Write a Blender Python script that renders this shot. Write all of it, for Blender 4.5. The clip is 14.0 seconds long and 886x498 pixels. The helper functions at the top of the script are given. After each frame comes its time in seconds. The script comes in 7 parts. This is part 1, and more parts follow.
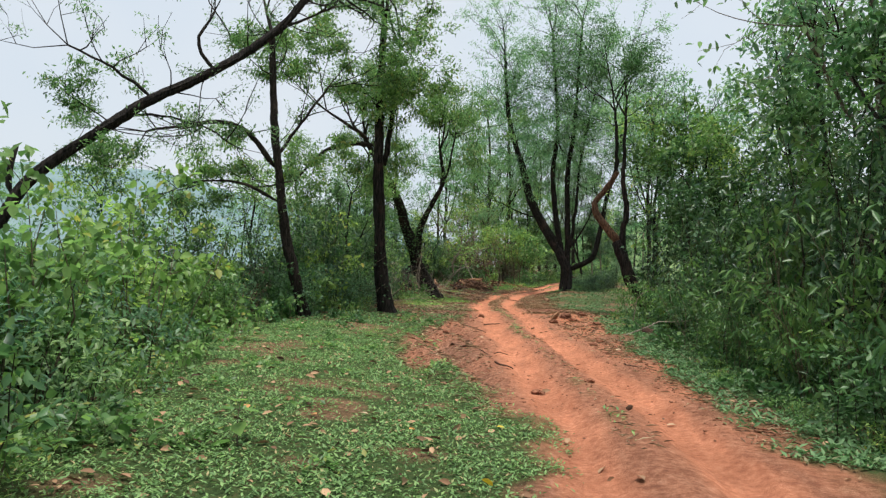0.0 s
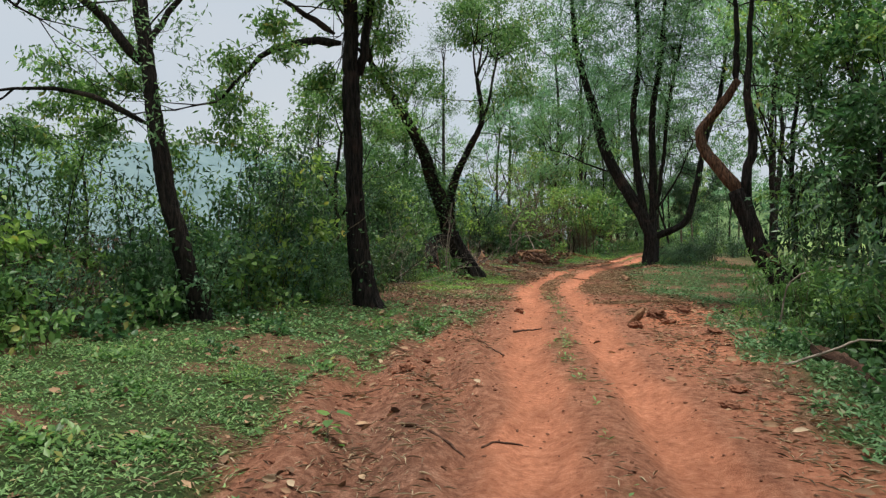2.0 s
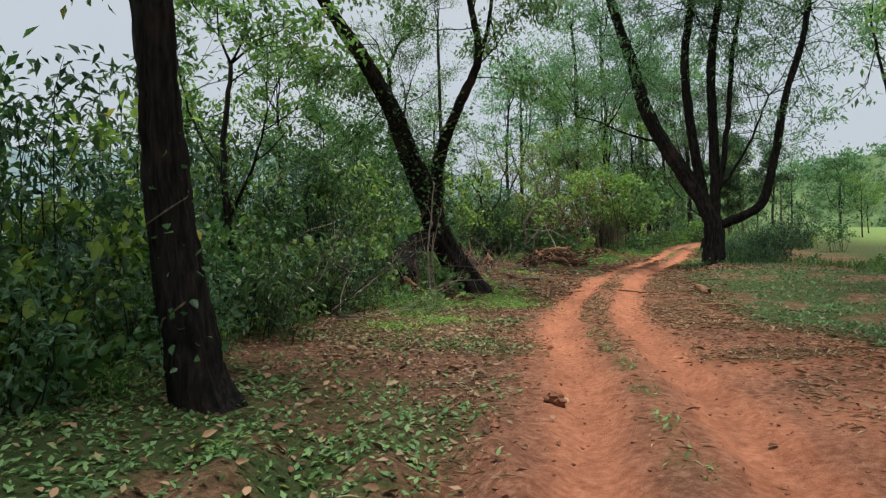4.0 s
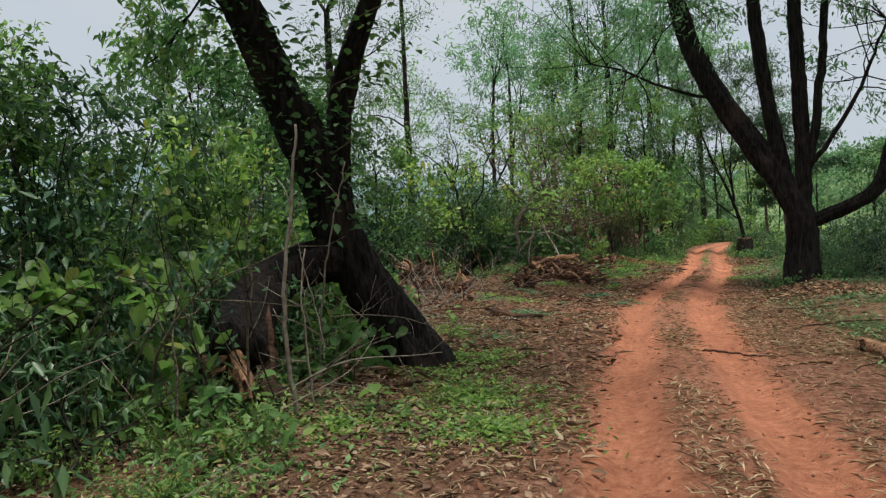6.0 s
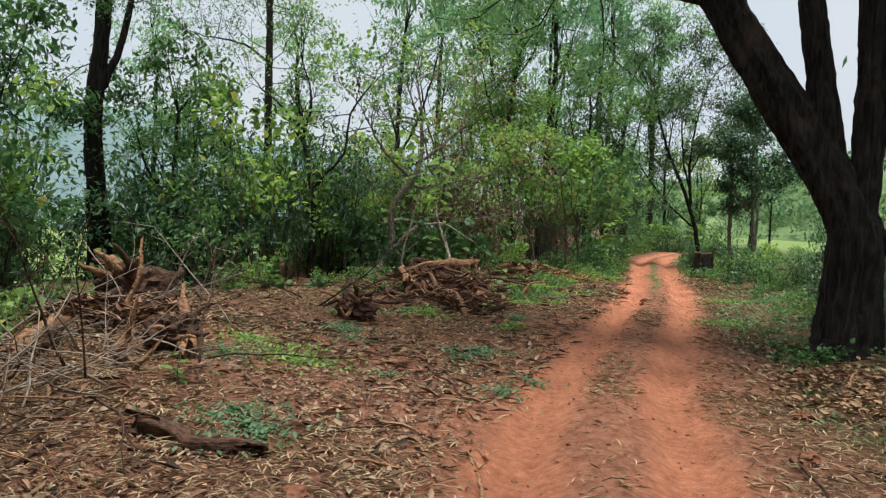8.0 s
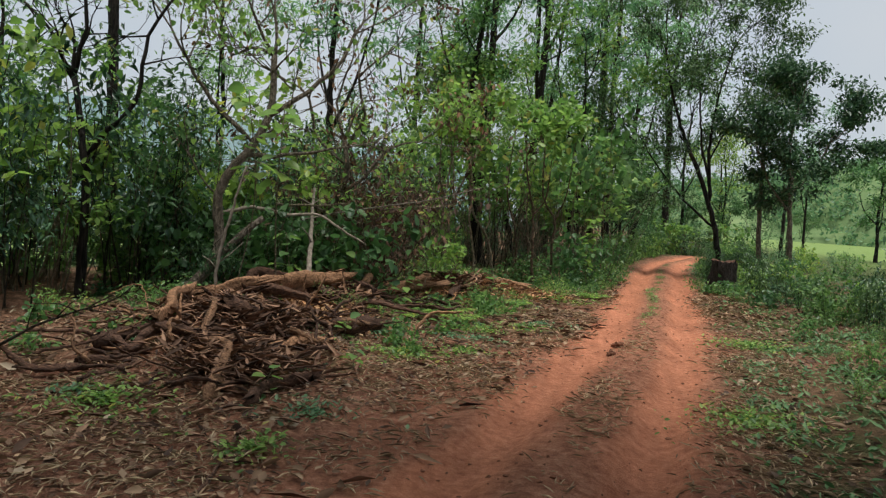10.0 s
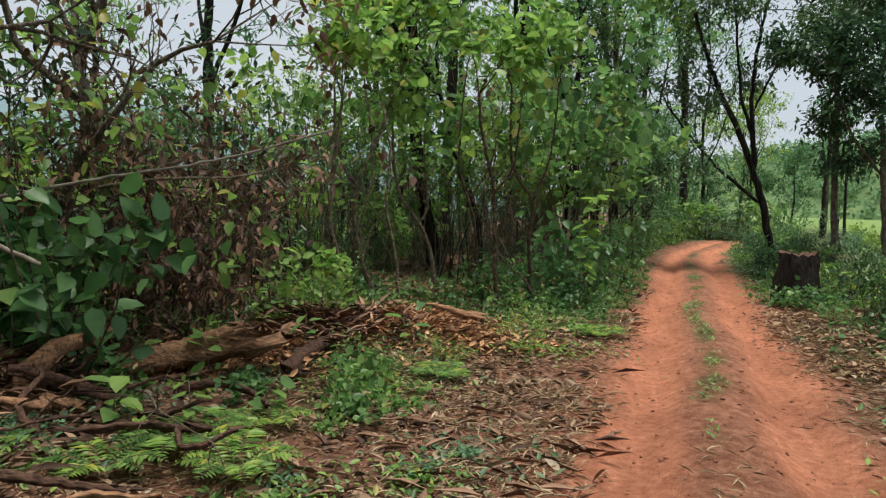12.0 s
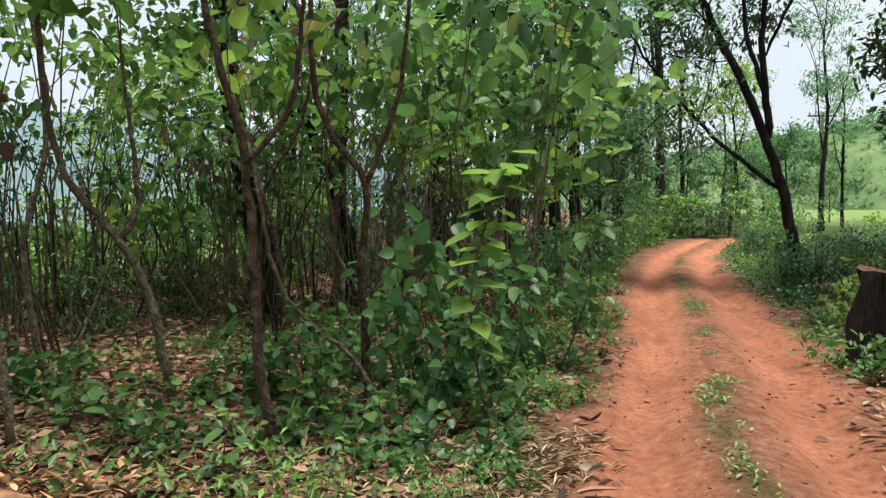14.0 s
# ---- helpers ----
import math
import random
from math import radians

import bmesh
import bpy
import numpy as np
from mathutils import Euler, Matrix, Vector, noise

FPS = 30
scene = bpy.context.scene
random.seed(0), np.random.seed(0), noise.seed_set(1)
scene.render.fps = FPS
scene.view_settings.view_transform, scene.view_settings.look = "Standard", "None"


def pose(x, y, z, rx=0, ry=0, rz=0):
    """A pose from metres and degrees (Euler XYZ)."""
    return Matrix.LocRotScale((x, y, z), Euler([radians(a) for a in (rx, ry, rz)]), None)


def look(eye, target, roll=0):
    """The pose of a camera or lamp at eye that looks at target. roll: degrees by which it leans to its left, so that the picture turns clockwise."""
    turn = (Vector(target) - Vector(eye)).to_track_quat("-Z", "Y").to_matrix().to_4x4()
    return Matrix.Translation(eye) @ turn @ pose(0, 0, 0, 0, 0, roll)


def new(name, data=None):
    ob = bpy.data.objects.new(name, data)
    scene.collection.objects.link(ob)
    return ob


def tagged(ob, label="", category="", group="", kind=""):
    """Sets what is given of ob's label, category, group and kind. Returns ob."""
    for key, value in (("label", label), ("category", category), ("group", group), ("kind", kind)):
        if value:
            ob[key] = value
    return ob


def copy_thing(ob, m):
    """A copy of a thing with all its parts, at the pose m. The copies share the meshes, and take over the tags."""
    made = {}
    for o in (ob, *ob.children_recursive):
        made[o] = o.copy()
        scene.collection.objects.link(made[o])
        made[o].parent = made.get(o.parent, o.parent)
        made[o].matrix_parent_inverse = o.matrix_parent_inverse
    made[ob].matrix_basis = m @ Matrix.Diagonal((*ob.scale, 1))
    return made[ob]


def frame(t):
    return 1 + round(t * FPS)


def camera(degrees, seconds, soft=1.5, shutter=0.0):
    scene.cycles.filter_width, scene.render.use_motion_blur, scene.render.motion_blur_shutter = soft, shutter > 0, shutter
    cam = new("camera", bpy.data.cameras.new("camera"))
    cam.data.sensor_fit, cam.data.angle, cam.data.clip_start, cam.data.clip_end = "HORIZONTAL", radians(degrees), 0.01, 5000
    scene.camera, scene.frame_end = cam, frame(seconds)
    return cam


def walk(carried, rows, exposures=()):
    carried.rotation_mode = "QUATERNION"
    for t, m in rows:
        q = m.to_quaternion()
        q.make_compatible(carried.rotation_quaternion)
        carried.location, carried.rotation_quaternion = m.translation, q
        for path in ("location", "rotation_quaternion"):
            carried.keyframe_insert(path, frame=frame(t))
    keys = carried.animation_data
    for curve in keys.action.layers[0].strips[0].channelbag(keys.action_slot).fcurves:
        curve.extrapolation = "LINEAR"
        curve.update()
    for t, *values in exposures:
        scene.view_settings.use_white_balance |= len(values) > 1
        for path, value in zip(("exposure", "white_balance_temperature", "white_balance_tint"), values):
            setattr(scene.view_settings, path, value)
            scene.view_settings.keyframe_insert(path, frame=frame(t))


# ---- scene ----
cam = camera(64.0, 14.0, soft=1.3)
PATH = [
    (0, (11.431, 0.806, 1.866), (11.131, 2.783, 1.909), 1.6),
    (0.5, (11.535, 3.547, 1.812), (11.21, 5.52, 1.834), 1.7),
    (1, (11.549, 5.947, 1.785), (11.161, 7.909, 1.775), 3.4),
    (1.5, (11.523, 8.068, 1.783), (11.052, 10.012, 1.74), 2.6),
    (2, (11.474, 10.304, 1.787), (10.962, 12.237, 1.743), 0.8),
    (2.5, (11.291, 12.343, 1.8), (10.731, 14.263, 1.76), -1.4),
    (3, (11.05, 14.664, 1.753), (10.492, 16.584, 1.707), -1.1),
    (5.5, (8.369, 26.488, 1.784), (7.84, 28.416, 1.734), -1.5),
    (6, (8.339, 28.915, 1.805), (7.81, 30.843, 1.761), -2.0),
    (6.5, (8.285, 31.308, 1.771), (7.769, 33.239, 1.713), -1.5),
    (7, (8.398, 33.87, 1.763), (7.93, 35.813, 1.697), 0.9),
    (7.5, (8.395, 36.337, 1.771), (8.018, 38.301, 1.707), 3.3),
    (8, (8.638, 38.348, 1.845), (8.268, 40.312, 1.759), 3.1),
    (10.5, (10.111, 48.005, 1.871), (9.661, 49.952, 1.773), 3.6),
    (11, (10.082, 50.272, 1.819), (9.623, 52.216, 1.724), 2.8),
    (11.5, (10.059, 51.913, 1.807), (9.594, 53.856, 1.703), 2.2),
    (12, (10.046, 53.604, 1.802), (9.593, 55.548, 1.677), 1.5),
    (12.5, (10.166, 55.348, 1.813), (9.722, 57.293, 1.667), 0.4),
    (13, (10.376, 57.013, 1.77), (9.944, 58.961, 1.64), -0.3),
    (13.5, (10.408, 58.808, 1.702), (9.995, 60.761, 1.576), 0.1),
    (14, (10.437, 60.684, 1.714), (10.05, 62.643, 1.597), -0.2),
]
walk(cam, [(t, look(eye, target, roll)) for t, eye, target, roll in PATH], [(0, 0.32), (1.5, 0.1), (3, 0.02), (5.5, -0.05), (6.5, 0.1), (7, 0.28), (8, 0.22), (10.5, -0.08), (12, 0.1), (14, 0.5)])

# ---- world and light: bright overcast noon sky ----
world = bpy.data.worlds.new("overcast_sky")
scene.world = world
world.use_nodes = True
wn, wl = world.node_tree.nodes, world.node_tree.links
wn.clear()
sky = wn.new("ShaderNodeTexSky")
sky.sky_type = "NISHITA"
sky.sun_disc = False
sky.sun_elevation = radians(81)
sky.sun_rotation = radians(40)
sky.dust_density = 4.0
cloud_noise = wn.new("ShaderNodeTexNoise")
cloud_noise.inputs["Scale"].default_value = 2.2
cloud_noise.inputs["Detail"].default_value = 5.0
cloud_ramp = wn.new("ShaderNodeValToRGB")
cloud_ramp.color_ramp.elements[0].position = 0.3
cloud_ramp.color_ramp.elements[0].color = (0.78, 0.89, 1.0, 1)
cloud_ramp.color_ramp.elements[1].position = 0.75
cloud_ramp.color_ramp.elements[1].color = (0.95, 0.99, 1.03, 1)
bg_sky = wn.new("ShaderNodeBackground")
bg_sky.inputs["Strength"].default_value = 0.1
bg_cloud = wn.new("ShaderNodeBackground")
bg_cloud.inputs["Strength"].default_value = 0.74
wmix = wn.new("ShaderNodeMixShader")
wmix.inputs["Fac"].default_value = 0.85
wout = wn.new("ShaderNodeOutputWorld")
wl.new(sky.outputs["Color"], bg_sky.inputs["Color"])
wl.new(cloud_noise.outputs["Fac"], cloud_ramp.inputs["Fac"])
wl.new(cloud_ramp.outputs["Color"], bg_cloud.inputs["Color"])
wl.new(bg_sky.outputs["Background"], wmix.inputs[1])
wl.new(bg_cloud.outputs["Background"], wmix.inputs[2])
wl.new(wmix.outputs["Shader"], wout.inputs["Surface"])

sun = new("sun", bpy.data.lights.new("sun", "SUN"))
sun.data.energy = 4.6
sun.data.angle = radians(28)
sun.data.color = (1.0, 0.97, 0.9)
sun.matrix_basis = look((0, 0, 60), (-5, 7, 0))

# ---- materials ----
def node_mat(name):
    m = bpy.data.materials.new(name)
    m.use_nodes = True
    nt = m.node_tree
    bsdf = nt.nodes["Principled BSDF"]
    return m, nt, bsdf


def noise_node(nt, scale, detail=4.0, rough=0.6, stretch=None, coord="Object"):
    tc = nt.nodes.new("ShaderNodeTexCoord")
    n = nt.nodes.new("ShaderNodeTexNoise")
    n.inputs["Scale"].default_value = scale
    n.inputs["Detail"].default_value = detail
    n.inputs["Roughness"].default_value = rough
    if stretch:
        mp = nt.nodes.new("ShaderNodeMapping")
        mp.inputs["Scale"].default_value = stretch
        nt.links.new(tc.outputs[coord], mp.inputs["Vector"])
        nt.links.new(mp.outputs["Vector"], n.inputs["Vector"])
    else:
        nt.links.new(tc.outputs[coord], n.inputs["Vector"])
    return n.outputs["Fac"]


def ramp(nt, fac, stops):
    r = nt.nodes.new("ShaderNodeValToRGB")
    e = r.color_ramp.elements
    e[0].position, e[0].color = stops[0][0], (*stops[0][1], 1)
    e[1].position, e[1].color = stops[-1][0], (*stops[-1][1], 1)
    for p, c in stops[1:-1]:
        k = e.new(p)
        k.color = (*c, 1)
    nt.links.new(fac, r.inputs["Fac"])
    return r.outputs["Color"]


def mix(nt, fac, a, b, mode="MIX"):
    n = nt.nodes.new("ShaderNodeMix")
    n.data_type = "RGBA"
    n.blend_type = mode
    for s, v in ((n.inputs["Factor"], fac), (n.inputs[6], a), (n.inputs[7], b)):
        if isinstance(v, bpy.types.NodeSocket):
            nt.links.new(v, s)
        elif isinstance(v, tuple):
            s.default_value = (*v, 1)
        else:
            s.default_value = v
    return n.outputs[2]


def math_node(nt, op, a, b):
    n = nt.nodes.new("ShaderNodeMath")
    n.operation = op
    for s, v in ((n.inputs[0], a), (n.inputs[1], b)):
        if isinstance(v, bpy.types.NodeSocket):
            nt.links.new(v, s)
        else:
            s.default_value = v
    return n.outputs[0]


def bump(nt, bsdf, height, strength, distance):
    b = nt.nodes.new("ShaderNodeBump")
    b.inputs["Strength"].default_value = strength
    b.inputs["Distance"].default_value = distance
    nt.links.new(height, b.inputs["Height"])
    nt.links.new(b.outputs["Normal"], bsdf.inputs["Normal"])


def leaf_mat(name, dark, mid, light, rough=0.5, through_light=0.35, spots=None):
    """Leaf: colour varies leaf by leaf and plant by plant, light shines through."""
    m, nt, bsdf = node_mat(name)
    geo = nt.nodes.new("ShaderNodeNewGeometry")
    info = nt.nodes.new("ShaderNodeObjectInfo")
    stops = [(0.0, dark), (0.5, mid), (1.0, light)]
    if spots:
        stops = [(0.0, dark), (0.48, mid), (0.93, light), (0.96, spots), (1.0, spots)]
    c = ramp(nt, geo.outputs["Random Per Island"], stops)
    shade = ramp(nt, info.outputs["Random"], [(0.0, (0.74, 0.86, 0.94)), (0.5, (1.06, 1.13, 1.08)), (1.0, (1.42, 1.32, 1.02))])
    c = mix(nt, 1.0, c, shade, "MULTIPLY")
    c = mix(nt, 0.35, c, ramp(nt, noise_node(nt, 14.0, 3.0), [(0.3, (0.55, 0.6, 0.5)), (0.7, (1.25, 1.2, 1.1))]), "MULTIPLY")
    nt.links.new(c, bsdf.inputs["Base Color"])
    bsdf.inputs["Roughness"].default_value = rough
    bsdf.inputs["Specular IOR Level"].default_value = 0.35
    tr = nt.nodes.new("ShaderNodeBsdfTranslucent")
    nt.links.new(mix(nt, 1.0, c, (0.98, 1.12, 0.95), "MULTIPLY"), tr.inputs["Color"])
    ms = nt.nodes.new("ShaderNodeMixShader")
    ms.inputs["Fac"].default_value = through_light
    nt.links.new(bsdf.outputs["BSDF"], ms.inputs[1])
    nt.links.new(tr.outputs["BSDF"], ms.inputs[2])
    nt.links.new(ms.outputs["Shader"], nt.nodes["Material Output"].inputs["Surface"])
    return m


def bark_mat(name, dark, light, patch, ridge=(9, 9, 1.6), patchy=0.62):
    m, nt, bsdf = node_mat(name)
    r = noise_node(nt, 3.0, 6.0, 0.65, ridge)
    c = ramp(nt, r, [(0.38, dark), (0.5, tuple(0.35 * (p + q) for p, q in zip(dark, light))), (0.68, light)])
    big = noise_node(nt, 0.9, 3.0)
    c = mix(nt, ramp(nt, big, [(patchy, (0, 0, 0)), (patchy + 0.14, (1, 1, 1))]), c, mix(nt, 0.5, patch, c))
    nt.links.new(c, bsdf.inputs["Base Color"])
    bsdf.inputs["Roughness"].default_value = 0.8
    bsdf.inputs["Specular IOR Level"].default_value = 0.2
    bump(nt, bsdf, r, 1.0, 0.12)
    return m


def plain_mat(name, a, b, scale=8.0, rough=0.85, stretch=None, bumpy=0.01):
    m, nt, bsdf = node_mat(name)
    n = noise_node(nt, scale, 5.0, 0.6, stretch)
    info = nt.nodes.new("ShaderNodeObjectInfo")
    c = ramp(nt, n, [(0.3, a), (0.7, b)])
    c = mix(nt, 0.7, c, ramp(nt, info.outputs["Random"], [(0.0, (0.6, 0.6, 0.6)), (1.0, (1.3, 1.25, 1.2))]), "MULTIPLY")
    nt.links.new(c, bsdf.inputs["Base Color"])
    bsdf.inputs["Roughness"].default_value = rough
    bsdf.inputs["Specular IOR Level"].default_value = 0.2
    bump(nt, bsdf, n, 0.8, bumpy)
    return m


LEAF_FRESH = leaf_mat("leaf_fresh_green", (0.062, 0.125, 0.042), (0.14, 0.245, 0.076), (0.265, 0.39, 0.13), 0.36, 0.5, (0.32, 0.3, 0.09))
LEAF_LIME = leaf_mat("leaf_lime_green", (0.08, 0.15, 0.042), (0.178, 0.285, 0.075), (0.315, 0.43, 0.13), 0.36, 0.52, (0.36, 0.34, 0.09))
LEAF_MID = leaf_mat("leaf_mid_green", (0.036, 0.086, 0.034), (0.078, 0.16, 0.057), (0.145, 0.25, 0.09), 0.36, 0.4)
LEAF_DARK = leaf_mat("leaf_dark_green", (0.02, 0.05, 0.03), (0.046, 0.098, 0.048), (0.1, 0.17, 0.076), 0.33, 0.25)
LEAF_GREY = leaf_mat("leaf_grey_green", (0.065, 0.13, 0.078), (0.13, 0.225, 0.125), (0.21, 0.32, 0.175), 0.42, 0.5)
# feathery leaf green, made paler to carry the distance haze in its colour
LEAF_FEATHER = leaf_mat("leaf_feathery_haze_pale", (0.1, 0.2, 0.11), (0.18, 0.31, 0.165), (0.28, 0.42, 0.23), 0.45, 0.6)
LEAF_DRY = leaf_mat("leaf_dry_brown", (0.034, 0.018, 0.015), (0.09, 0.05, 0.04), (0.22, 0.125, 0.095), 0.8, 0.2)
LITTER = leaf_mat("fallen_leaf_brown", (0.055, 0.026, 0.017), (0.22, 0.112, 0.066), (0.43, 0.255, 0.158), 0.8, 0.1, (0.42, 0.29, 0.2))
DEBRIS = leaf_mat("leaf_crumb_brown", (0.042, 0.021, 0.014), (0.205, 0.105, 0.063), (0.45, 0.27, 0.17), 0.85, 0.05)
SHARD = leaf_mat("bark_shard_brown", (0.03, 0.015, 0.011), (0.165, 0.08, 0.051), (0.37, 0.2, 0.13), 0.85, 0.0)
STRAW = leaf_mat("dry_straw", (0.1, 0.06, 0.04), (0.29, 0.19, 0.13), (0.52, 0.39, 0.28), 0.85, 0.1)
GRASS = leaf_mat("grass_green", (0.055, 0.115, 0.04), (0.125, 0.225, 0.085), (0.215, 0.33, 0.13), 0.6, 0.3, (0.3, 0.24, 0.13))
BARK_DARK = bark_mat("bark_blackened", (0.0016, 0.0015, 0.0016), (0.046, 0.036, 0.031), (0.115, 0.07, 0.052), (6.5, 6.5, 0.9), 0.57)
BARK_BROWN = bark_mat("bark_brown", (0.01, 0.008, 0.007), (0.056, 0.042, 0.033), (0.15, 0.11, 0.085), patchy=0.6)
BARK_GREY = bark_mat("bark_grey", (0.1, 0.08, 0.06), (0.33, 0.27, 0.21), (0.42, 0.37, 0.31), (7, 7, 3.0))
BARK_RED = bark_mat("bark_split_orange", (0.045, 0.024, 0.016), (0.27, 0.14, 0.082), (0.07, 0.05, 0.04), (8, 8, 1.2), 0.5)
STEM_PALE = bark_mat("stem_pale", (0.12, 0.095, 0.06), (0.3, 0.25, 0.17), (0.16, 0.2, 0.09), (4, 4, 4))
STEM_BROWN = bark_mat("stem_brown", (0.05, 0.032, 0.022), (0.19, 0.125, 0.08), (0.26, 0.2, 0.14), (4, 4, 4))
STEM_DARK = bark_mat("stem_dark", (0.018, 0.014, 0.01), (0.07, 0.056, 0.038), (0.16, 0.14, 0.1), (4, 4, 4))
WOOD_RAW = plain_mat("split_wood_orange", (0.06, 0.03, 0.017), (0.4, 0.22, 0.125), 4.0, 0.85, (3, 9, 9), 0.03)
WOOD_OLD = plain_mat("dead_wood_brown", (0.018, 0.011, 0.009), (0.14, 0.077, 0.052), 4.0, 0.92, (3, 9, 9), 0.03)
CLOD = plain_mat("red_earth_clod", (0.1, 0.042, 0.026), (0.26, 0.115, 0.068), 14.0, 0.95, None, 0.02)
TWIG_GREY = plain_mat("twig_weathered_grey", (0.12, 0.095, 0.075), (0.36, 0.31, 0.26), 6.0, 0.9, (2, 2, 2), 0.004)
STONE = plain_mat("pale_stone", (0.22, 0.16, 0.13), (0.42, 0.33, 0.28), 9.0, 0.9, None, 0.01)


def ground_mat():
    m, nt, bsdf = node_mat("red_earth_ground")
    at = nt.nodes.new("ShaderNodeAttribute")
    at.attribute_name = "zone"
    sp = nt.nodes.new("ShaderNodeSeparateColor")
    nt.links.new(at.outputs["Color"], sp.inputs["Color"])
    fine, mid_, big = noise_node(nt, 70.0, 8.0, 0.75), noise_node(nt, 11.0, 8.0, 0.72), noise_node(nt, 0.9, 4.0)
    red = ramp(nt, mid_, [(0.28, (0.27, 0.1, 0.06)), (0.5, (0.47, 0.19, 0.108)), (0.72, (0.63, 0.3, 0.19))])
    red = mix(nt, 0.5, red, ramp(nt, fine, [(0.32, (0.6, 0.56, 0.52)), (0.68, (1.22, 1.2, 1.18))]), "MULTIPLY")
    red = mix(nt, 0.6, red, ramp(nt, big, [(0.34, (0.68, 0.64, 0.62)), (0.66, (1.2, 1.2, 1.2))]), "MULTIPLY")
    streak = noise_node(nt, 1.0, 3.0, 0.6, (5.0, 0.7, 1.0))
    red = mix(nt, 0.45, red, ramp(nt, streak, [(0.32, (0.66, 0.62, 0.6)), (0.68, (1.18, 1.16, 1.14))]), "MULTIPLY")
    soil = ramp(nt, mid_, [(0.3, (0.06, 0.03, 0.021)), (0.5, (0.21, 0.105, 0.069)), (0.72, (0.42, 0.25, 0.175))])
    soil = mix(nt, 0.8, soil, ramp(nt, fine, [(0.36, (0.3, 0.28, 0.27)), (0.64, (1.6, 1.55, 1.5))]), "MULTIPLY")
    patch = noise_node(nt, 1.9, 6.0, 0.7)
    soil = mix(nt, ramp(nt, patch, [(0.47, (0, 0, 0)), (0.68, (0.42, 0.42, 0.42))]), soil, mix(nt, 1.0, red, (0.52, 0.6, 0.66), "MULTIPLY"))
    soil = mix(nt, 0.8, soil, ramp(nt, noise_node(nt, 4.3, 6.0, 0.7), [(0.34, (0.4, 0.36, 0.34)), (0.56, (1.1, 1.1, 1.1))]), "MULTIPLY")
    turf = ramp(nt, mid_, [(0.3, (0.018, 0.032, 0.012)), (0.52, (0.05, 0.085, 0.028)), (0.62, (0.085, 0.072, 0.038)), (0.8, (0.19, 0.12, 0.072))])
    turf = mix(nt, 0.8, turf, ramp(nt, fine, [(0.32, (0.4, 0.45, 0.4)), (0.66, (1.45, 1.4, 1.2))]), "MULTIPLY")
    c = mix(nt, sp.outputs[1], soil, turf)
    c = mix(nt, sp.outputs[0], c, red)
    field = ramp(nt, big, [(0.3, (0.12, 0.19, 0.05)), (0.7, (0.2, 0.27, 0.09))])
    c = mix(nt, sp.outputs[2], c, field)
    nt.links.new(c, bsdf.inputs["Base Color"])
    bsdf.inputs["Roughness"].default_value = 0.95
    bsdf.inputs["Specular IOR Level"].default_value = 0.15
    grit = noise_node(nt, 26.0, 8.0, 0.8)
    h = math_node(nt, "ADD", math_node(nt, "MULTIPLY", fine, 0.6), math_node(nt, "MULTIPLY", grit, 0.9))
    bump(nt, bsdf, h, 1.0, 0.035)
    return m


GROUND = ground_mat()


# far hills emit a little of their own colour, standing for bright haze
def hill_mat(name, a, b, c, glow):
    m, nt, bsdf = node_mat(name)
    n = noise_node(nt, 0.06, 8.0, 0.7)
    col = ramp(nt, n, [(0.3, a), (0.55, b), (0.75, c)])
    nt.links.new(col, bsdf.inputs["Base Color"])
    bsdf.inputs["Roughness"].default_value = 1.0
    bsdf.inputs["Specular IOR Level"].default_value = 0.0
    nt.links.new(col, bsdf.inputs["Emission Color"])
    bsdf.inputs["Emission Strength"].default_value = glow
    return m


# distance haze is painted into the far ridge as a pale blue tint
HILL_FAR_HAZE = hill_mat("far_hill_haze_blue", (0.11, 0.165, 0.18), (0.15, 0.21, 0.22), (0.19, 0.245, 0.245), 0.16)
HILL_MID = hill_mat("green_hill_glow", (0.07, 0.12, 0.05), (0.13, 0.19, 0.085), (0.22, 0.27, 0.13), 0.1)

# ---- mesh helpers ----
UP = np.array([0.0, 0.0, 1.0])


def mesh_from(name, verts, faces, smooth=False):
    me = bpy.data.meshes.new(name)
    me.from_pydata(verts if isinstance(verts, list) else verts.tolist(), [], faces if isinstance(faces, list) else faces.tolist())
    if smooth:
        me.polygons.foreach_set("use_smooth", np.ones(len(me.polygons), bool))
    me.update()
    return me


def part(name, me, material, parent=None, label=""):
    """One mesh object under its thing."""
    if not me.materials:
        me.materials.append(material)
    ob = new(name, me)
    if parent:
        ob.parent = parent
    if label:
        ob["label"] = label
    return ob


def unit(v):
    return v / np.maximum(np.linalg.norm(v, axis=-1, keepdims=True), 1e-9)


OVAL = (np.array([[0, 0, 0], [0.3, 0.46, 0.07], [0.68, 0.36, 0.04], [1, 0, -0.1], [0.68, -0.36, 0.04], [0.3, -0.46, 0.07]]), ((0, 1, 2, 3), (0, 3, 4, 5)))
BROAD = (np.array([[0, 0, 0], [0.1, 0.42, 0.06], [0.42, 0.52, 0.05], [0.78, 0.28, 0.0], [1, 0, -0.14], [0.78, -0.28, 0.0], [0.42, -0.52, 0.05], [0.1, -0.42, 0.06]]), ((0, 1, 2, 3, 4), (0, 4, 5, 6, 7)))
BLADE = (np.array([[0, 0, 0], [0.42, 0.5, 0.07], [1, 0, -0.06], [0.42, -0.5, 0.07]]), ((0, 1, 2), (0, 2, 3)))


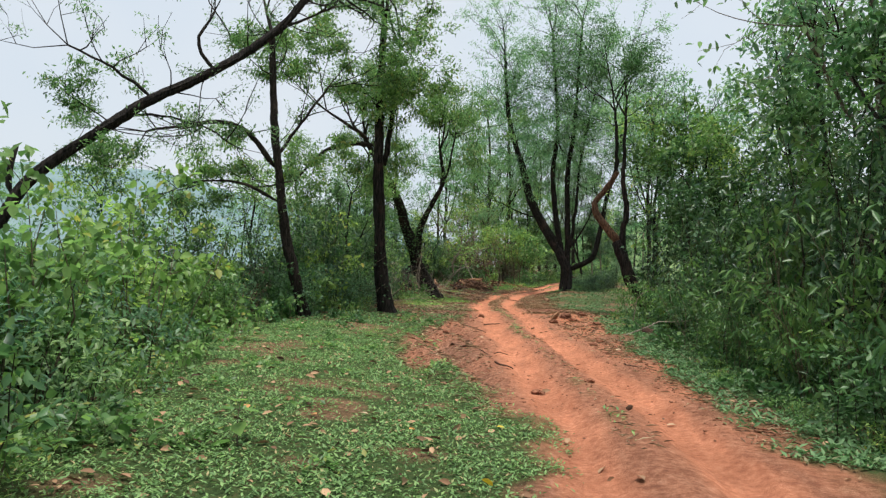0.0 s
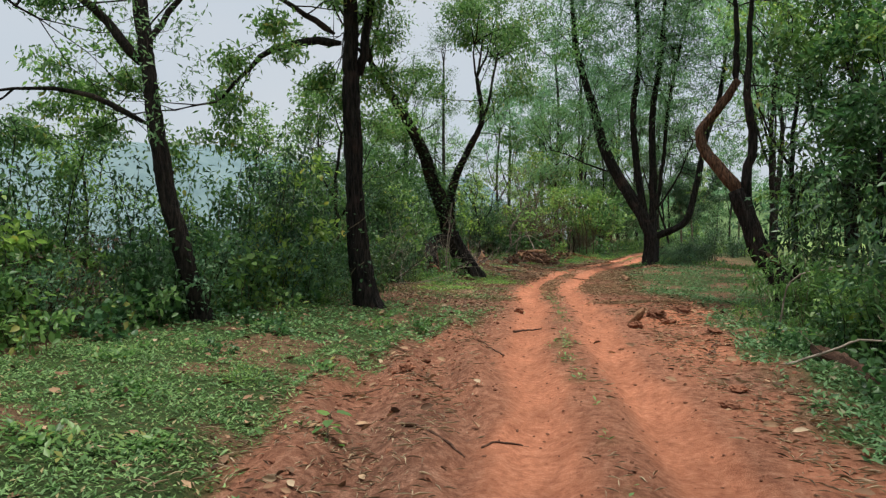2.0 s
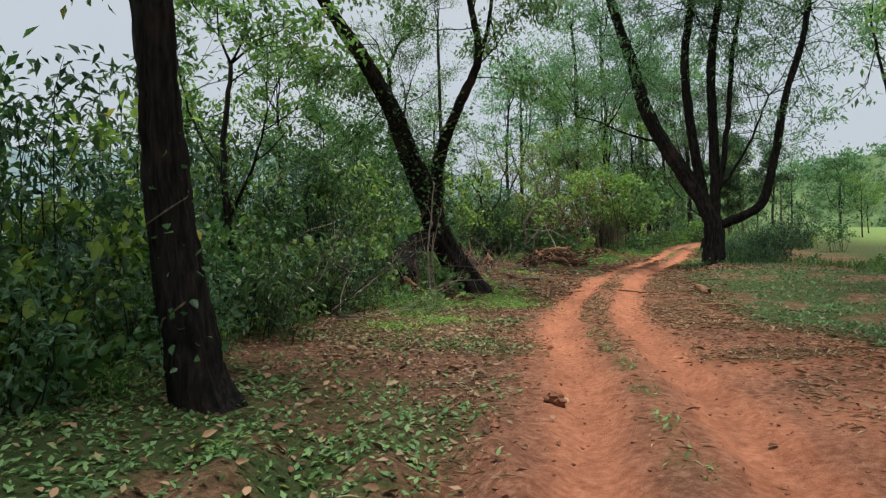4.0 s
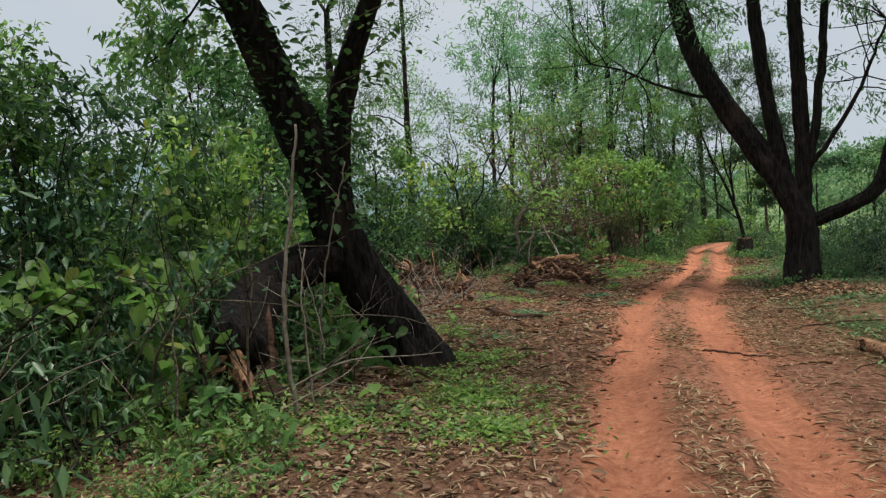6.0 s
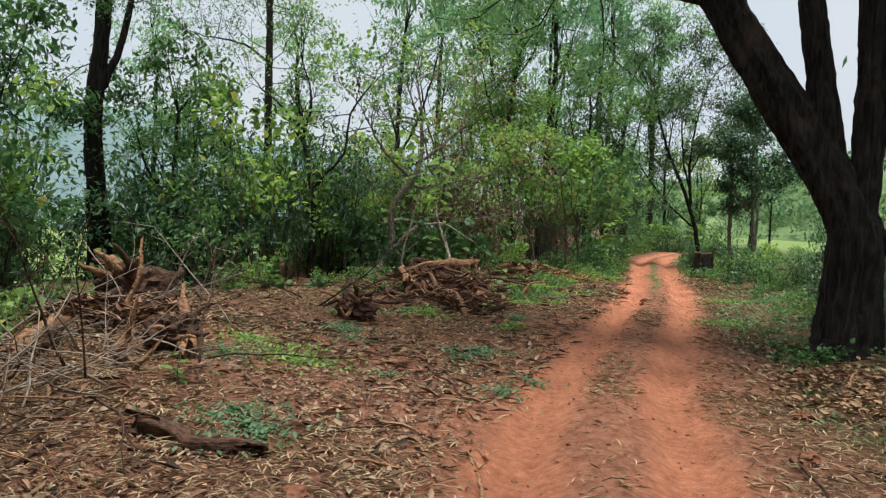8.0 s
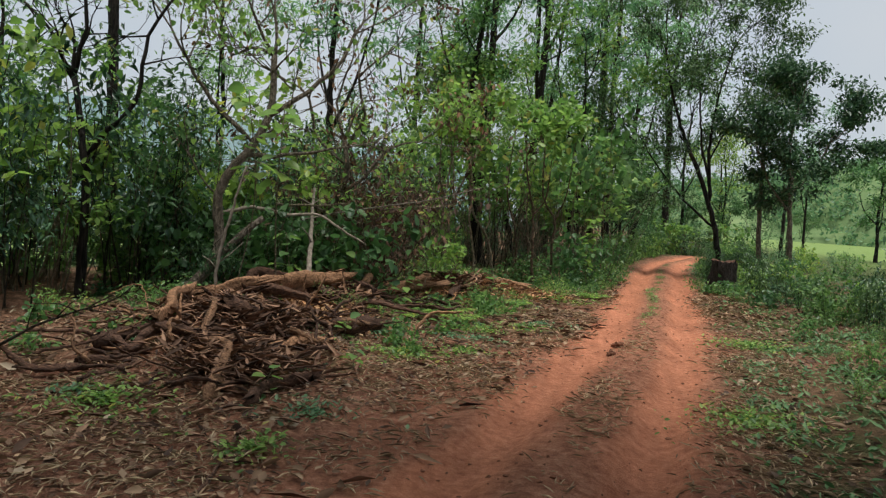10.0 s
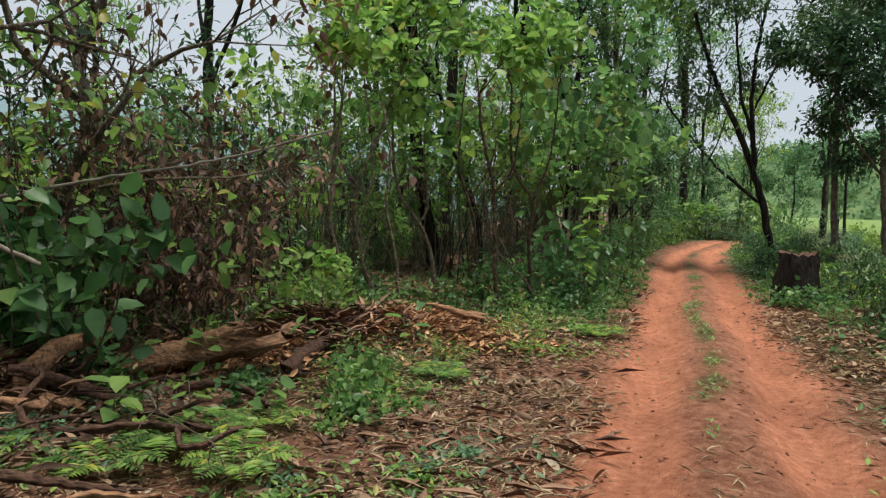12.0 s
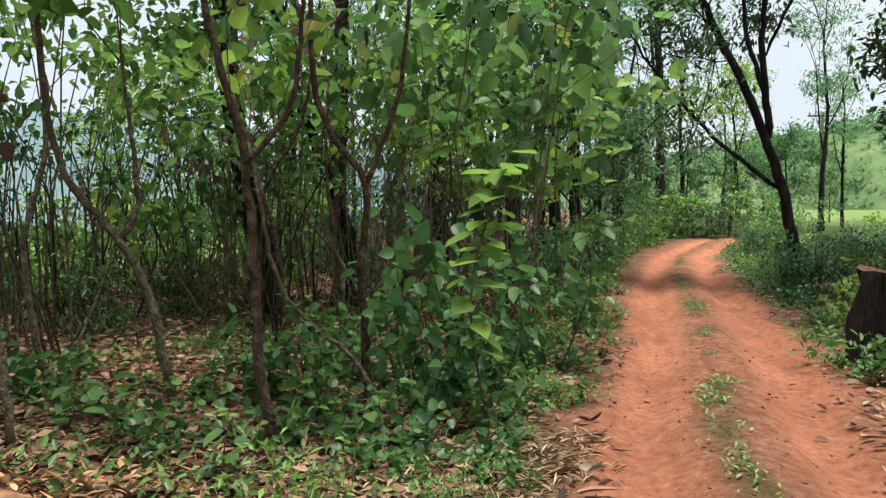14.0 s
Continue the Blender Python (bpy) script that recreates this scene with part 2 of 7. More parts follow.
def leaf_mesh(name, pos, axis, normal, length, ratio, shape=OVAL):
    """Many leaves in one mesh: a base point, an axis, an upper side, a length and a width ratio each."""
    tmpl, faces = shape
    axis = unit(axis)
    side = unit(np.cross(normal, axis))
    nor = np.cross(axis, side)
    length = np.broadcast_to(length, (len(pos),))[:, None, None]
    ratio = np.broadcast_to(ratio, (len(pos),))[:, None, None]
    v = pos[:, None] + length * (tmpl[None, :, 0:1] * axis[:, None] + ratio * tmpl[None, :, 1:2] * side[:, None] + tmpl[None, :, 2:3] * nor[:, None])
    k, n = len(tmpl), len(pos)
    me = bpy.data.meshes.new(name)
    loops = np.concatenate([np.array(f) for f in faces])
    sizes = np.array([len(f) for f in faces])
    me.vertices.add(n * k)
    me.vertices.foreach_set("co", v.astype(np.float32).ravel())
    all_loops = (np.arange(n)[:, None] * k + loops[None]).ravel()
    me.loops.add(len(all_loops))
    me.loops.foreach_set("vertex_index", all_loops.astype(np.int32))
    me.polygons.add(n * len(faces))
    starts = np.concatenate([[0], np.cumsum(np.tile(sizes, n))[:-1]])
    me.polygons.foreach_set("loop_start", starts.astype(np.int32))
    me.update(calc_edges=True)
    return me


def tube_mesh(name, tubes, wobble=0.0, seed=0, ridges=0.0, flat=1.0):
    """Tapered tubes along polylines: (points, first radius, last radius, sides). ridges: depth of bark furrows. A radius may be a whole profile."""
    rng = np.random.default_rng(seed)
    verts, faces = [], []
    for pts, r0, r1, sides in tubes:
        p = np.array(pts, float)
        n = len(p)
        rad = r0 if isinstance(r0, np.ndarray) else np.linspace(r0, r1, n)
        tang = unit(np.gradient(p, axis=0))
        a = unit(np.cross(tang[0], np.array([1.0, 0.2, 0.1]) if abs(tang[0][0]) < 0.8 else np.array([0.1, 1.0, 0.2])))
        first = len(verts)
        run = 0.0
        for i in range(n):
            a = unit(a - tang[i] * (a @ tang[i]))
            b = np.cross(tang[i], a)
            run += float(np.linalg.norm(p[i] - p[i - 1])) if i else 0.0
            for s in range(sides):
                w = 2 * math.pi * s / sides
                r = rad[i] * (1 + wobble * rng.uniform(-1, 1))
                if ridges:
                    cw, sw = math.cos(w), math.sin(w)
                    r *= 1 + ridges * (noise.noise(Vector((cw * 3.2, sw * 3.2, run * 0.7 + seed))) + 0.7 * noise.noise(Vector((cw * 9, sw * 9, run * 1.6 + seed))))
                    r *= 1 + 0.12 * noise.noise(Vector((cw, sw, run * 0.8 + seed * 3)))
                verts.append((p[i] + r * (math.cos(w) * a + flat * math.sin(w) * b)).tolist())
        for i in range(n - 1):
            for s in range(sides):
                q = first + i * sides
                faces.append((q + s, q + (s + 1) % sides, q + sides + (s + 1) % sides, q + sides + s))
        if sides > 3:
            faces.append(tuple(first + s for s in range(sides))[::-1])
            faces.append(tuple(first + (n - 1) * sides + s for s in range(sides)))
    return mesh_from(name, verts, faces, True)


def smooth_line(pts, step=0.3, jitter=0.0, rng=None):
    """A polyline rounded by Catmull-Rom, with knots about every step metres."""
    p = np.array(pts, float)
    q = np.vstack([2 * p[0] - p[1], p, 2 * p[-1] - p[-2]])
    out = []
    for i in range(1, len(q) - 2):
        n = max(2, int(np.linalg.norm(q[i + 1] - q[i]) / step))
        for t in np.linspace(0, 1, n, endpoint=False):
            out.append(0.5 * (2 * q[i] + (q[i + 1] - q[i - 1]) * t + (2 * q[i - 1] - 5 * q[i] + 4 * q[i + 1] - q[i + 2]) * t * t + (3 * q[i] - q[i - 1] - 3 * q[i + 1] + q[i + 2]) * t ** 3))
    out.append(p[-1])
    out = np.array(out)
    if jitter:
        out[1:-1] += rng.normal(0, jitter, out[1:-1].shape)
    return out


def grow(rng, start, way, length, levels, tubes, tips, radius, wide=0.6, rise=0.15, forks=3):
    """Branching twigs from a point; collects tubes and leafy tips."""
    n = 4
    pts = [np.array(start, float)]
    d = unit(np.array(way, float))
    for _ in range(n):
        d = unit(d + rng.normal(0, 0.16, 3) + np.array([0, 0, rise * 0.4]))
        pts.append(pts[-1] + d * length / n)
    tubes.append((pts if radius > 0.02 else [pts[0], pts[2], pts[-1]], radius, radius * 0.45, 5 if radius > 0.03 else 3))
    if levels == 0:
        for q in pts[1:]:
            tips.append((q, d))
        return
    for k in range(forks):
        at = pts[-1] if k == 0 else pts[int(rng.integers(2, n + 1))]
        nd = unit(d + rng.normal(0, wide, 3) + np.array([0, 0, rise]))
        grow(rng, at, nd, length * rng.uniform(0.55, 0.8), levels - 1, tubes, tips, radius * 0.55, wide, rise, forks)


def leaves_at(rng, tips, count, spread, length, droop=0.2, upright=0.0):
    """Leaf base points, axes, normals and lengths in clumps about leafy tips."""
    base = np.array([t[0] for t in tips])
    way = np.array([t[1] for t in tips])
    weight = rng.uniform(0.03, 1.0, len(base)) ** 3
    idx = rng.choice(len(base), count, p=weight / weight.sum())
    pos = base[idx] + rng.normal(0, spread * 0.86, (count, 3)) * np.array([1, 1, 0.6])
    axis = unit(way[idx] * 0.5 + rng.normal(0, 0.8, (count, 3)) + np.array([0, 0, -droop]))
    nor = unit(rng.normal(0, 0.45, (count, 3)) + UP + upright * way[idx])
    return pos, axis, nor, length * rng.uniform(0.6, 1.25, count)


# ---- plan of the track ----
KY = np.array([-60, 0, 9.9, 15.1, 18.2, 20.6, 24, 27, 30, 33, 36, 41, 43, 46.6, 50, 54.8, 58.3, 61, 63.6, 66.3, 69.5, 75.2, 79.6, 85.8, 93.2, 110])
KX = np.array([18, 13.1, 12.3, 11.55, 11.15, 10.65, 10.25, 9.95, 9.4, 8.95, 8.85, 8.9, 8.92, 9.1, 9.65, 10.4, 10.9, 11.15, 11.45, 11.55, 12.0, 12.5, 12.85, 13.8, 15.9, 22])
LY = np.array([-60, 0, 9.7, 12, 14, 16.6, 20.1, 23.5, 26.5, 29, 32.4, 35.6, 41, 46, 52, 56, 60, 64, 68, 75, 79, 87, 95, 110])
LX = np.array([16.5, 11.7, 11.2, 10.3, 9.0, 8.1, 7.9, 8.3, 8.5, 8.1, 7.6, 7.0, 5.5, 4.0, 4.8, 6.3, 8.2, 10.1, 10.6, 11.0, 11.6, 12.4, 14.6, 20.5])
RY = np.array([-60, 0, 10.5, 15.9, 19.3, 24.3, 28.5, 31, 33.5, 36, 41.3, 44, 47.5, 51, 55.7, 59.7, 64, 68.5, 75, 80, 88, 95, 110])
RX = np.array([19.5, 14.6, 14.0, 13.6, 13.2, 13.2, 13.5, 12.9, 11.8, 11.4, 11.3, 11.3, 11.2, 11.5, 12.1, 12.7, 13.0, 13.3, 13.7, 14.2, 15.2, 17.2, 23.5])
SY = np.array([-60, 0, 9.9, 13, 17, 20, 23, 28.7, 31.6, 33, 35.5, 38, 40, 43.9, 50, 54.4, 57, 61.7, 63, 65.3, 66.4, 72, 81, 88, 95, 110])
SX = np.array([12, 9.3, 5.9, 4.6, 3.5, 3.8, 4.3, 4.1, 3.2, 3.6, 4.2, 4.2, 3.9, 2.0, 0.8, 3.2, 4.4, 5.1, 5.8, 7.9, 10.0, 10.6, 11.2, 12.2, 14.3, 20])
QY = np.array([-60, 0, 10.7, 13, 17.5, 20.7, 23.1, 28, 32, 36, 46, 50, 53, 62.3, 65, 70, 75.5, 80, 88, 95, 110])
QX = np.array([20, 14.9, 14.3, 14.3, 14.1, 14.4, 13.6, 14.1, 16.0, 19.5, 17.5, 14.0, 12.9, 14.2, 13.8, 13.9, 14.0, 14.5, 15.8, 17.8, 24])


def centre(y):
    return np.interp(y, KY, KX)


def wave(x, y, s, seed):
    """Cheap smooth unevenness of about unit size."""
    r = np.random.default_rng(seed)
    z = 0
    for k in range(5):
        a, f_ = r.uniform(0, 6.28), s * r.uniform(0.6, 1.7)
        z = z + np.sin((x * math.cos(a) + y * math.sin(a)) * f_ + r.uniform(0, 6.28))
    return z / 5


def step01(v, a, b):
    t = np.clip((v - a) / (b - a), 0, 1)
    return t * t * (3 - 2 * t)


def zones(x, y):
    """Bare red earth, turf, open field, each 0 to 1."""
    jag = 0.45 * wave(x, y, 2.3, 5) + 0.3 * wave(x, y, 6.5, 6) + 0.16 * wave(x, y, 17.0, 7)
    dl, dr = x - np.interp(y, LY, LX), np.interp(y, RY, RX) - x
    dug = np.minimum(dl, dr) + jag * 0.9
    bare = step01(dug, -0.25, 0.35)
    d = x - centre(y)
    wheel = step01(0.46 - np.abs(np.abs(d) - 0.66) + 0.12 * wave(x, y, 2.6, 21), 0.0, 0.22)
    wide_left = 0.55 * step01(y, 42, 47) * (1 - step01(y, 56, 62)) * (d < 0)
    lane = step01(1.55 + wide_left - np.abs(d) + 0.5 * jag, 0.0, 0.5)
    compact = bare * (lane * (0.42 + 0.58 * wheel) + (1 - lane) * np.clip(0.24 + 0.3 * wave(x, y, 2.2, 22), 0.05, 0.6) * np.where((d > 0) & (y < 31), 2.2, np.where(y > 36, 0.5, 1.0)))
    ridge = step01(0.16 - np.abs(d + 0.06) + 0.22 * wave(x, y, 3.4, 9) - 0.1 * (y < 20), 0.0, 0.16) * (step01(y, 7, 11) * (1 - step01(y, 30, 33)) * 0.55 + step01(y, 57, 62) * 0.85)
    bare_all = np.clip(compact * (1 - 0.85 * ridge), 0, 1)
    patchy = 0.15 + 0.6 * step01(wave(x, y, 1.3, 12), 0.05, 0.4)
    turf = patchy + (1 - patchy) * (1 - step01(y, 23, 29))
    turf = np.where(x > centre(y) + 1.2, np.maximum(turf, 0.3 + 0.5 * step01(wave(x, y, 1.7, 25), -0.25, 0.25)), turf)
    turf = np.maximum(turf, 0.9 * step01(x - centre(y), 1.6, 2.4) * step01(y, 27, 30) * (1 - step01(y, 43, 46)))
    turf = np.clip(np.maximum(turf * (1 - bare), ridge), 0, 1)
    turf = turf * (1 - 0.7 * step01(wave(x, y, 2.1, 13) + 0.6 * wave(x, y, 5.2, 26) + 0.2 * step01(y, 11, 15), 0.32, 0.62))
    field = np.clip(step01(x, 22, 34) * step01(y, 15, 40) + step01(-x, 14, 30), 0, 1)
    grassy = np.clip(step01(-x, 0, 4) + step01(x, 16.5, 20) + (1 - step01(y, 2, 6)) * (step01(-x, -8, -4) + step01(x, 14.5, 16)), 0, 1)
    turf = np.maximum(turf, grassy * 0.92)
    out = step01(-x, 4, 6) + step01(x, 24, 27) + step01(y, 97, 102)
    return bare_all * (1 - np.clip(out, 0, 1)), turf, field


def height(x, y):
    x, y = np.asarray(x, float), np.asarray(y, float)
    d = x - centre(y)
    z = 0.05 * wave(x, y, 0.5, 1) + 0.02 * wave(x, y, 2.5, 2)
    near_track = 1 - step01(np.abs(d), 2.2, 4.0)
    groove = np.exp(-((np.abs(d) - 0.66) / 0.24) ** 4)
    z = z - near_track * groove * (0.095 + 0.025 * wave(x, y, 1.1, 3))
    z = z + near_track * 0.075 * np.exp(-(d / 0.3) ** 2)
    z = z + near_track * (0.016 * wave(x, y, 7.5, 33) + 0.01 * wave(x, y, 13.0, 34))
    cut = 0.09 * step01(y, 11, 13.5) * (1 - step01(y, 19, 23)) * np.exp(-((d - 0.3 - 0.05 * (y - 15)) / 0.16) ** 2)
    z = z - cut
    dug = step01(y, 11, 13) * (1 - step01(y, 24, 27)) * step01(-d, 0.9, 1.4) * (1 - step01(-d, 3.2, 4.0))
    u = x * 0.94 + y * 0.33
    z = z + dug * (0.11 * np.sin(u * 6.2 + 0.8 * wave(x, y, 1.2, 18)) + 0.05 * wave(x, y, 5.0, 4))
    side = step01(d, 1.6, 2.6)
    z = z + side * step01(y, 17, 19) * (1 - step01(y, 30, 34)) * (0.1 * wave(x, y, 2.4, 14) + 0.06)
    churn = step01(y, 34, 38) * (1 - step01(y, 64, 68)) * step01(-d, 0.9, 2.0)
    z = z + churn * (0.06 * wave(x, y, 3.1, 15) + 0.035 * wave(x, y, 8.0, 16))
    z = z + 0.28 * step01(d, 1.8, 3.6) * step01(y, 36, 42) + 0.12 * step01(-d, 2.5, 5.0)
    for mx, my, mr, mh in ((5.5, 54.2, 1.3, 0.26), (5.3, 57.0, 1.2, 0.3), (7.2, 61.9, 1.3, 0.2), (3.0, 46.4, 1.5, 0.22), (12.2, 25.4, 0.8, 0.2), (9.0, 18.0, 1.3, 0.08)):
        z = z + mh * np.exp(-((x - mx) ** 2 + (y - my) ** 2) / mr ** 2) * (1 + 0.35 * wave(x, y, 4.0, 17))
    drop = np.maximum(0, -x - 1.0)
    z = z - np.minimum(16, 0.1 * drop + 0.006 * np.minimum(drop, 60) ** 2)
    z = z + 0.006 * np.maximum(0, y - 84) * (1 - step01(y, 110, 200))
    return z


def hz(x, y):
    return float(height(x, y))


def stretch_axis(lo, hi, step, end, growth=1.16):
    mid_ = np.arange(lo, hi + step / 2, step)
    out, s, v = [], step, hi
    while v < end:
        s *= growth
        v += s
        out.append(v)
    neg, s, v = [], step, lo
    while v > -end:
        s *= growth
        v -= s
        neg.append(v)
    return np.array(neg[::-1] + mid_.tolist() + out)


def build_ground():
    xs = stretch_axis(0.0, 16.0, 0.14, 2200)
    ys = stretch_axis(4.0, 98.0, 0.16, 2200)
    gx, gy = np.meshgrid(xs, ys)
    gz = height(gx, gy)
    v = np.stack([gx, gy, gz], -1).reshape(-1, 3)
    nx, ny = len(xs), len(ys)
    i = (np.arange(ny - 1)[:, None] * nx + np.arange(nx - 1)[None]).ravel()
    me = bpy.data.meshes.new("ground")
    loops = np.stack([i, i + 1, i + nx + 1, i + nx], -1)
    me.vertices.add(len(v))
    me.vertices.foreach_set("co", v.astype(np.float32).ravel())
    me.loops.add(loops.size)
    me.loops.foreach_set("vertex_index", loops.astype(np.int32).ravel())
    me.polygons.add(len(i))
    me.polygons.foreach_set("loop_start", (np.arange(len(i)) * 4).astype(np.int32))
    me.polygons.foreach_set("use_smooth", np.ones(len(i), bool))
    me.update(calc_edges=True)
    b, t, f_ = zones(gx.ravel(), gy.ravel())
    at = me.color_attributes.new("zone", "FLOAT_COLOR", "POINT")
    at.data.foreach_set("color", np.stack([b, t, f_, np.ones_like(b)], -1).astype(np.float32).ravel())
    me.materials.append(GROUND)
    return tagged(new("ground", me), "red laterite earth track with wheel ruts, turf and leaf-strewn verges", "ground", kind="structure")


build_ground()


def ridge_line(name, label, material, x0, y0, x1, y1, base, tops, deep, seed):
    """A far wooded ridge between two plan points; tops are heights along it."""
    n, rows = 160, 7
    verts, faces = [], []
    ax, ay = x1 - x0, y1 - y0
    ln = math.hypot(ax, ay)
    px, py = -ay / ln, ax / ln
    for i in range(n + 1):
        s = i / n
        top = np.interp(s, np.linspace(0, 1, len(tops)), tops) + 1.6 * wave(np.array(s * 90), np.array(0.0), 1.3, seed) + 1.1 * wave(np.array(s * 400), np.array(0.0), 1.3, seed + 1)
        for j in range(rows):
            k = j / (rows - 1)
            z = base + (float(top) - base) * math.sin(k * math.pi / 2)
            off = deep * k + 5 * math.sin(i * 0.31 + j)
            verts.append((x0 + ax * s + px * off, y0 + ay * s + py * off, z))
    for i in range(n):
        for j in range(rows - 1):
            a = i * rows + j
            faces.append((a, a + rows, a + rows + 1, a + 1))
    ob = part(name, mesh_from(name, verts, faces, True), material)
    return tagged(ob, label, "hill", kind="structure")


ridge_line("backdrop", "wooded hill ridge beyond the valley, blue haze painted into its colour", HILL_FAR_HAZE, -640, -150, -60, 760, -25, (60, 85, 74, 92, 70, 80, 62, 70), 160, 31)
ridge_line("backdrop", "sunlit green hill slope behind the field, slightly self-glowing", HILL_MID, -30, 420, 420, 160, -4, (20, 30, 44, 40, 46, 34, 40), 90, 41)


# ---- trees ----
def crown_part(root, name, rng, tips, leaves, spread, leaf_len, droop, ratio, shape, leaf):
    p, a, n, ln = leaves_at(rng, tips, leaves, spread, leaf_len, droop)
    tagged(part("crown", leaf_mesh(name, p, a, n, ln, ratio, shape), leaf, root), kind="stuff")


def tree(name, label, limbs, bark, leaf, crown_seed, leaves=9000, leaf_len=0.1, ratio=0.35, shape=BLADE, spread=0.3, levels=2, reach=1.6, forks=3, droop=0.5, rise=0.1, bare=(), other_bark=None, side=5):
    """limbs: (points, base radius, end radius); the first is the trunk. Crowns grow from limb ends."""
    rng = np.random.default_rng(crown_seed)
    first = np.array(limbs[0][0][0], float)
    root = new(name)
    root.matrix_basis = Matrix.Translation(first)
    tubes, tips = [], []
    for i, (pts, r0, r1) in enumerate(limbs):
        fat = r0 > 0.15 and name != "woodland_tree"
        line = smooth_line(np.array(pts, float) - first, 0.1 if fat else 0.25, 0.006 if fat else 0.014, rng)
        if i == 0:
            line = np.vstack([line[0] + np.array([0, 0, -0.3]), line])
            run = np.concatenate([[0], np.cumsum(np.linalg.norm(np.diff(line, axis=0), axis=1))])
            rad = np.linspace(r0, r1, len(line)) * (1 + 0.6 * np.exp(-np.maximum(0, run - 0.2) / (1.4 * r0 + 0.1)))
            seg = [(line, rad, r1, 34 if fat else 10)]
        else:
            grown = np.concatenate([[0], np.cumsum(np.linalg.norm(np.diff(line, axis=0), axis=1))])
            rad = np.linspace(r0, r1, len(line)) * (0.45 + 0.55 * step01(grown, 0.0, 2.2 * r0))
            seg = [(line, rad, r1, 26 if fat else 10 if r0 > 0.08 else 6)]
        b = other_bark[i] if other_bark and i in other_bark else bark
        part("trunk" if i == 0 else "limb", tube_mesh(name, seg, 0.02 if fat else 0.07, crown_seed + i, 0.26 if fat else 0.0), b, root)
        way = unit(line[-1] - line[-3])
        if i not in bare:
            for k in range(3):
                grow(rng, line[-1], way + rng.normal(0, 0.4, 3), reach, levels, tubes, tips, r1 * 0.75, 0.6, rise, forks)
            for k in range(max(1, len(line) // (side * (5 if fat else 2) // 2))):
                j = int(rng.integers(len(line) // 2, len(line)))
                grow(rng, line[j], unit(rng.normal(0, 1, 3) + np.array([0, 0, 0.3])), reach * 0.8, max(1, levels - 1), tubes, tips, 0.022, 0.6, rise, forks)
    if tubes:
        tagged(part("twig_work", tube_mesh(name, tubes, 0.0, 1), bark, root), kind="stuff")
    if leaves and tips:
        crown_part(root, name, rng, tips, leaves, spread, leaf_len, droop, ratio, shape, leaf)
    return tagged(root, label, "tree")


tree("leaning_tree", "dark leaning tree with a bare arching trunk and sparse leaves", [
    ([(-2.9, 15.1, -0.6), (-2.18, 15.65, 1.79), (-1.62, 15.99, 2.62), (-1.05, 16.34, 3.76), (0.52, 17.29, 5.33), (1.18, 17.69, 5.93), (2.47, 18.47, 6.86), (3.83, 19.29, 8.17), (4.47, 19.68, 9.16)], 0.17, 0.09),
    ([(2.47, 18.47, 6.86), (2.08, 18.23, 7.48), (2.42, 18.44, 8.45)], 0.06, 0.03),
    ([(1.18, 17.69, 5.93), (0.37, 17.2, 6.61), (-0.52, 16.66, 7.04)], 0.05, 0.025),
    ([(-1.45, 16.1, 3.3), (-1.49, 16.07, 3.7), (-1.39, 16.13, 4.44)], 0.075, 0.065),
    ([(0.52, 17.29, 5.4), (1.3, 17.9, 5.55), (2.2, 18.5, 5.35), (2.9, 19.0, 4.9)], 0.04, 0.015)], BARK_DARK, LEAF_GREY, 11, 5000, 0.11, 0.36, BLADE, 0.14, side=3, bare=(3,))
tree("forked_tree", "dark upright tree with bare crooked side branches", [
    ([(4.2, 21.4, -0.1), (4.09, 21.34, 0.4), (3.71, 21.09, 2.09), (3.48, 20.95, 3.45), (3.35, 20.87, 4.68), (3.21, 20.78, 6.25), (3.1, 20.7, 8.6)], 0.17, 0.08),
    ([(3.26, 20.81, 4.62), (2.65, 20.43, 5.48), (1.87, 19.93, 5.79), (0.27, 18.92, 5.32)], 0.09, 0.03),
    ([(3.35, 20.87, 3.61), (2.61, 20.4, 4.03), (1.91, 19.96, 4.11), (1.33, 19.59, 3.99)], 0.06, 0.02),
    ([(3.3, 20.85, 4.9), (3.9, 21.2, 6.0), (4.6, 21.6, 7.2)], 0.06, 0.03)], BARK_BROWN, LEAF_FRESH, 12, 15000, 0.13, 0.38, BLADE, 0.17)
tree("forest_tree", "tall black-trunked tree with arching boughs", [
    ([(5.8, 25.4, -0.1), (5.68, 25.33, 0.45), (5.47, 25.23, 2.25), (5.41, 25.2, 3.7), (5.34, 25.18, 5.5), (5.33, 25.17, 7.62), (5.4, 25.2, 10.5)], 0.24, 0.1),
    ([(5.15, 25.1, 6.0), (4.4, 24.8, 6.0), (3.5, 24.43, 5.6), (2.7, 24.1, 4.6)], 0.1, 0.03),
    ([(5.0, 25.05, 6.2), (4.4, 24.8, 6.6), (3.6, 24.5, 7.1)], 0.08, 0.04),
    ([(5.55, 25.27, 5.3), (5.72, 25.31, 6.8), (5.95, 25.4, 9.5)], 0.11, 0.06)], BARK_DARK, LEAF_FRESH, 13, 32000, 0.15, 0.4, BLADE, 0.2, 2, 1.9, side=3)
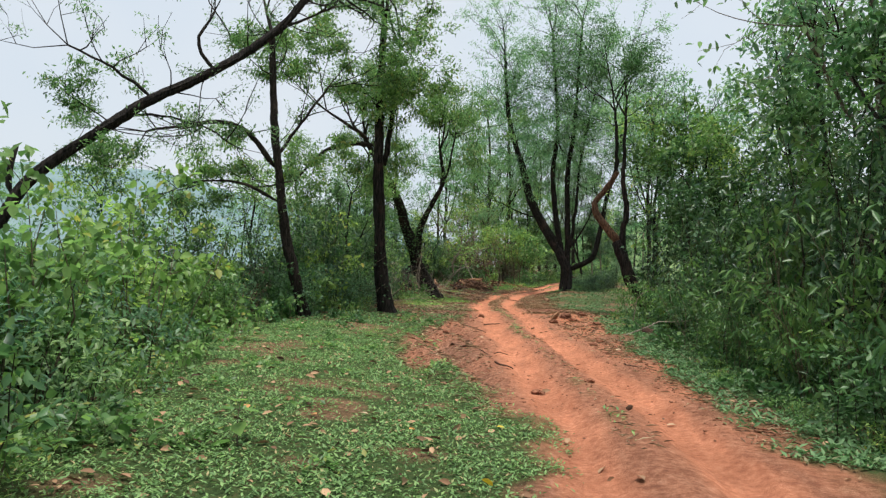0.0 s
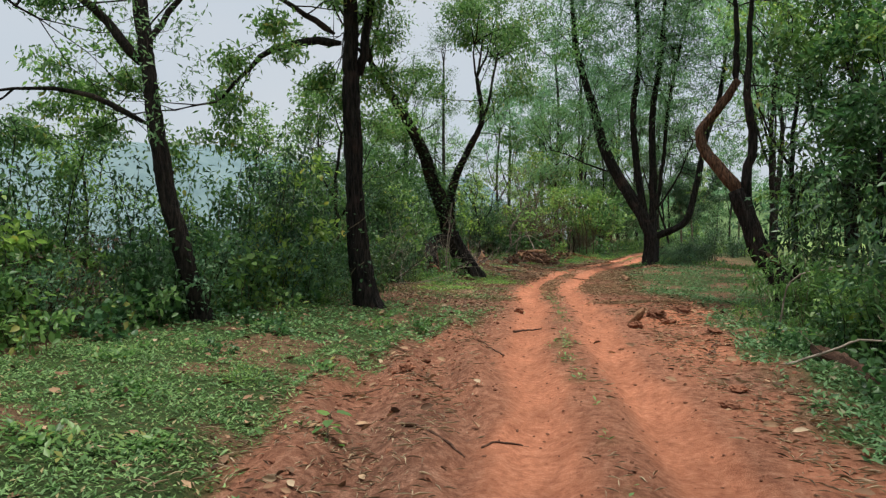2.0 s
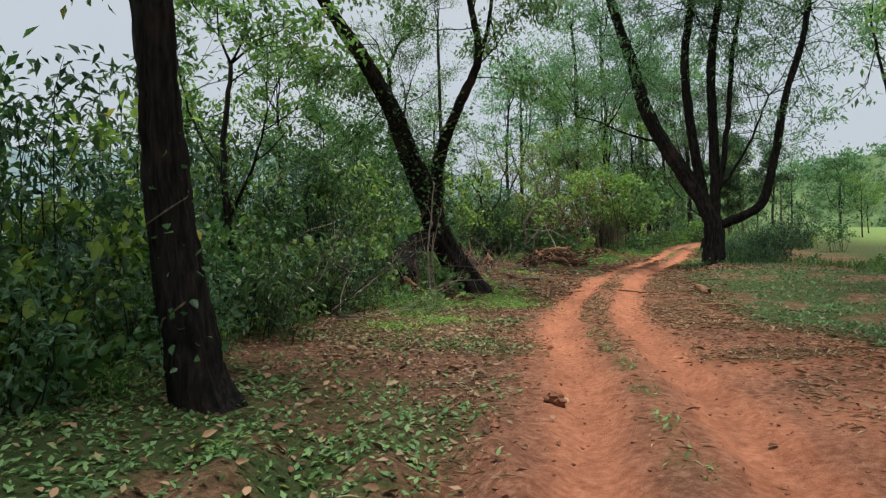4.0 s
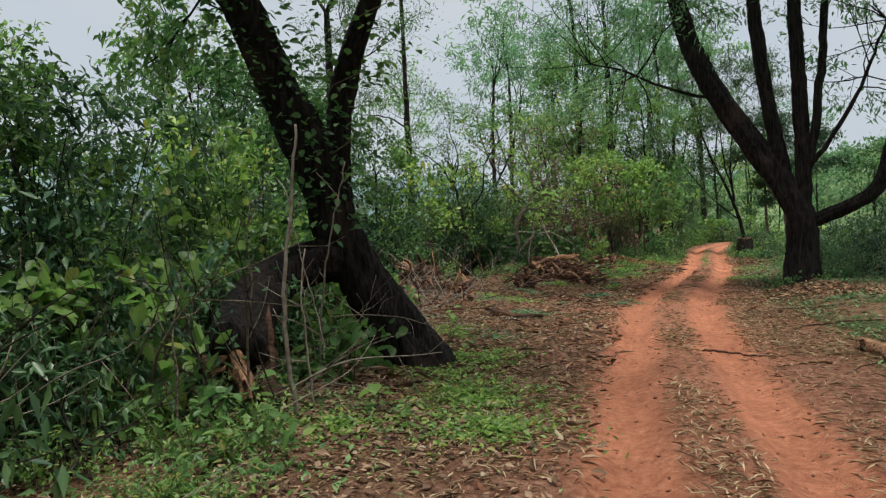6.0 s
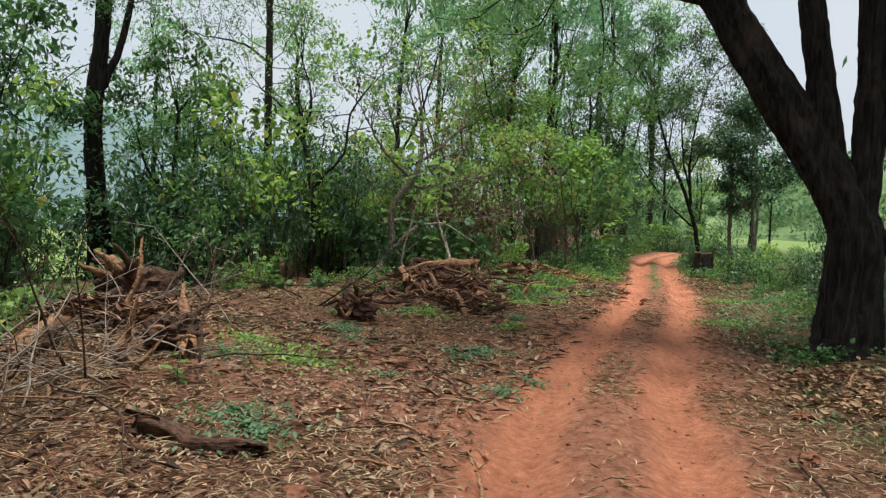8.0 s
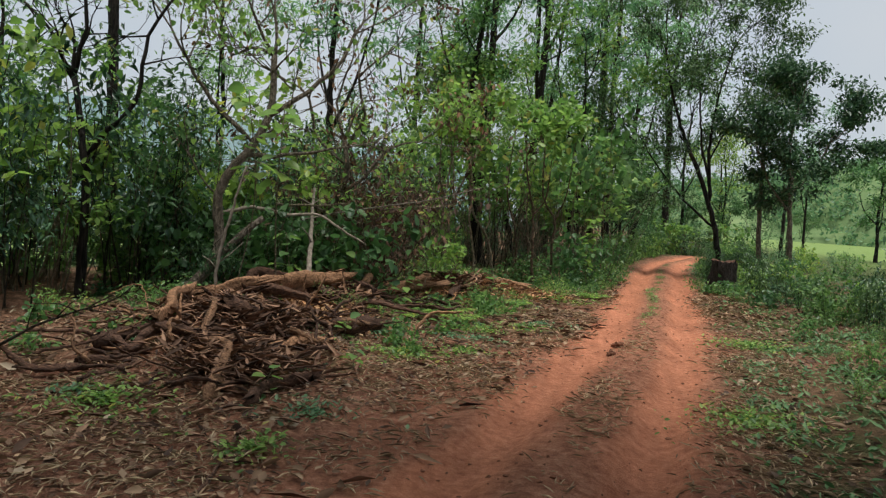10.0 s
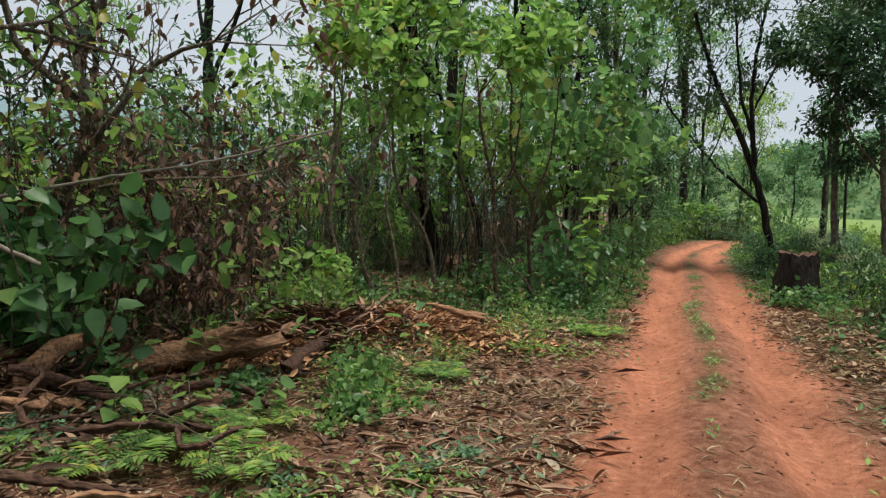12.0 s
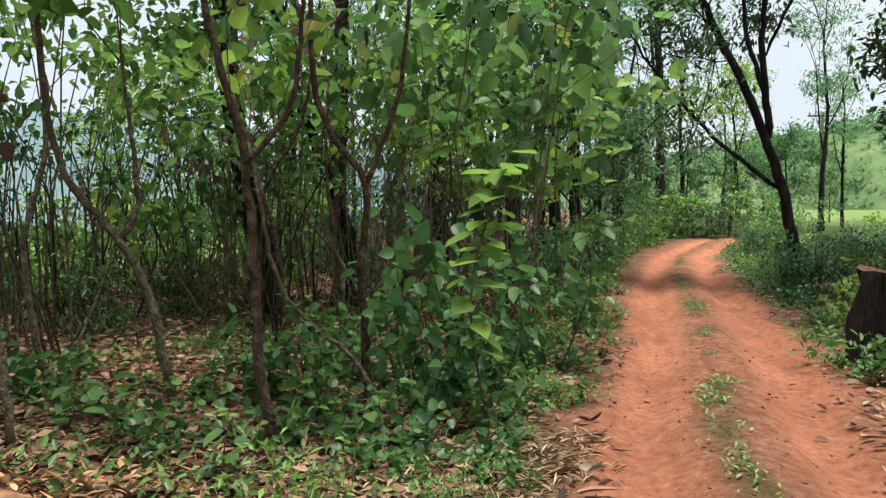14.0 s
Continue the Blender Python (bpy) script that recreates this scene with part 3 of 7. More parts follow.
tree("twin_stem_tree", "black twin-stemmed tree leaning from a thick slanting base", [
    ([(5.33, 38.33, -0.1), (5.22, 38.27, 0.14), (4.93, 38.1, 0.75), (4.66, 37.92, 1.33), (4.5, 37.82, 1.7), (4.38, 37.75, 2.05), (4.32, 37.7, 2.45), (4.2, 37.6, 2.9), (4.0, 37.45, 3.45), (3.8, 37.2, 4.1), (3.6, 36.4, 5.2), (3.0, 35.2, 6.6), (2.3, 34.4, 7.9)], 0.37, 0.1),
    ([(4.55, 37.8, 1.6), (4.5, 37.77, 2.25), (4.5, 37.78, 3.0), (4.6, 37.8, 3.8), (5.2, 37.5, 5.0), (5.8, 37.35, 6.2), (5.6, 37.2, 7.8)], 0.19, 0.07),
    ([(5.25, 37.5, 5.1), (6.0, 37.2, 6.6), (6.4, 37.0, 8.4)], 0.08, 0.04),
    ([(4.75, 37.9, 1.2), (4.4, 37.65, 1.5), (4.05, 37.25, 1.42), (3.95, 36.6, 1.18), (4.1, 35.95, 0.92), (4.4, 35.25, 0.66)], 0.27, 0.31)], BARK_DARK, LEAF_FRESH, 14, 24000, 0.15, 0.4, BLADE, 0.32, 2, 1.8, droop=0.9, bare=(3,))
tree("main_tree", "massive black many-stemmed tree beside the red track", [
    ([(12.5, 49.3, 0.0), (12.5, 49.3, 0.7), (12.5, 49.3, 1.69), (12.25, 49.34, 2.5), (11.1, 49.6, 4.4), (10.05, 49.75, 6.3), (9.4, 49.86, 8.6), (8.4, 49.6, 12), (8.0, 49.4, 16.5)], 0.37, 0.07),
    ([(12.3, 49.36, 2.2), (11.95, 49.44, 4.0), (11.6, 49.49, 6.3), (11.46, 49.49, 8.47), (11.7, 49.3, 11.5), (11.2, 49.2, 18)], 0.21, 0.06),
    ([(12.52, 49.3, 1.6), (12.56, 49.3, 3.3), (12.52, 49.3, 5.0), (12.44, 49.31, 8.31), (12.8, 49.3, 11.3), (13.2, 49.2, 18.5)], 0.21, 0.06),
    ([(12.64, 49.27, 2.9), (12.9, 49.2, 4.6), (13.07, 49.2, 6.26), (13.3, 49.2, 9), (14.2, 49.3, 14)], 0.12, 0.05),
    ([(12.5, 49.27, 1.7), (13.1, 49.2, 1.95), (14.16, 49.0, 2.55), (14.6, 48.95, 4.02), (15.05, 48.9, 6.64), (15.8, 49.0, 9.6), (16.2, 49.0, 15.5)], 0.18, 0.05),
    ([(12.75, 49.24, 3.2), (13.76, 49.07, 4.89), (14.47, 48.94, 6.72)], 0.07, 0.03),
    ([(10.6, 49.65, 5.2), (9.4, 49.5, 5.5), (8.2, 49.4, 6.1), (7.2, 49.3, 6.4)], 0.05, 0.02)], BARK_DARK, LEAF_FEATHER, 15, 56000, 0.2, 0.27, BLADE, 0.26, 2, 2.2, side=1)
tree("broken_tree", "dark tree with a torn orange-barked broken bough", [
    ([(15.35, 28.75, -0.1), (15.1, 28.78, 0.5), (14.85, 28.85, 0.98), (14.55, 28.92, 1.36), (14.34, 28.97, 1.9), (14.14, 29.0, 2.5), (13.97, 29.04, 2.95)], 0.26, 0.2),
    ([(14.05, 29.02, 2.75), (13.9, 29.05, 3.05), (13.55, 29.12, 3.5), (13.2, 29.18, 3.97), (13.1, 29.2, 4.42), (13.34, 29.17, 4.76), (13.64, 29.1, 5.15), (13.95, 29.05, 5.66)], 0.17, 0.085),
    ([(13.9, 29.06, 5.58), (13.9, 29.05, 6.6), (13.8, 29.0, 8.0)], 0.085, 0.05),
    ([(14.2, 28.98, 2.4), (14.16, 29.0, 3.28), (14.28, 28.98, 3.78), (14.3, 28.98, 4.4), (14.16, 29.0, 5.3), (14.2, 29.0, 7.8)], 0.13, 0.05),
    ([(14.62, 28.66, 1.42), (14.78, 28.6, 1.24), (14.9, 28.56, 1.16)], 0.08, 0.04)], BARK_DARK, LEAF_MID, 16, 9000, 0.13, 0.3, BLADE, 0.28, bare=(0, 1, 4), other_bark={1: BARK_RED, 4: BARK_RED})
tree("roadside_tree", "slender dark tree with upswept limbs and a dense dark crown", [
    ([(14.9, 76.66, 0.08), (14.79, 76.69, 0.89), (14.59, 76.73, 1.88), (14.27, 76.8, 2.96), (13.82, 76.91, 4.19), (13.09, 77.08, 5.78), (12.46, 77.21, 7.68), (12.1, 77.3, 9.4)], 0.125, 0.04),
    ([(14.5, 76.75, 2.07), (13.36, 76.98, 3.06), (12.19, 77.21, 4.42), (11.28, 77.3, 5.78)], 0.055, 0.02),
    ([(14.29, 76.8, 3.15), (14.11, 76.84, 5.24), (14.31, 76.81, 7.59), (14.72, 76.75, 9.4)], 0.08, 0.03),
    ([(14.2, 76.82, 3.9), (13.79, 76.92, 5.54), (13.55, 76.94, 7.68), (13.27, 76.93, 9.58)], 0.055, 0.025),
    ([(14.18, 76.82, 4.87), (14.9, 76.66, 6.68), (15.63, 76.57, 8.13)], 0.04, 0.02)], BARK_DARK, LEAF_DARK, 17, 16000, 0.19, 0.36, BLADE, 0.32, 2, 1.8, side=3)
tree("forest_tree", "straight dark trunk rising out of the thicket", [
    ([(-2.3, 53.1, -0.6), (-2.32, 53.09, 1.18), (-2.47, 52.97, 3.84), (-2.35, 53.07, 6.44), (-2.4, 53.1, 10)], 0.25, 0.1),
    ([(-2.4, 53.05, 4.3), (-2.0, 53.33, 5.74), (-1.7, 53.5, 8.2)], 0.1, 0.05)], BARK_DARK, LEAF_MID, 18, 9000, 0.12, 0.35, BLADE, 0.3)
tree("slim_tree", "slim straight brown trunk behind the shrubs", [
    ([(-1.8, 61.2, -0.5), (-1.87, 61.22, 0.88), (-1.98, 61.17, 5.13), (-2.07, 61.13, 8.93), (-2.1, 61, 14)], 0.16, 0.07),
    ([(-2.0, 61.2, 6.8), (-2.9, 61.0, 7.4), (-4.2, 60.8, 7.6)], 0.05, 0.02)], BARK_BROWN, LEAF_MID, 19, 5000, 0.13, 0.35, BLADE, 0.35)
tree("slim_tree", "tall slim trunk with feathery pale crown", [
    ([(4.55, 77.2, 0.0), (4.62, 77.18, 3), (4.72, 77.19, 5.88), (4.68, 77.19, 13.77), (4.37, 77.17, 17.71)], 0.2, 0.09),
    ([(4.7, 77.2, 6.5), (3.9, 77.1, 8.6), (3.2, 77.0, 11.5)], 0.09, 0.03),
    ([(4.7, 77.2, 9.5), (5.7, 77.2, 11.0), (6.4, 77.2, 13.4)], 0.08, 0.03)], BARK_BROWN, LEAF_FEATHER, 20, 9000, 0.2, 0.32, BLADE, 0.32, 2, 2.2)
tree("thicket_tree", "dark leaning trunk inside the thicket", [
    ([(5.95, 70.5, 0), (5.88, 70.49, 0.55), (5.71, 70.41, 1.52), (5.46, 70.3, 2.97), (5.3, 70.2, 6.3), (5.7, 70.2, 9.8)], 0.17, 0.06),
    ([(5.4, 70.2, 5.2), (4.6, 69.9, 6.6), (4.0, 69.7, 8.6)], 0.06, 0.02)], BARK_DARK, LEAF_FRESH, 21, 6500, 0.16, 0.6, OVAL, 0.4)
tree("thicket_tree", "dark trunk bent over inside the thicket", [
    ([(6.86, 71.5, 0), (6.74, 71.42, 1.51), (6.26, 71.25, 2.85), (5.7, 71.1, 4.8)], 0.12, 0.05)], BARK_DARK, LEAF_FRESH, 22, 4000, 0.16, 0.6, OVAL, 0.4)
tree("crooked_tree", "pale crooked tree with bare twisting limbs over the roots", [
    ([(3.15, 56.0, -0.1), (3.24, 56.09, 0.1), (3.82, 56.5, 0.95), (3.79, 56.5, 1.91), (4.12, 56.73, 2.72), (4.4, 56.94, 3.3), (4.3, 57.2, 4.4)], 0.11, 0.05),
    ([(3.82, 56.52, 0.9), (4.1, 56.7, 1.25), (4.4, 56.93, 1.6)], 0.07, 0.05),
    ([(4.2, 56.8, 2.85), (3.5, 56.6, 3.5), (2.9, 56.3, 4.6)], 0.05, 0.02),
    ([(4.4, 56.94, 3.3), (5.2, 57.6, 4.2), (5.6, 58.0, 5.2)], 0.05, 0.02),
    ([(4.1, 56.7, 2.6), (4.9, 57.3, 2.75), (5.9, 58.2, 3.1)], 0.04, 0.015)], BARK_GREY, LEAF_FRESH, 23, 1500, 0.13, 0.65, BROAD, 0.2, 3, 1.1, side=4, bare=(1,))
tree("bare_branched_tree", "crooked half-dead tree, tangled bare limbs and withered leaves", [
    ([(4.3, 60.2, -0.1), (4.45, 60.1, 0.9), (4.3, 60.2, 1.8), (4.7, 60.0, 2.5), (4.6, 60.0, 3.3)], 0.085, 0.05),
    ([(4.55, 60.1, 2.2), (5.2, 59.7, 2.5), (5.6, 59.9, 3.1), (6.3, 59.8, 3.3)], 0.045, 0.02),
    ([(4.6, 60.05, 2.8), (4.0, 59.8, 3.4), (3.9, 59.6, 4.1), (3.3, 59.3, 4.5)], 0.045, 0.02),
    ([(4.65, 60.0, 3.1), (5.1, 59.8, 3.8), (5.0, 59.6, 4.5), (5.6, 59.5, 5.0)], 0.04, 0.02),
    ([(4.4, 60.15, 1.7), (3.7, 59.9, 2.0), (3.3, 59.5, 2.6), (2.6, 59.3, 2.7)], 0.04, 0.018),
    ([(4.6, 60.0, 3.2), (4.3, 60.3, 4.1), (4.6, 60.2, 5.0)], 0.035, 0.018)], BARK_GREY, LEAF_DRY, 26, 900, 0.13, 0.5, OVAL, 0.16, 3, 0.9, side=4, droop=1.0, rise=0.02)
tree("roadside_tree", "young dark-leaved tree with a pale straight trunk", [
    ([(16.45, 72.3, 0.2), (16.41, 72.3, 1.33), (16.28, 72.33, 3.1), (16.14, 72.36, 4.86), (16.3, 72.4, 6.3)], 0.1, 0.04),
    ([(16.3, 72.3, 2.7), (15.6, 72.2, 3.6), (15.1, 72.1, 4.6)], 0.04, 0.02),
    ([(16.25, 72.3, 3.3), (17.0, 72.5, 4.2), (17.5, 72.6, 5.4)], 0.04, 0.02)], BARK_GREY, LEAF_DARK, 24, 12000, 0.17, 0.46, OVAL, 0.26, 2, 1.0, side=2)
tree("roadside_tree", "slim pale-trunked young tree beside the field", [
    ([(15.65, 73.3, 0.2), (15.61, 73.33, 0.8), (15.52, 73.36, 3.6), (15.45, 73.4, 6.2)], 0.1, 0.05)], BARK_GREY, LEAF_DARK, 25, 3000, 0.14, 0.4, OVAL, 0.28, 2, 1.0)


tree("bare_branched_tree", "small dark tree with bare forking limbs above the shrubs", [
    ([(1.9, 55.6, -0.1), (2.0, 55.6, 1.4), (1.8, 55.7, 2.6), (1.5, 55.8, 3.7)], 0.085, 0.045),
    ([(1.85, 55.7, 2.4), (2.6, 55.9, 3.4), (2.7, 56.0, 4.4), (3.2, 56.1, 5.2)], 0.045, 0.02),
    ([(1.5, 55.8, 3.6), (0.9, 55.9, 4.5), (0.2, 56.0, 5.0)], 0.04, 0.018),
    ([(1.5, 55.8, 3.6), (1.7, 55.8, 4.7), (1.4, 55.8, 5.7)], 0.04, 0.018)], BARK_DARK, LEAF_FRESH, 27, 900, 0.12, 0.5, OVAL, 0.16, 3, 0.8, side=4, rise=0.1)


# ---- shrubs and saplings: one of each form is built, then copied ----
def shrub(name, label, seed, tall, wide, stems, leaves, leaf_len, ratio, shape, leaf, bark, low=0.15, spread=0.14, droop=0.3, stem_r=0.012, lean=0.35, split=1, top_heavy=0.0):
    """A many-stemmed shrub: bent stems from one foot with side twigs, leaves from low*tall upwards."""
    rng = np.random.default_rng(seed)
    root = new(name)
    tubes, tips = [], []
    for _ in range(stems):
        a, r = rng.uniform(0, 6.28), rng.uniform(0.05, 0.5) * wide
        out = np.array([math.cos(a), math.sin(a), 0])
        foot = out * r
        h = tall * rng.uniform(0.5, 1.0)
        sway = rng.normal(0, 0.12 * h, 2)
        top = foot + out * wide * rng.uniform(0.1, 0.5) * lean * 2 + np.array([sway[0], sway[1], h])
        mid_ = (foot + top) / 2 + rng.normal(0, 0.08, 3) * h
        line = smooth_line([foot - UP * 0.15, mid_, top], h / 3.6, 0.012 * h, rng)
        tubes.append((line, stem_r * rng.uniform(0.7, 1.4), stem_r * 0.35, 3))
        for q, w in zip(line[1:], np.diff(line, axis=0)):
            if q[2] > low * tall and (q[2] / tall + rng.uniform(0, 1) > top_heavy):
                tips.append((q, unit(w)))
                for _ in range(split):
                    d = unit(rng.normal(0, 1, 3) + np.array([0, 0, 0.25]))
                    ln = rng.uniform(0.12, 0.3) * wide
                    e = q + d * ln
                    tubes.append(([q, e], stem_r * 0.4, stem_r * 0.2, 3))
                    tips += [((q + e) / 2, d), (e, d), (e, d), (e, d)]
    tagged(part("stem_work", tube_mesh(name, tubes, 0.0, seed), bark, root), kind="stuff")
    p, a, n, ln = leaves_at(rng, tips, leaves, spread, leaf_len, droop)
    p[:, 2] = np.abs(p[:, 2])
    tagged(part("foliage", leaf_mesh(name, p, a, n, ln, ratio, shape), leaf, root), kind="stuff")
    return tagged(root, label, "shrub")


BUSH = [
    shrub("shrub", "dense mid-green shrub with oval leaves", 101, 1.7, 1.6, 11, 900, 0.16, 0.5, BLADE, LEAF_MID, STEM_DARK, 0.03, 0.17),
    shrub("shrub", "bushy shrub with fresh green broad leaves", 102, 1.6, 1.5, 10, 420, 0.19, 0.72, OVAL, LEAF_LIME, STEM_PALE, 0.05, 0.17),
    shrub("shrub", "dark green shrub with drooping narrow leaves", 103, 2.0, 1.7, 11, 950, 0.18, 0.33, BLADE, LEAF_DARK, STEM_DARK, 0.03, 0.18, 0.7),
    shrub("shrub", "feathery grey-green shrub with fine leaflets", 104, 1.5, 1.6, 11, 1000, 0.125, 0.42, BLADE, LEAF_GREY, STEM_DARK, 0.06, 0.16),
]
CANE = [
    shrub("cane_shrub", "arching shrub with drooping narrow pale green leaves", 105, 2.7, 1.9, 13, 950, 0.23, 0.22, BLADE, LEAF_MID, STEM_PALE, 0.08, 0.2, 1.1, 0.012, 0.6),
]
TALL = [
    shrub("sapling", "tall thin-stemmed sapling clump with leafy tops", 111, 3.4, 1.6, 10, 420, 0.18, 0.68, OVAL, LEAF_LIME, STEM_PALE, 0.42, 0.24, 0.4, 0.017, 0.3, 1, 1.15),
    shrub("sapling", "tall dark sapling clump with narrow leaves", 112, 3.8, 1.7, 9, 850, 0.19, 0.33, BLADE, LEAF_DARK, STEM_DARK, 0.25, 0.26, 0.6, 0.016, 0.3),
    shrub("sapling", "slender leafy saplings growing close together", 113, 2.8, 1.4, 9, 720, 0.17, 0.5, BLADE, LEAF_MID, STEM_PALE, 0.25, 0.2, 0.3, 0.013, 0.3),
]
POLES = [
    shrub("pole_sapling", "cluster of bare thin upright stems with leafy tips", 141, 4.6, 1.8, 12, 330, 0.18, 0.7, OVAL, LEAF_LIME, STEM_PALE, 0.6, 0.3, 0.5, 0.02, 0.16, 1, 1.1),
    shrub("pole_sapling", "cluster of dark thin leaning stems, few leaves", 142, 4.2, 2.0, 12, 300, 0.16, 0.64, OVAL, LEAF_MID, STEM_DARK, 0.5, 0.3, 0.5, 0.018, 0.2, 1, 1.0),
]
LOW = [
    shrub("undergrowth_plant", "low green undergrowth plant with oval leaves", 121, 0.5, 0.7, 9, 170, 0.11, 0.6, OVAL, LEAF_FRESH, STEM_PALE, 0.05, 0.08, 0.2, 0.005),
    shrub("undergrowth_plant", "low dark undergrowth plant with broad leaves", 122, 0.42, 0.7, 8, 110, 0.13, 0.78, BROAD, LEAF_MID, STEM_DARK, 0.05, 0.08, 0.2, 0.005),
    shrub("undergrowth_plant", "low feathery fern-like plant", 123, 0.45, 0.7, 9, 420, 0.07, 0.35, BLADE, LEAF_FRESH, STEM_PALE, 0.05, 0.08, 0.2, 0.005),
]
DRY = [
    shrub("dry_bush", "withered bush with hanging brown leaves", 131, 2.5, 2.0, 14, 1000, 0.12, 0.42, OVAL, LEAF_DRY, STEM_BROWN, 0.12, 0.2, 0.9, 0.012, 0.9, 3),
]
BACK = [
    tree("woodland_tree", "tall feathery green tree in the woods behind", [
        ([(0, 0, 0), (0.1, 0.05, 2.5), (-0.1, 0.1, 5.5), (0.2, 0, 8.5)], 0.14, 0.06), ([(0, 0, 3.6), (0.8, 0.3, 5.2), (1.3, 0.5, 6.8)], 0.06, 0.03),
        ([(0, 0, 4.6), (-0.9, 0.2, 6.0), (-1.4, 0.3, 7.4)], 0.05, 0.02)], BARK_BROWN, LEAF_FEATHER, 61, 2500, 0.23, 0.34, BLADE, 0.2, 2, 1.9),
    tree("woodland_tree", "slender woodland tree with fresh green crown", [
        ([(0, 0, 0), (0.15, 0.05, 2.0), (0.3, 0.1, 4.5), (0.1, 0, 7.0)], 0.12, 0.05), ([(0.2, 0, 3.0), (-0.6, 0.4, 4.4), (-1.0, 0.6, 5.6)], 0.05, 0.02),
        ([(0.3, 0, 4.0), (1.1, -0.2, 5.4), (1.5, -0.3, 6.6)], 0.05, 0.02)], BARK_DARK, LEAF_LIME, 62, 2500, 0.22, 0.46, BLADE, 0.21, 2, 1.5),
    tree("woodland_tree", "dense dark-leaved woodland tree with low crown", [
        ([(0, 0, 0), (0.05, 0.05, 1.6), (-0.1, 0.1, 3.6), (0.0, 0, 5.6)], 0.12, 0.05), ([(0, 0, 1.6), (0.8, 0.3, 2.8), (1.3, 0.3, 3.8)], 0.05, 0.02),
        ([(0, 0, 2.2), (-0.8, -0.3, 3.2), (-1.3, -0.4, 4.4)], 0.05, 0.02), ([(0, 0, 2.6), (0.1, 0.9, 3.6), (0.2, 1.3, 4.8)], 0.05, 0.02)], BARK_DARK, LEAF_MID, 63, 2900, 0.24, 0.48, BLADE, 0.26, 2, 1.3),
]
PLACED = set()


def put(ob, m):
    """The first call moves the form itself to its place, later ones copy it."""
    if ob.name not in PLACED:
        PLACED.add(ob.name)
        ob.matrix_basis = m
        return ob
    c = copy_thing(ob, m)
    c.matrix_basis = m
    return c


def in_glade(x, y):
    """The narrow opening in the shrubs before the dark two-stemmed tree."""
    return 43.5 < y < 52.6 and abs(x - (3.0 - (y - 44.7) * 0.637)) < 0.95


def in_hollow(x, y):
    """The shaded floor under the thicket's edge, where only low plants and bare stems stand."""
    return 40.8 < y < 46.8 and x > -0.3


def scatter(pool, spots, seed, smin=0.8, smax=1.25, sink=0.04, group=""):
    rng = np.random.default_rng(seed)
    for x, y in spots:
        s = rng.uniform(smin, smax)
        m = pose(x, y, hz(x, y) - sink, 0, 0, rng.uniform(0, 360)) @ Matrix.Diagonal((s, s, s * rng.uniform(0.88, 1.15), 1))
        pick = pool[int(rng.integers(0, len(pool)))]
        if in_glade(x, y) and pick not in LOW or in_hollow(x, y) and pick in BUSH:
            continue
        ob = put(pick, m)
        if group:
            ob["group"] = group


def band(seed, y0, y1, step, edge_y, edge_x, near, far, sign):
    """Plan spots along an edge line, near..far metres away from the track."""
    rng = np.random.default_rng(seed)
    out = []
    for y in np.arange(y0, y1, step):
        yy = y + rng.uniform(-step, step) * 0.5
        out.append((float(np.interp(yy, edge_y, edge_x) + sign * rng.uniform(near, far)), float(yy)))
    return out


scatter(LOW, band(1, 4, 64, 0.72, SY, SX, -0.5, 0.6, -1), 1, 0.7, 1.5, 0.03, "undergrowth along the track")
scatter(BUSH[:2] + BUSH[3:], band(2, 4, 45, 0.6, SY, SX, 0.4, 1.5, -1), 2, 0.65, 1.0, 0.04, "shrubs along the track")
scatter(BUSH + TALL[2:], band(3, 4, 50, 0.8, SY, SX, 1.5, 3.6, -1), 3, 0.75, 1.1, 0.04, "shrubs along the track")
scatter(TALL, band(4, 26, 64, 0.75, SY, SX, 0.9, 3.4, -1), 4, 0.75, 1.15, 0.04, "saplings in the thicket")
scatter(BUSH + TALL, band(5, 40, 66, 0.9, SY, SX, 3.0, 7.0, -1), 5, 0.9, 1.35)
scatter(BUSH[:2] + CANE, band(6, 6, 27.5, 0.85, QY, QX, 0.8, 1.6, 1), 6, 0.45, 0.8, 0.04, "shrubs along the track")
scatter(BACK[2:], [(17.4, 9.5), (17.5, 14.6), (17.7, 20.4), (17.2, 26.6), (18.4, 32.0)], 50, 0.6, 0.8, 0.1, "woodland trees behind")
scatter(TALL[1:] + CANE, band(7, 5, 23, 0.62, QY, QX, 1.4, 3.0, 1), 7, 0.85, 1.3, 0.04, "saplings in the thicket")
scatter(LOW, band(8, 8, 95, 0.95, QY, QX, -0.1, 0.9, 1), 8, 0.5, 0.95, 0.03, "undergrowth along the track")
scatter(BUSH[:3], band(9, 50, 96, 0.75, QY, QX, 0.4, 1.8, 1), 9, 0.42, 0.7, 0.04, "shrubs along the track")
scatter(BUSH[2:] + TALL[1:], band(10, 56, 72, 1.6, QY, QX, 2.0, 6.0, 1), 10, 0.6, 0.95)
scatter(BUSH[3:] + BUSH[1:2], band(19, 74, 98, 2.4, QY, QX, 2.4, 7.0, 1), 19, 0.5, 0.8)
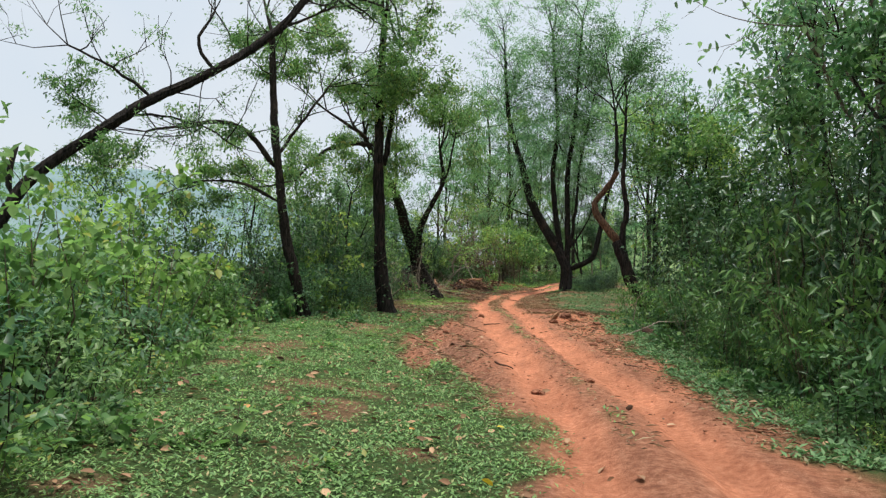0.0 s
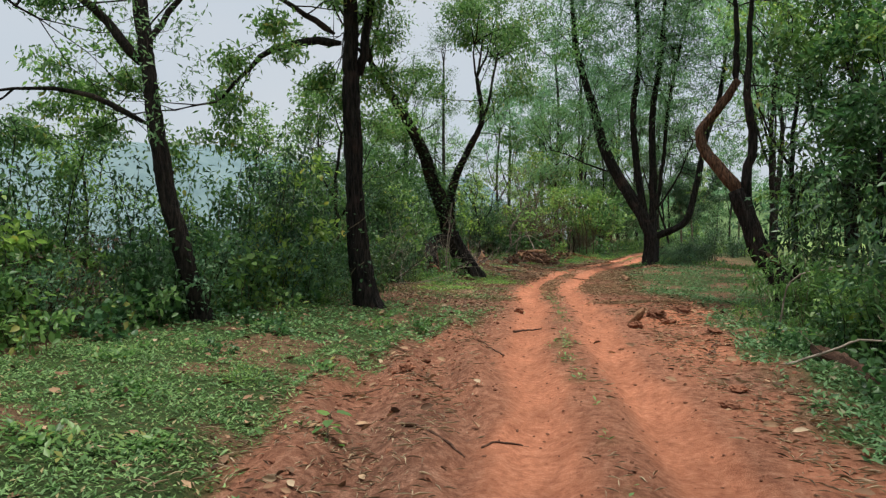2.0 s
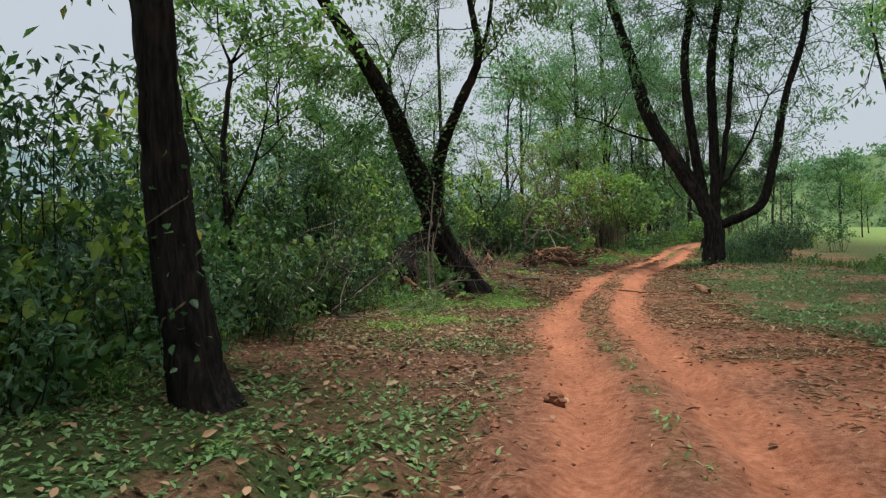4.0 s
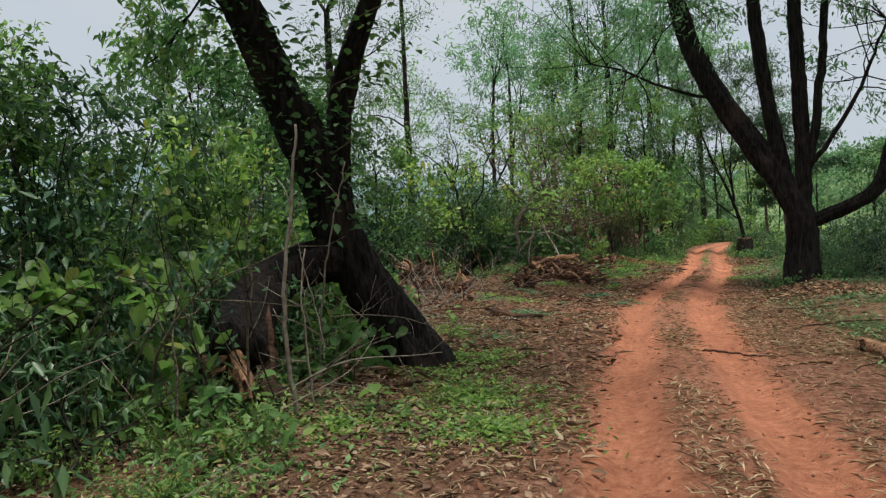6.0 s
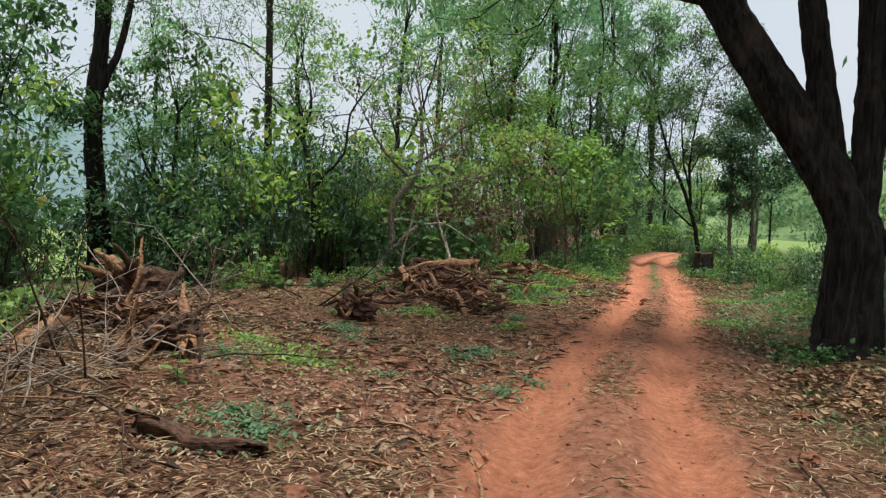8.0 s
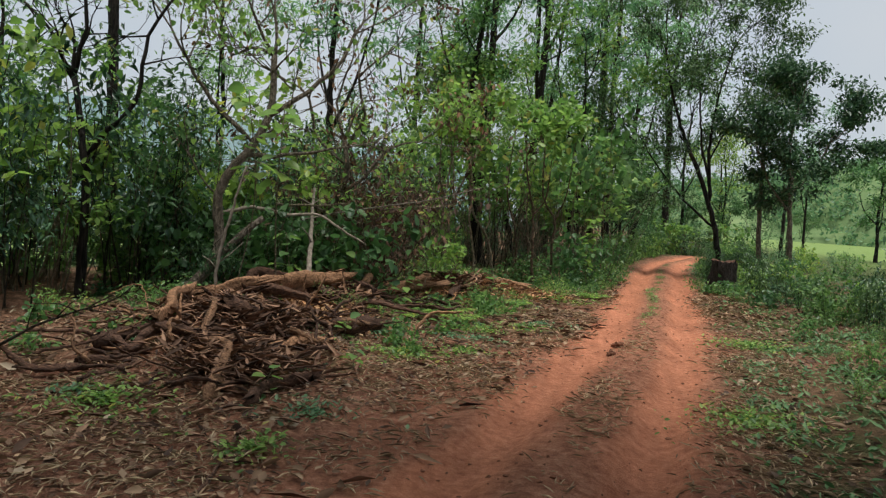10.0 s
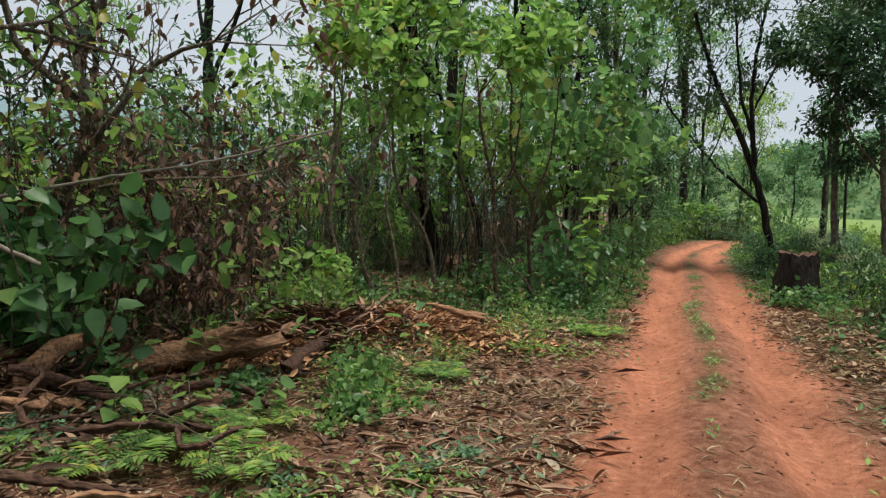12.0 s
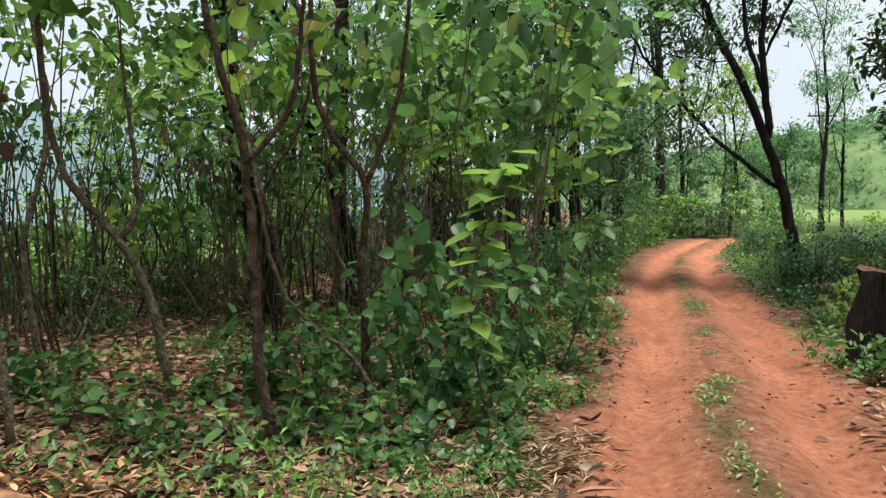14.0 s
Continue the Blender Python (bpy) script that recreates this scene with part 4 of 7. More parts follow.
# thicket on the inside of the bend: bare poles under a leafy roof
rng_t = np.random.default_rng(77)
scatter(POLES, [(float(rng_t.uniform(0.5, 8.3)), float(rng_t.uniform(67.2, 84))) for _ in range(12)], 20, 0.8, 1.2, 0.04, "pole saplings in the thicket")
scatter(TALL, [(float(rng_t.uniform(-3, 9.8)), float(rng_t.uniform(76, 95))) for _ in range(24)], 21, 0.9, 1.4)
scatter(LOW, band(22, 66.6, 75, 0.5, SY, SX, -0.1, 1.2, -1), 24, 0.6, 1.0)
scatter(LOW + BUSH[:2], band(23, 75, 98, 0.5, SY, SX, -0.1, 1.4, -1), 23, 0.6, 1.0)
scatter(DRY, [(3.0, 19.4)], 12, 0.6, 0.64, 0.04)
scatter(DRY, [(4.5, 60.4), (5.2, 61.2), (4.6, 62.5), (3.8, 62.6), (4.2, 61.6)], 11, 1.0, 1.4, 0.04, "withered bushes")
# woods behind
scatter(BACK[:2], [(-6.5, 42), (-7, 50), (-8, 64), (0.5, 69), (-6, 73), (2, 80), (7, 84), (0, 92), (-5, 86), (6, 99), (11, 101), (2, 104), (9.0, 76.5), (10.2, 83.5), (4.5, 93)], 30, 0.85, 1.35, 0.1, "woodland trees behind")
scatter(BACK, [(18.4, 14), (19.0, 25.4), (17.0, 30.8), (21.8, 22), (23.5, 15), (19.5, 36), (23, 38)], 31, 0.8, 1.1, 0.1, "woodland trees behind")
scatter(BACK, [(13, 108), (16, 104), (19.5, 108), (23, 102), (11, 112), (26, 108), (20, 114), (30, 104), (14.6, 115)], 32, 0.8, 1.2, 0.1, "woodland trees behind")
scatter(BACK[1:], [(31, 100), (36, 92), (40, 98), (46, 88), (29, 120), (38, 124), (48, 118), (58, 104)], 33, 0.45, 0.8, 0.1, "woodland trees behind")
# trees down the valley side
scatter(BACK, [(-14, 30), (-18, 24), (-22, 34), (-27, 28), (-17, 42), (-26, 46), (-34, 38), (-20, 70)], 34, 0.8, 1.15, 0.2, "trees down the valley side")
scatter(BUSH + TALL, [(float(rng_t.uniform(-9, 1.5)), float(rng_t.uniform(56, 84))) for _ in range(22)], 35, 0.9, 1.4)
scatter(LOW, [(float(rng_t.uniform(5.2, 8.9)), float(rng_t.uniform(63.4, 67.0))) for _ in range(7)], 36, 0.7, 1.3, 0.03, "undergrowth along the track")
scatter(LOW, [(float(rng_t.uniform(3.2, 5.6)), float(rng_t.uniform(32.5, 34.4))) for _ in range(10)], 37, 0.6, 1.2, 0.03, "undergrowth along the track")
scatter(LOW, [(float(rng_t.uniform(4.6, 8.2)), float(rng_t.uniform(6.5, 24))) for _ in range(12)], 38, 0.35, 0.7, 0.03, "undergrowth along the track")
scatter(LOW, band(39, 52, 68, 1.6, LY, LX, 0.1, 1.0, -1), 39, 0.5, 0.9, 0.03, "undergrowth along the track")


def far_woods(n, seed):
    """Distant tree crowns on the green hillside, each a loose tuft of leaf sprays."""
    rng = np.random.default_rng(seed)
    s, k = rng.uniform(0.0, 1.0, n), rng.uniform(0.0, 0.95, n) ** 0.7
    ax, ay = 450.0, -260.0
    ln = math.hypot(ax, ay)
    cx = -30 + ax * s - ay / ln * 90 * k
    cy = 420 + ay * s + ax / ln * 90 * k
    top = np.interp(s, np.linspace(0, 1, 7), (20, 30, 44, 40, 46, 34, 40))
    cz = -4 + (top + 4) * np.sin(k * math.pi / 2)
    m = 26
    r = rng.uniform(2.0, 4.2, n)
    pos = np.repeat(np.stack([cx, cy, cz + r * 0.7], -1), m, 0) + rng.normal(0, 0.55, (n * m, 3)) * np.repeat(r, m)[:, None]
    axis = rng.normal(0, 1, (n * m, 3))
    me = leaf_mesh("far_woods", pos, axis, unit(rng.normal(0, 0.5, (n * m, 3)) + UP), 1.9 * rng.uniform(0.6, 1.3, n * m), 0.6, BLADE)
    return tagged(part("far_woods", me, LEAF_GREY), "distant mixed trees covering the hillside", "woods", kind="stuff")


far_woods(1500, 990)
# tall feathery trees behind the thicket
scatter(BACK[:1], [(6.6, 79.5), (9.4, 88), (-1.5, 88), (12.0, 97)], 40, 1.5, 1.8, 0.1, "woodland trees behind")
# young growth behind the leaning trunk
scatter(TALL[2:], [(2.2, 40.6), (2.4, 39.4)], 41, 0.75, 0.9)
scatter(BUSH[2:3], [(2.6, 38.6), (3.2, 39.4), (1.9, 38.0), (2.0, 41.4)], 42, 0.6, 0.8)
scatter(BUSH[2:3], [(1.9, 36.4), (1.4, 35.2), (2.0, 33.4), (1.6, 31.8), (2.0, 37.8)], 43, 0.9, 1.15)
scatter(TALL[1:2], [(1.6, 34.2), (0.8, 33.0), (1.2, 36.6), (0.6, 38.0), (2.2, 38.6)], 44, 0.8, 1.0)
scatter(TALL[1:2], [(1.6, 54.0), (1.8, 57.4), (2.2, 59.6)], 45, 0.7, 0.95)
# dark low-crowned trees that close the woods
scatter(BACK[2:], [(-0.4, 61.0), (-2.0, 69.0), (1.4, 66.0)], 46, 0.42, 0.58, 0.1, "woodland trees behind")
scatter(BACK[2:], [(8.5, 79.0), (10.3, 83.0), (11.0, 88.0), (12.0, 92.5), (9.0, 85.5)], 47, 0.75, 1.0, 0.1, "woodland trees behind")


def broad_thicket(seed):
    """Tall broad-leaved shrub: many upright brown stems under a roof of large leaves."""
    return shrub("broad_leaved_shrub", "tall broad-leaved shrub, yellow-green leaves over many brown stems", seed, 4.9, 2.6, 15, 430, 0.22, 0.76, BROAD, LEAF_FRESH, STEM_PALE, 0.46, 0.24, 0.55, 0.014, 0.5, 2, 0.95)


ROOF = [broad_thicket(151), broad_thicket(152)]
scatter(ROOF, [(6.2, 71.0), (7.8, 71.4), (9.7, 72.8), (9.0, 69.2), (9.4, 71.0)], 49, 0.9, 1.1, 0.04, "broad-leaved shrubs of the thicket")


def stalks(n, seed, mat_, label):
    """Hundreds of thin upright dead stalks inside the thicket."""
    rng = np.random.default_rng(seed)
    tubes = []
    for _ in range(n):
        x, y = rng.uniform(1.0, 9.7), rng.uniform(66.4, 79)
        h = rng.uniform(0.9, 3.3)
        z = hz(x, y)
        a = np.array([x, y, z - 0.05])
        b = a + np.array([rng.normal(0, 0.1), rng.normal(0, 0.1), 0.5]) * h
        c = a + np.array([rng.normal(0, 0.35), rng.normal(0, 0.35), 1.0]) * h
        tubes.append(([a, b, c], rng.uniform(0.005, 0.012), 0.003, 3))
    return tagged(part("dead_stalks", tube_mesh("dead_stalks", tubes), mat_), label, "stalks", kind="stuff")


stalks(50, 991, STEM_BROWN, "thin brown dead stalks crowded in the thicket")
stalks(150, 992, STEM_PALE, "thin pale leafless stalks crowded in the thicket")

scatter(TALL[:1], [(1.6, 40.6), (1.0, 39.2)], 52, 1.0, 1.2)

scatter(BACK[2:], [(16.6, 27.6), (16.9, 30.6)], 53, 0.85, 1.0, 0.1, "woodland trees behind")
scatter(TALL[:1] + BUSH[1:2], [(5.2, 9.0), (4.4, 10.2), (3.6, 11.4), (2.9, 12.8), (4.9, 11.6), (3.9, 13.2), (2.2, 14.2), (5.6, 7.6)], 54, 0.7, 0.95, 0.04, "shrubs along the track")
scatter(TALL, [(1.6, 16.0), (2.3, 18.4), (1.4, 20.4), (2.6, 22.0), (1.8, 24.2), (3.0, 25.8), (0.6, 22.6), (0.4, 18.6), (0.2, 26.0), (2.4, 28.0), (1.0, 29.6)], 55, 0.7, 0.95)
scatter(BACK[2:], [(-2.2, 46.5), (-4.0, 51.5), (-1.2, 54.4), (-3.4, 59.0), (-1.6, 43.6)], 56, 0.6, 0.78, 0.1, "woodland trees behind")
scatter(BACK[1:2], [(16.0, 31.8), (17.4, 28.4)], 57, 0.75, 0.9, 0.1, "woodland trees behind")
scatter(TALL[1:2], [(15.9, 29.4), (16.2, 27.2)], 58, 1.1, 1.3)
scatter(BUSH[2:3], [(3.9, 29.2), (3.6, 30.4), (3.3, 31.6), (4.0, 32.2), (3.4, 33.2), (4.2, 33.4), (2.9, 34.4), (2.9, 29.8)], 59, 0.7, 0.95, 0.04, "shrubs along the track")
scatter(TALL[1:2], [(2.2, 30.2), (1.8, 32.6), (2.4, 28.6)], 60, 0.75, 0.9)
scatter(BUSH[:2] + BUSH[3:], [(4.4, 26.6), (3.2, 26.0), (3.8, 24.4), (2.6, 23.4), (3.0, 21.4), (2.2, 19.8), (2.0, 17.6)], 61, 0.7, 0.95, 0.04, "shrubs along the track")
# the track ends in growth where it turns away
scatter(BUSH, [(12.6, 98.5), (13.8, 98.0), (15.0, 99.2), (16.2, 98.4), (17.4, 99.4), (18.6, 98.6), (19.8, 100.0), (14.4, 101.0), (16.8, 101.4), (11.4, 97.6), (21.2, 100.6)], 62, 1.2, 1.6)
scatter(BACK[2:], [(13.4, 103), (16.4, 104), (19.0, 103.4), (21.8, 104.6), (10.8, 100.4)], 63, 0.55, 0.75, 0.1, "woodland trees behind")
scatter(BACK[1:2], [(2.9, 30.6)], 64, 0.72, 0.76, 0.1, "woodland trees behind")
scatter(BUSH[1:2] + BUSH[3:], [(-1.6, 68.0), (-0.4, 69.6), (0.8, 68.4), (1.8, 70.4), (3.0, 72.2), (-2.6, 71.0), (4.4, 74.0), (0.4, 72.4), (2.4, 67.4), (1.0, 65.4), (-0.8, 66.0)], 65, 0.9, 1.3)


def creeper(label, line, n, seed, leaf, size=0.13, off=0.3):
    """Leafy climber wound round a stem: a thin winding vine and its leaves."""
    rng = np.random.default_rng(seed)
    root = new("climbing_plant")
    first = np.array(line[0], float)
    root.matrix_basis = Matrix.Translation(first)
    path = smooth_line(np.array(line, float) - first, 0.12)
    k = np.arange(len(path))
    wind = path + 0.24 * np.stack([np.cos(k * 0.9), np.sin(k * 0.9), 0 * k], -1)
    part("vine", tube_mesh("vine", [(wind, 0.014, 0.006, 5)], 0.05, seed), STEM_PALE, root)
    i = rng.integers(0, len(path), n)
    a = rng.uniform(0, 6.28, n)
    out = np.stack([np.cos(a), np.sin(a), rng.normal(-0.1, 0.3, n)], -1)
    pos = path[i] + out * rng.uniform(0.22, 0.22 + off, n)[:, None] + rng.normal(0, 0.1, (n, 3))
    nor = unit(rng.normal(0, 0.35, (n, 3)) + UP + 0.4 * out)
    tagged(part("foliage", leaf_mesh("foliage", pos, out + rng.normal(0, 0.4, (n, 3)), nor, size * rng.uniform(0.6, 1.2, n), 0.7, OVAL), leaf, root), kind="stuff")
    return tagged(root, label, "climber")


creeper("leafy climber round the leaning black trunk", [(4.4, 37.75, 1.95), (4.3, 37.7, 2.5), (4.2, 37.6, 2.95), (4.0, 37.45, 3.5), (3.8, 37.2, 4.2), (3.6, 36.4, 5.2)], 900, 970, LEAF_MID, 0.13, 0.55)
creeper("leafy climber round the upright black stem", [(4.52, 37.76, 2.2), (4.5, 37.78, 3.0), (4.6, 37.8, 3.8), (5.2, 37.5, 5.0)], 420, 971, LEAF_MID, 0.13, 0.45)
creeper("leafy climber on the arched bough", [(4.05, 37.25, 1.5), (3.95, 36.6, 1.3), (4.1, 35.95, 1.0)], 50, 972, LEAF_MID, 0.1)
creeper("leafy climber round the dark straight trunk", [(-2.3, 53.1, 0.4), (-2.35, 53.05, 2.2), (-2.47, 52.97, 3.84)], 420, 973, LEAF_FRESH, 0.15, 0.5)
creeper("leafy climber round the tree foot", [(5.68, 25.33, 0.3), (5.5, 25.25, 1.6), (5.44, 25.2, 2.6)], 160, 974, LEAF_MID, 0.11, 0.2)
scatter(BACK[2:], [(2.0, 35.0)], 66, 0.48, 0.52, 0.1, "woodland trees behind")
scatter(TALL[1:2], [(3.0, 34.8), (2.6, 32.2)], 67, 0.8, 0.95)
# pale feathery trees over the right hand wall and beyond it
scatter(BACK[:1], [(18.4, 17.0), (17.4, 11.6), (19.2, 23.0), (16.4, 38.0), (17.6, 44.0)], 68, 0.9, 1.15, 0.1, "woodland trees behind")
scatter(LOW + BUSH[1:2], [(5.7, 61.2), (6.0, 62.4), (4.4, 58.2), (6.4, 61.4)], 69, 0.45, 0.7)
scatter(BACK[1:2], [(4.0, 84.0), (7.0, 87.0), (1.0, 83.0)], 70, 0.7, 0.9, 0.1, "woodland trees behind")


scatter(BUSH[:2] + TALL[2:], [(0.5, 19.5), (-0.6, 20.6), (1.2, 21.6), (-1.6, 19.2), (0.0, 22.6), (-2.2, 21.6), (-1.2, 23.6), (1.4, 24.6), (-2.8, 24.0), (0.2, 25.4)], 82, 0.85, 1.1, 0.04, "shrubs along the track")

# ---- growth that closes the views into the woods ----
CROWN = [
    tree("broad_leaved_tree", "tall broad-leaved tree, pale trunk, layered dark green crown", [
        ([(0, 0, 0), (0.1, 0.05, 2.5), (-0.1, 0.1, 5.0), (0.1, 0, 7.8)], 0.13, 0.05), ([(0, 0, 4.2), (1.1, 0.3, 5.6), (1.9, 0.5, 6.8)], 0.06, 0.03),
        ([(0, 0, 4.6), (-1.1, 0.2, 6.0), (-1.9, 0.3, 6.9)], 0.05, 0.02), ([(0, 0, 5.2), (0.1, -1.0, 6.4), (0.1, -1.6, 7.6)], 0.05, 0.02)], BARK_GREY, LEAF_GREY, 64, 2700, 0.24, 0.5, OVAL, 0.26, 2, 1.5, side=3),
]
scatter(CROWN, [(18.8, 18.6), (20.4, 27.0)], 71, 0.95, 1.2, 0.1, "woodland trees behind")
scatter(BACK[:1], [(1.0, 97.0), (14.6, 101.0)], 73, 1.7, 2.1, 0.1, "woodland trees behind")
scatter(BUSH[:2] + BUSH[3:] + TALL[2:], [(float(rng_t.uniform(-7, 7.8)), float(rng_t.uniform(77.5, 85))) for _ in range(20)], 74, 0.7, 1.0)
scatter(BUSH[2:3] + BUSH[:1] + TALL[1:2], [(float(rng_t.uniform(-6, 0.5)), float(rng_t.uniform(66, 77))) for _ in range(12)], 75, 0.7, 1.0)
scatter(LOW, band(77, 64.5, 76, 0.7, LY, LX, 0.05, 0.8, -1), 77, 0.4, 0.75, 0.03, "undergrowth along the track")
scatter(BUSH[2:3] + BUSH[:1] + LOW[1:2], [(float(rng_t.uniform(2.0, 4.6)), float(rng_t.uniform(54.5, 60.5))) for _ in range(2)], 78, 0.5, 0.7, 0.04, "shrubs along the track")
scatter(BUSH[2:3] + BUSH[:1], [(2.4, 58.2), (3.2, 58.8), (2.0, 59.6), (3.6, 59.7), (1.4, 57.6), (2.8, 60.4), (4.0, 58.9)], 80, 0.75, 1.0, 0.04, "shrubs along the track")
scatter(BUSH[2:3], [(5.4, 71.6), (6.6, 72.4), (7.6, 70.6), (8.6, 71.8), (9.3, 73.2), (4.4, 70.4)], 81, 0.45, 0.65)


scatter(POLES + TALL[:1], [(2.6, 67.2), (3.8, 68.4), (4.8, 67.4), (1.4, 68.8), (3.0, 70.2), (5.4, 69.6)], 83, 0.85, 1.05, 0.04, "pole saplings in the thicket")
scatter(BUSH[2:3], [(3.4, 66.9), (2.0, 66.4), (4.6, 68.6)], 84, 0.5, 0.7)


BROAD_DARK = [
    shrub("broad_leaved_shrub", "dark green shrub with large hanging leaves beside the root heap", 125, 1.6, 1.5, 10, 330, 0.2, 0.72, BROAD, LEAF_MID, STEM_BROWN, 0.08, 0.16, 0.5, 0.012, 0.5),
]
scatter(BROAD_DARK, [(3.7, 58.4), (4.5, 57.9), (5.1, 58.8), (4.3, 59.4), (3.0, 57.2), (9.6, 68.0)], 86, 0.7, 1.0, 0.04, "shrubs along the track")
scatter(LOW[1:2], [(3.3, 41.6), (2.9, 42.0), (2.4, 42.5), (1.7, 43.3), (2.7, 43.0), (1.2, 44.2), (2.1, 43.8), (3.2, 42.7), (1.6, 42.4), (0.9, 43.4), (2.2, 41.6), (1.0, 45.4)], 89, 0.9, 1.4, 0.04, "undergrowth along the track")
scatter(BUSH[2:3], [(-3.3, 54.8), (-4.3, 53.9), (-3.9, 56.0), (-2.6, 56.4), (-1.4, 47.6), (-2.4, 49.4)], 90, 1.1, 1.35)
scatter(LOW[1:2] + BROAD_DARK, [(6.0, 65.9), (6.6, 66.4), (7.2, 66.2), (7.8, 66.6), (8.3, 66.2), (8.8, 66.9), (5.5, 66.6), (7.0, 67.1), (9.3, 66.8), (8.0, 67.4)], 92, 0.4, 0.62, 0.03, "undergrowth along the track")
scatter(BACK[2:], [(0.0, 42.8), (-0.6, 47.2)], 91, 0.6, 0.8, 0.1, "woodland trees behind")
scatter(BUSH[3:] + BUSH[1:2], [(15.3, 16.6), (15.5, 19.4), (15.1, 22.2), (15.6, 13.6)], 87, 0.7, 0.95, 0.04, "shrubs along the track")


def fern(x, y, size, n, seed):
    """Arching fronds from one foot, each with two rows of leaflets."""
    rng = np.random.default_rng(seed)
    root = new("fern")
    root.matrix_basis = pose(x, y, hz(x, y), 0, 0, float(rng.uniform(0, 360)))
    for k in range(n):
        a = 6.283 * k / n + rng.uniform(-0.3, 0.3)
        out, across = np.array([math.cos(a), math.sin(a), 0]), np.array([-math.sin(a), math.cos(a), 0])
        s = np.linspace(0.12, 1, 17)
        ln = size * rng.uniform(0.75, 1.15)
        line = out * (ln * s)[:, None] + UP * (ln * (0.95 * s - 0.75 * s * s))[:, None]
        pos, axis = np.repeat(line, 2, 0), np.tile(np.stack([across + 0.35 * out, -across + 0.35 * out]), (17, 1)) + rng.normal(0, 0.08, (34, 3))
        lens = np.repeat(ln * 0.3 * np.sin(np.clip(s * 1.05, 0, 1) * math.pi) ** 0.7 + 0.01, 2)
        fr = part("frond", leaf_mesh("frond", pos, axis, unit(UP + rng.normal(0, 0.15, (34, 3))), lens, 0.26, BLADE), LEAF_LIME, root)
        part("frond_stalk", tube_mesh("frond_stalk", [(np.vstack([np.zeros(3), line]), 0.004, 0.0015, 4)], 0, seed), STEM_PALE, fr)
    return tagged(root, "low bright green fern with arching fronds", "fern", group="ferns on the cleared ground")


for k, (x, y, s, n) in enumerate([(7.2, 58.0, 0.5, 9), (7.75, 57.7, 0.45, 9), (7.0, 57.4, 0.4, 8), (8.45, 60.5, 0.38, 8), (10.0, 63.6, 0.4, 8), (7.5, 58.6, 0.4, 8), (9.1, 62.0, 0.3, 7)]):
    fern(x, y, s, n, 1700 + k)
WEED = [
    shrub("broad_leaved_weed", "low clump of broad pale green leaves", 124, 0.42, 0.6, 9, 130, 0.12, 0.8, BROAD, LEAF_FRESH, STEM_PALE, 0.12, 0.08, 0.15, 0.005),
    # darker copy for under the thicket: canopy shade put into the leaf colour
    shrub("broad_leaved_weed", "low clump of broad green leaves, darkened to stand for canopy shade", 126, 0.42, 0.6, 9, 130, 0.12, 0.8, BROAD, LEAF_MID, STEM_PALE, 0.12, 0.08, 0.15, 0.005),
]
scatter(WEED[:1], [(8.2, 59.1), (8.0, 58.8), (8.4, 59.5), (7.8, 59.3), (6.9, 59.4), (6.6, 59.0), (6.1, 58.8), (6.4, 58.3), (7.7, 54.8), (7.5, 55.2), (7.9, 59.9), (7.6, 60.3), (7.6, 56.4), (7.9, 56.8), (7.2, 56.0), (6.8, 63.6), (5.6, 63.0), (6.2, 62.4), (5.2, 61.0), (6.0, 60.4)], 79, 0.35, 0.65, 0.02, "broad-leaved weeds")
scatter(WEED[1:], [(7.7, 65.0), (7.2, 65.4), (6.4, 65.5), (6.0, 65.0), (8.2, 65.3), (8.8, 65.6), (9.2, 65.2), (9.6, 66.2), (9.9, 65.5)], 88, 0.5, 0.9, 0.02, "broad-leaved weeds")


# ---- ground cover: turf, fallen leaves, straw, crumbs of earth ----
def sample(rng, n, y0, y1, left, right):
    y = rng.uniform(y0, y1, n)
    a, b = left(y), right(y)
    return a + (b - a) * rng.uniform(0, 1, n), y


def edge(ys_, xs_, off=0.0):
    return lambda y: np.interp(y, ys_, xs_) + off


def cover(name, label, category, spots, rng, mat_, length, ratio, shape, stand, lift, tilt=0.35):
    """Small leaves or blades lying or standing on the ground, as one stuff object."""
    x, y = spots
    n = len(x)
    z = height(x, y) + lift * rng.uniform(0.2, 1.0, n)
    a = rng.uniform(0, 6.28, n)
    axis = np.stack([np.cos(a), np.sin(a), stand * rng.uniform(0.2, 1.4, n)], -1)
    nor = unit(rng.normal(0, tilt, (n, 3)) + UP)
    me = leaf_mesh(name, np.stack([x, y, z], -1), axis, nor, length * rng.uniform(0.5, 1.4, n), ratio, shape)
    return tagged(part(name, me, mat_), label, category, kind="stuff")


rng_g = np.random.default_rng(200)


def keep(spots, chance):
    x, y = spots
    ok = rng_g.uniform(0, 1, len(x)) < chance(x, y)
    return x[ok], y[ok]


def turf_chance(x, y):
    b, t, f_ = zones(x, y)
    return np.clip(t * 1.15, 0, 1) * (0.35 + 0.65 * step01(wave(x, y, 3.2, 51), -0.45, 0.25))


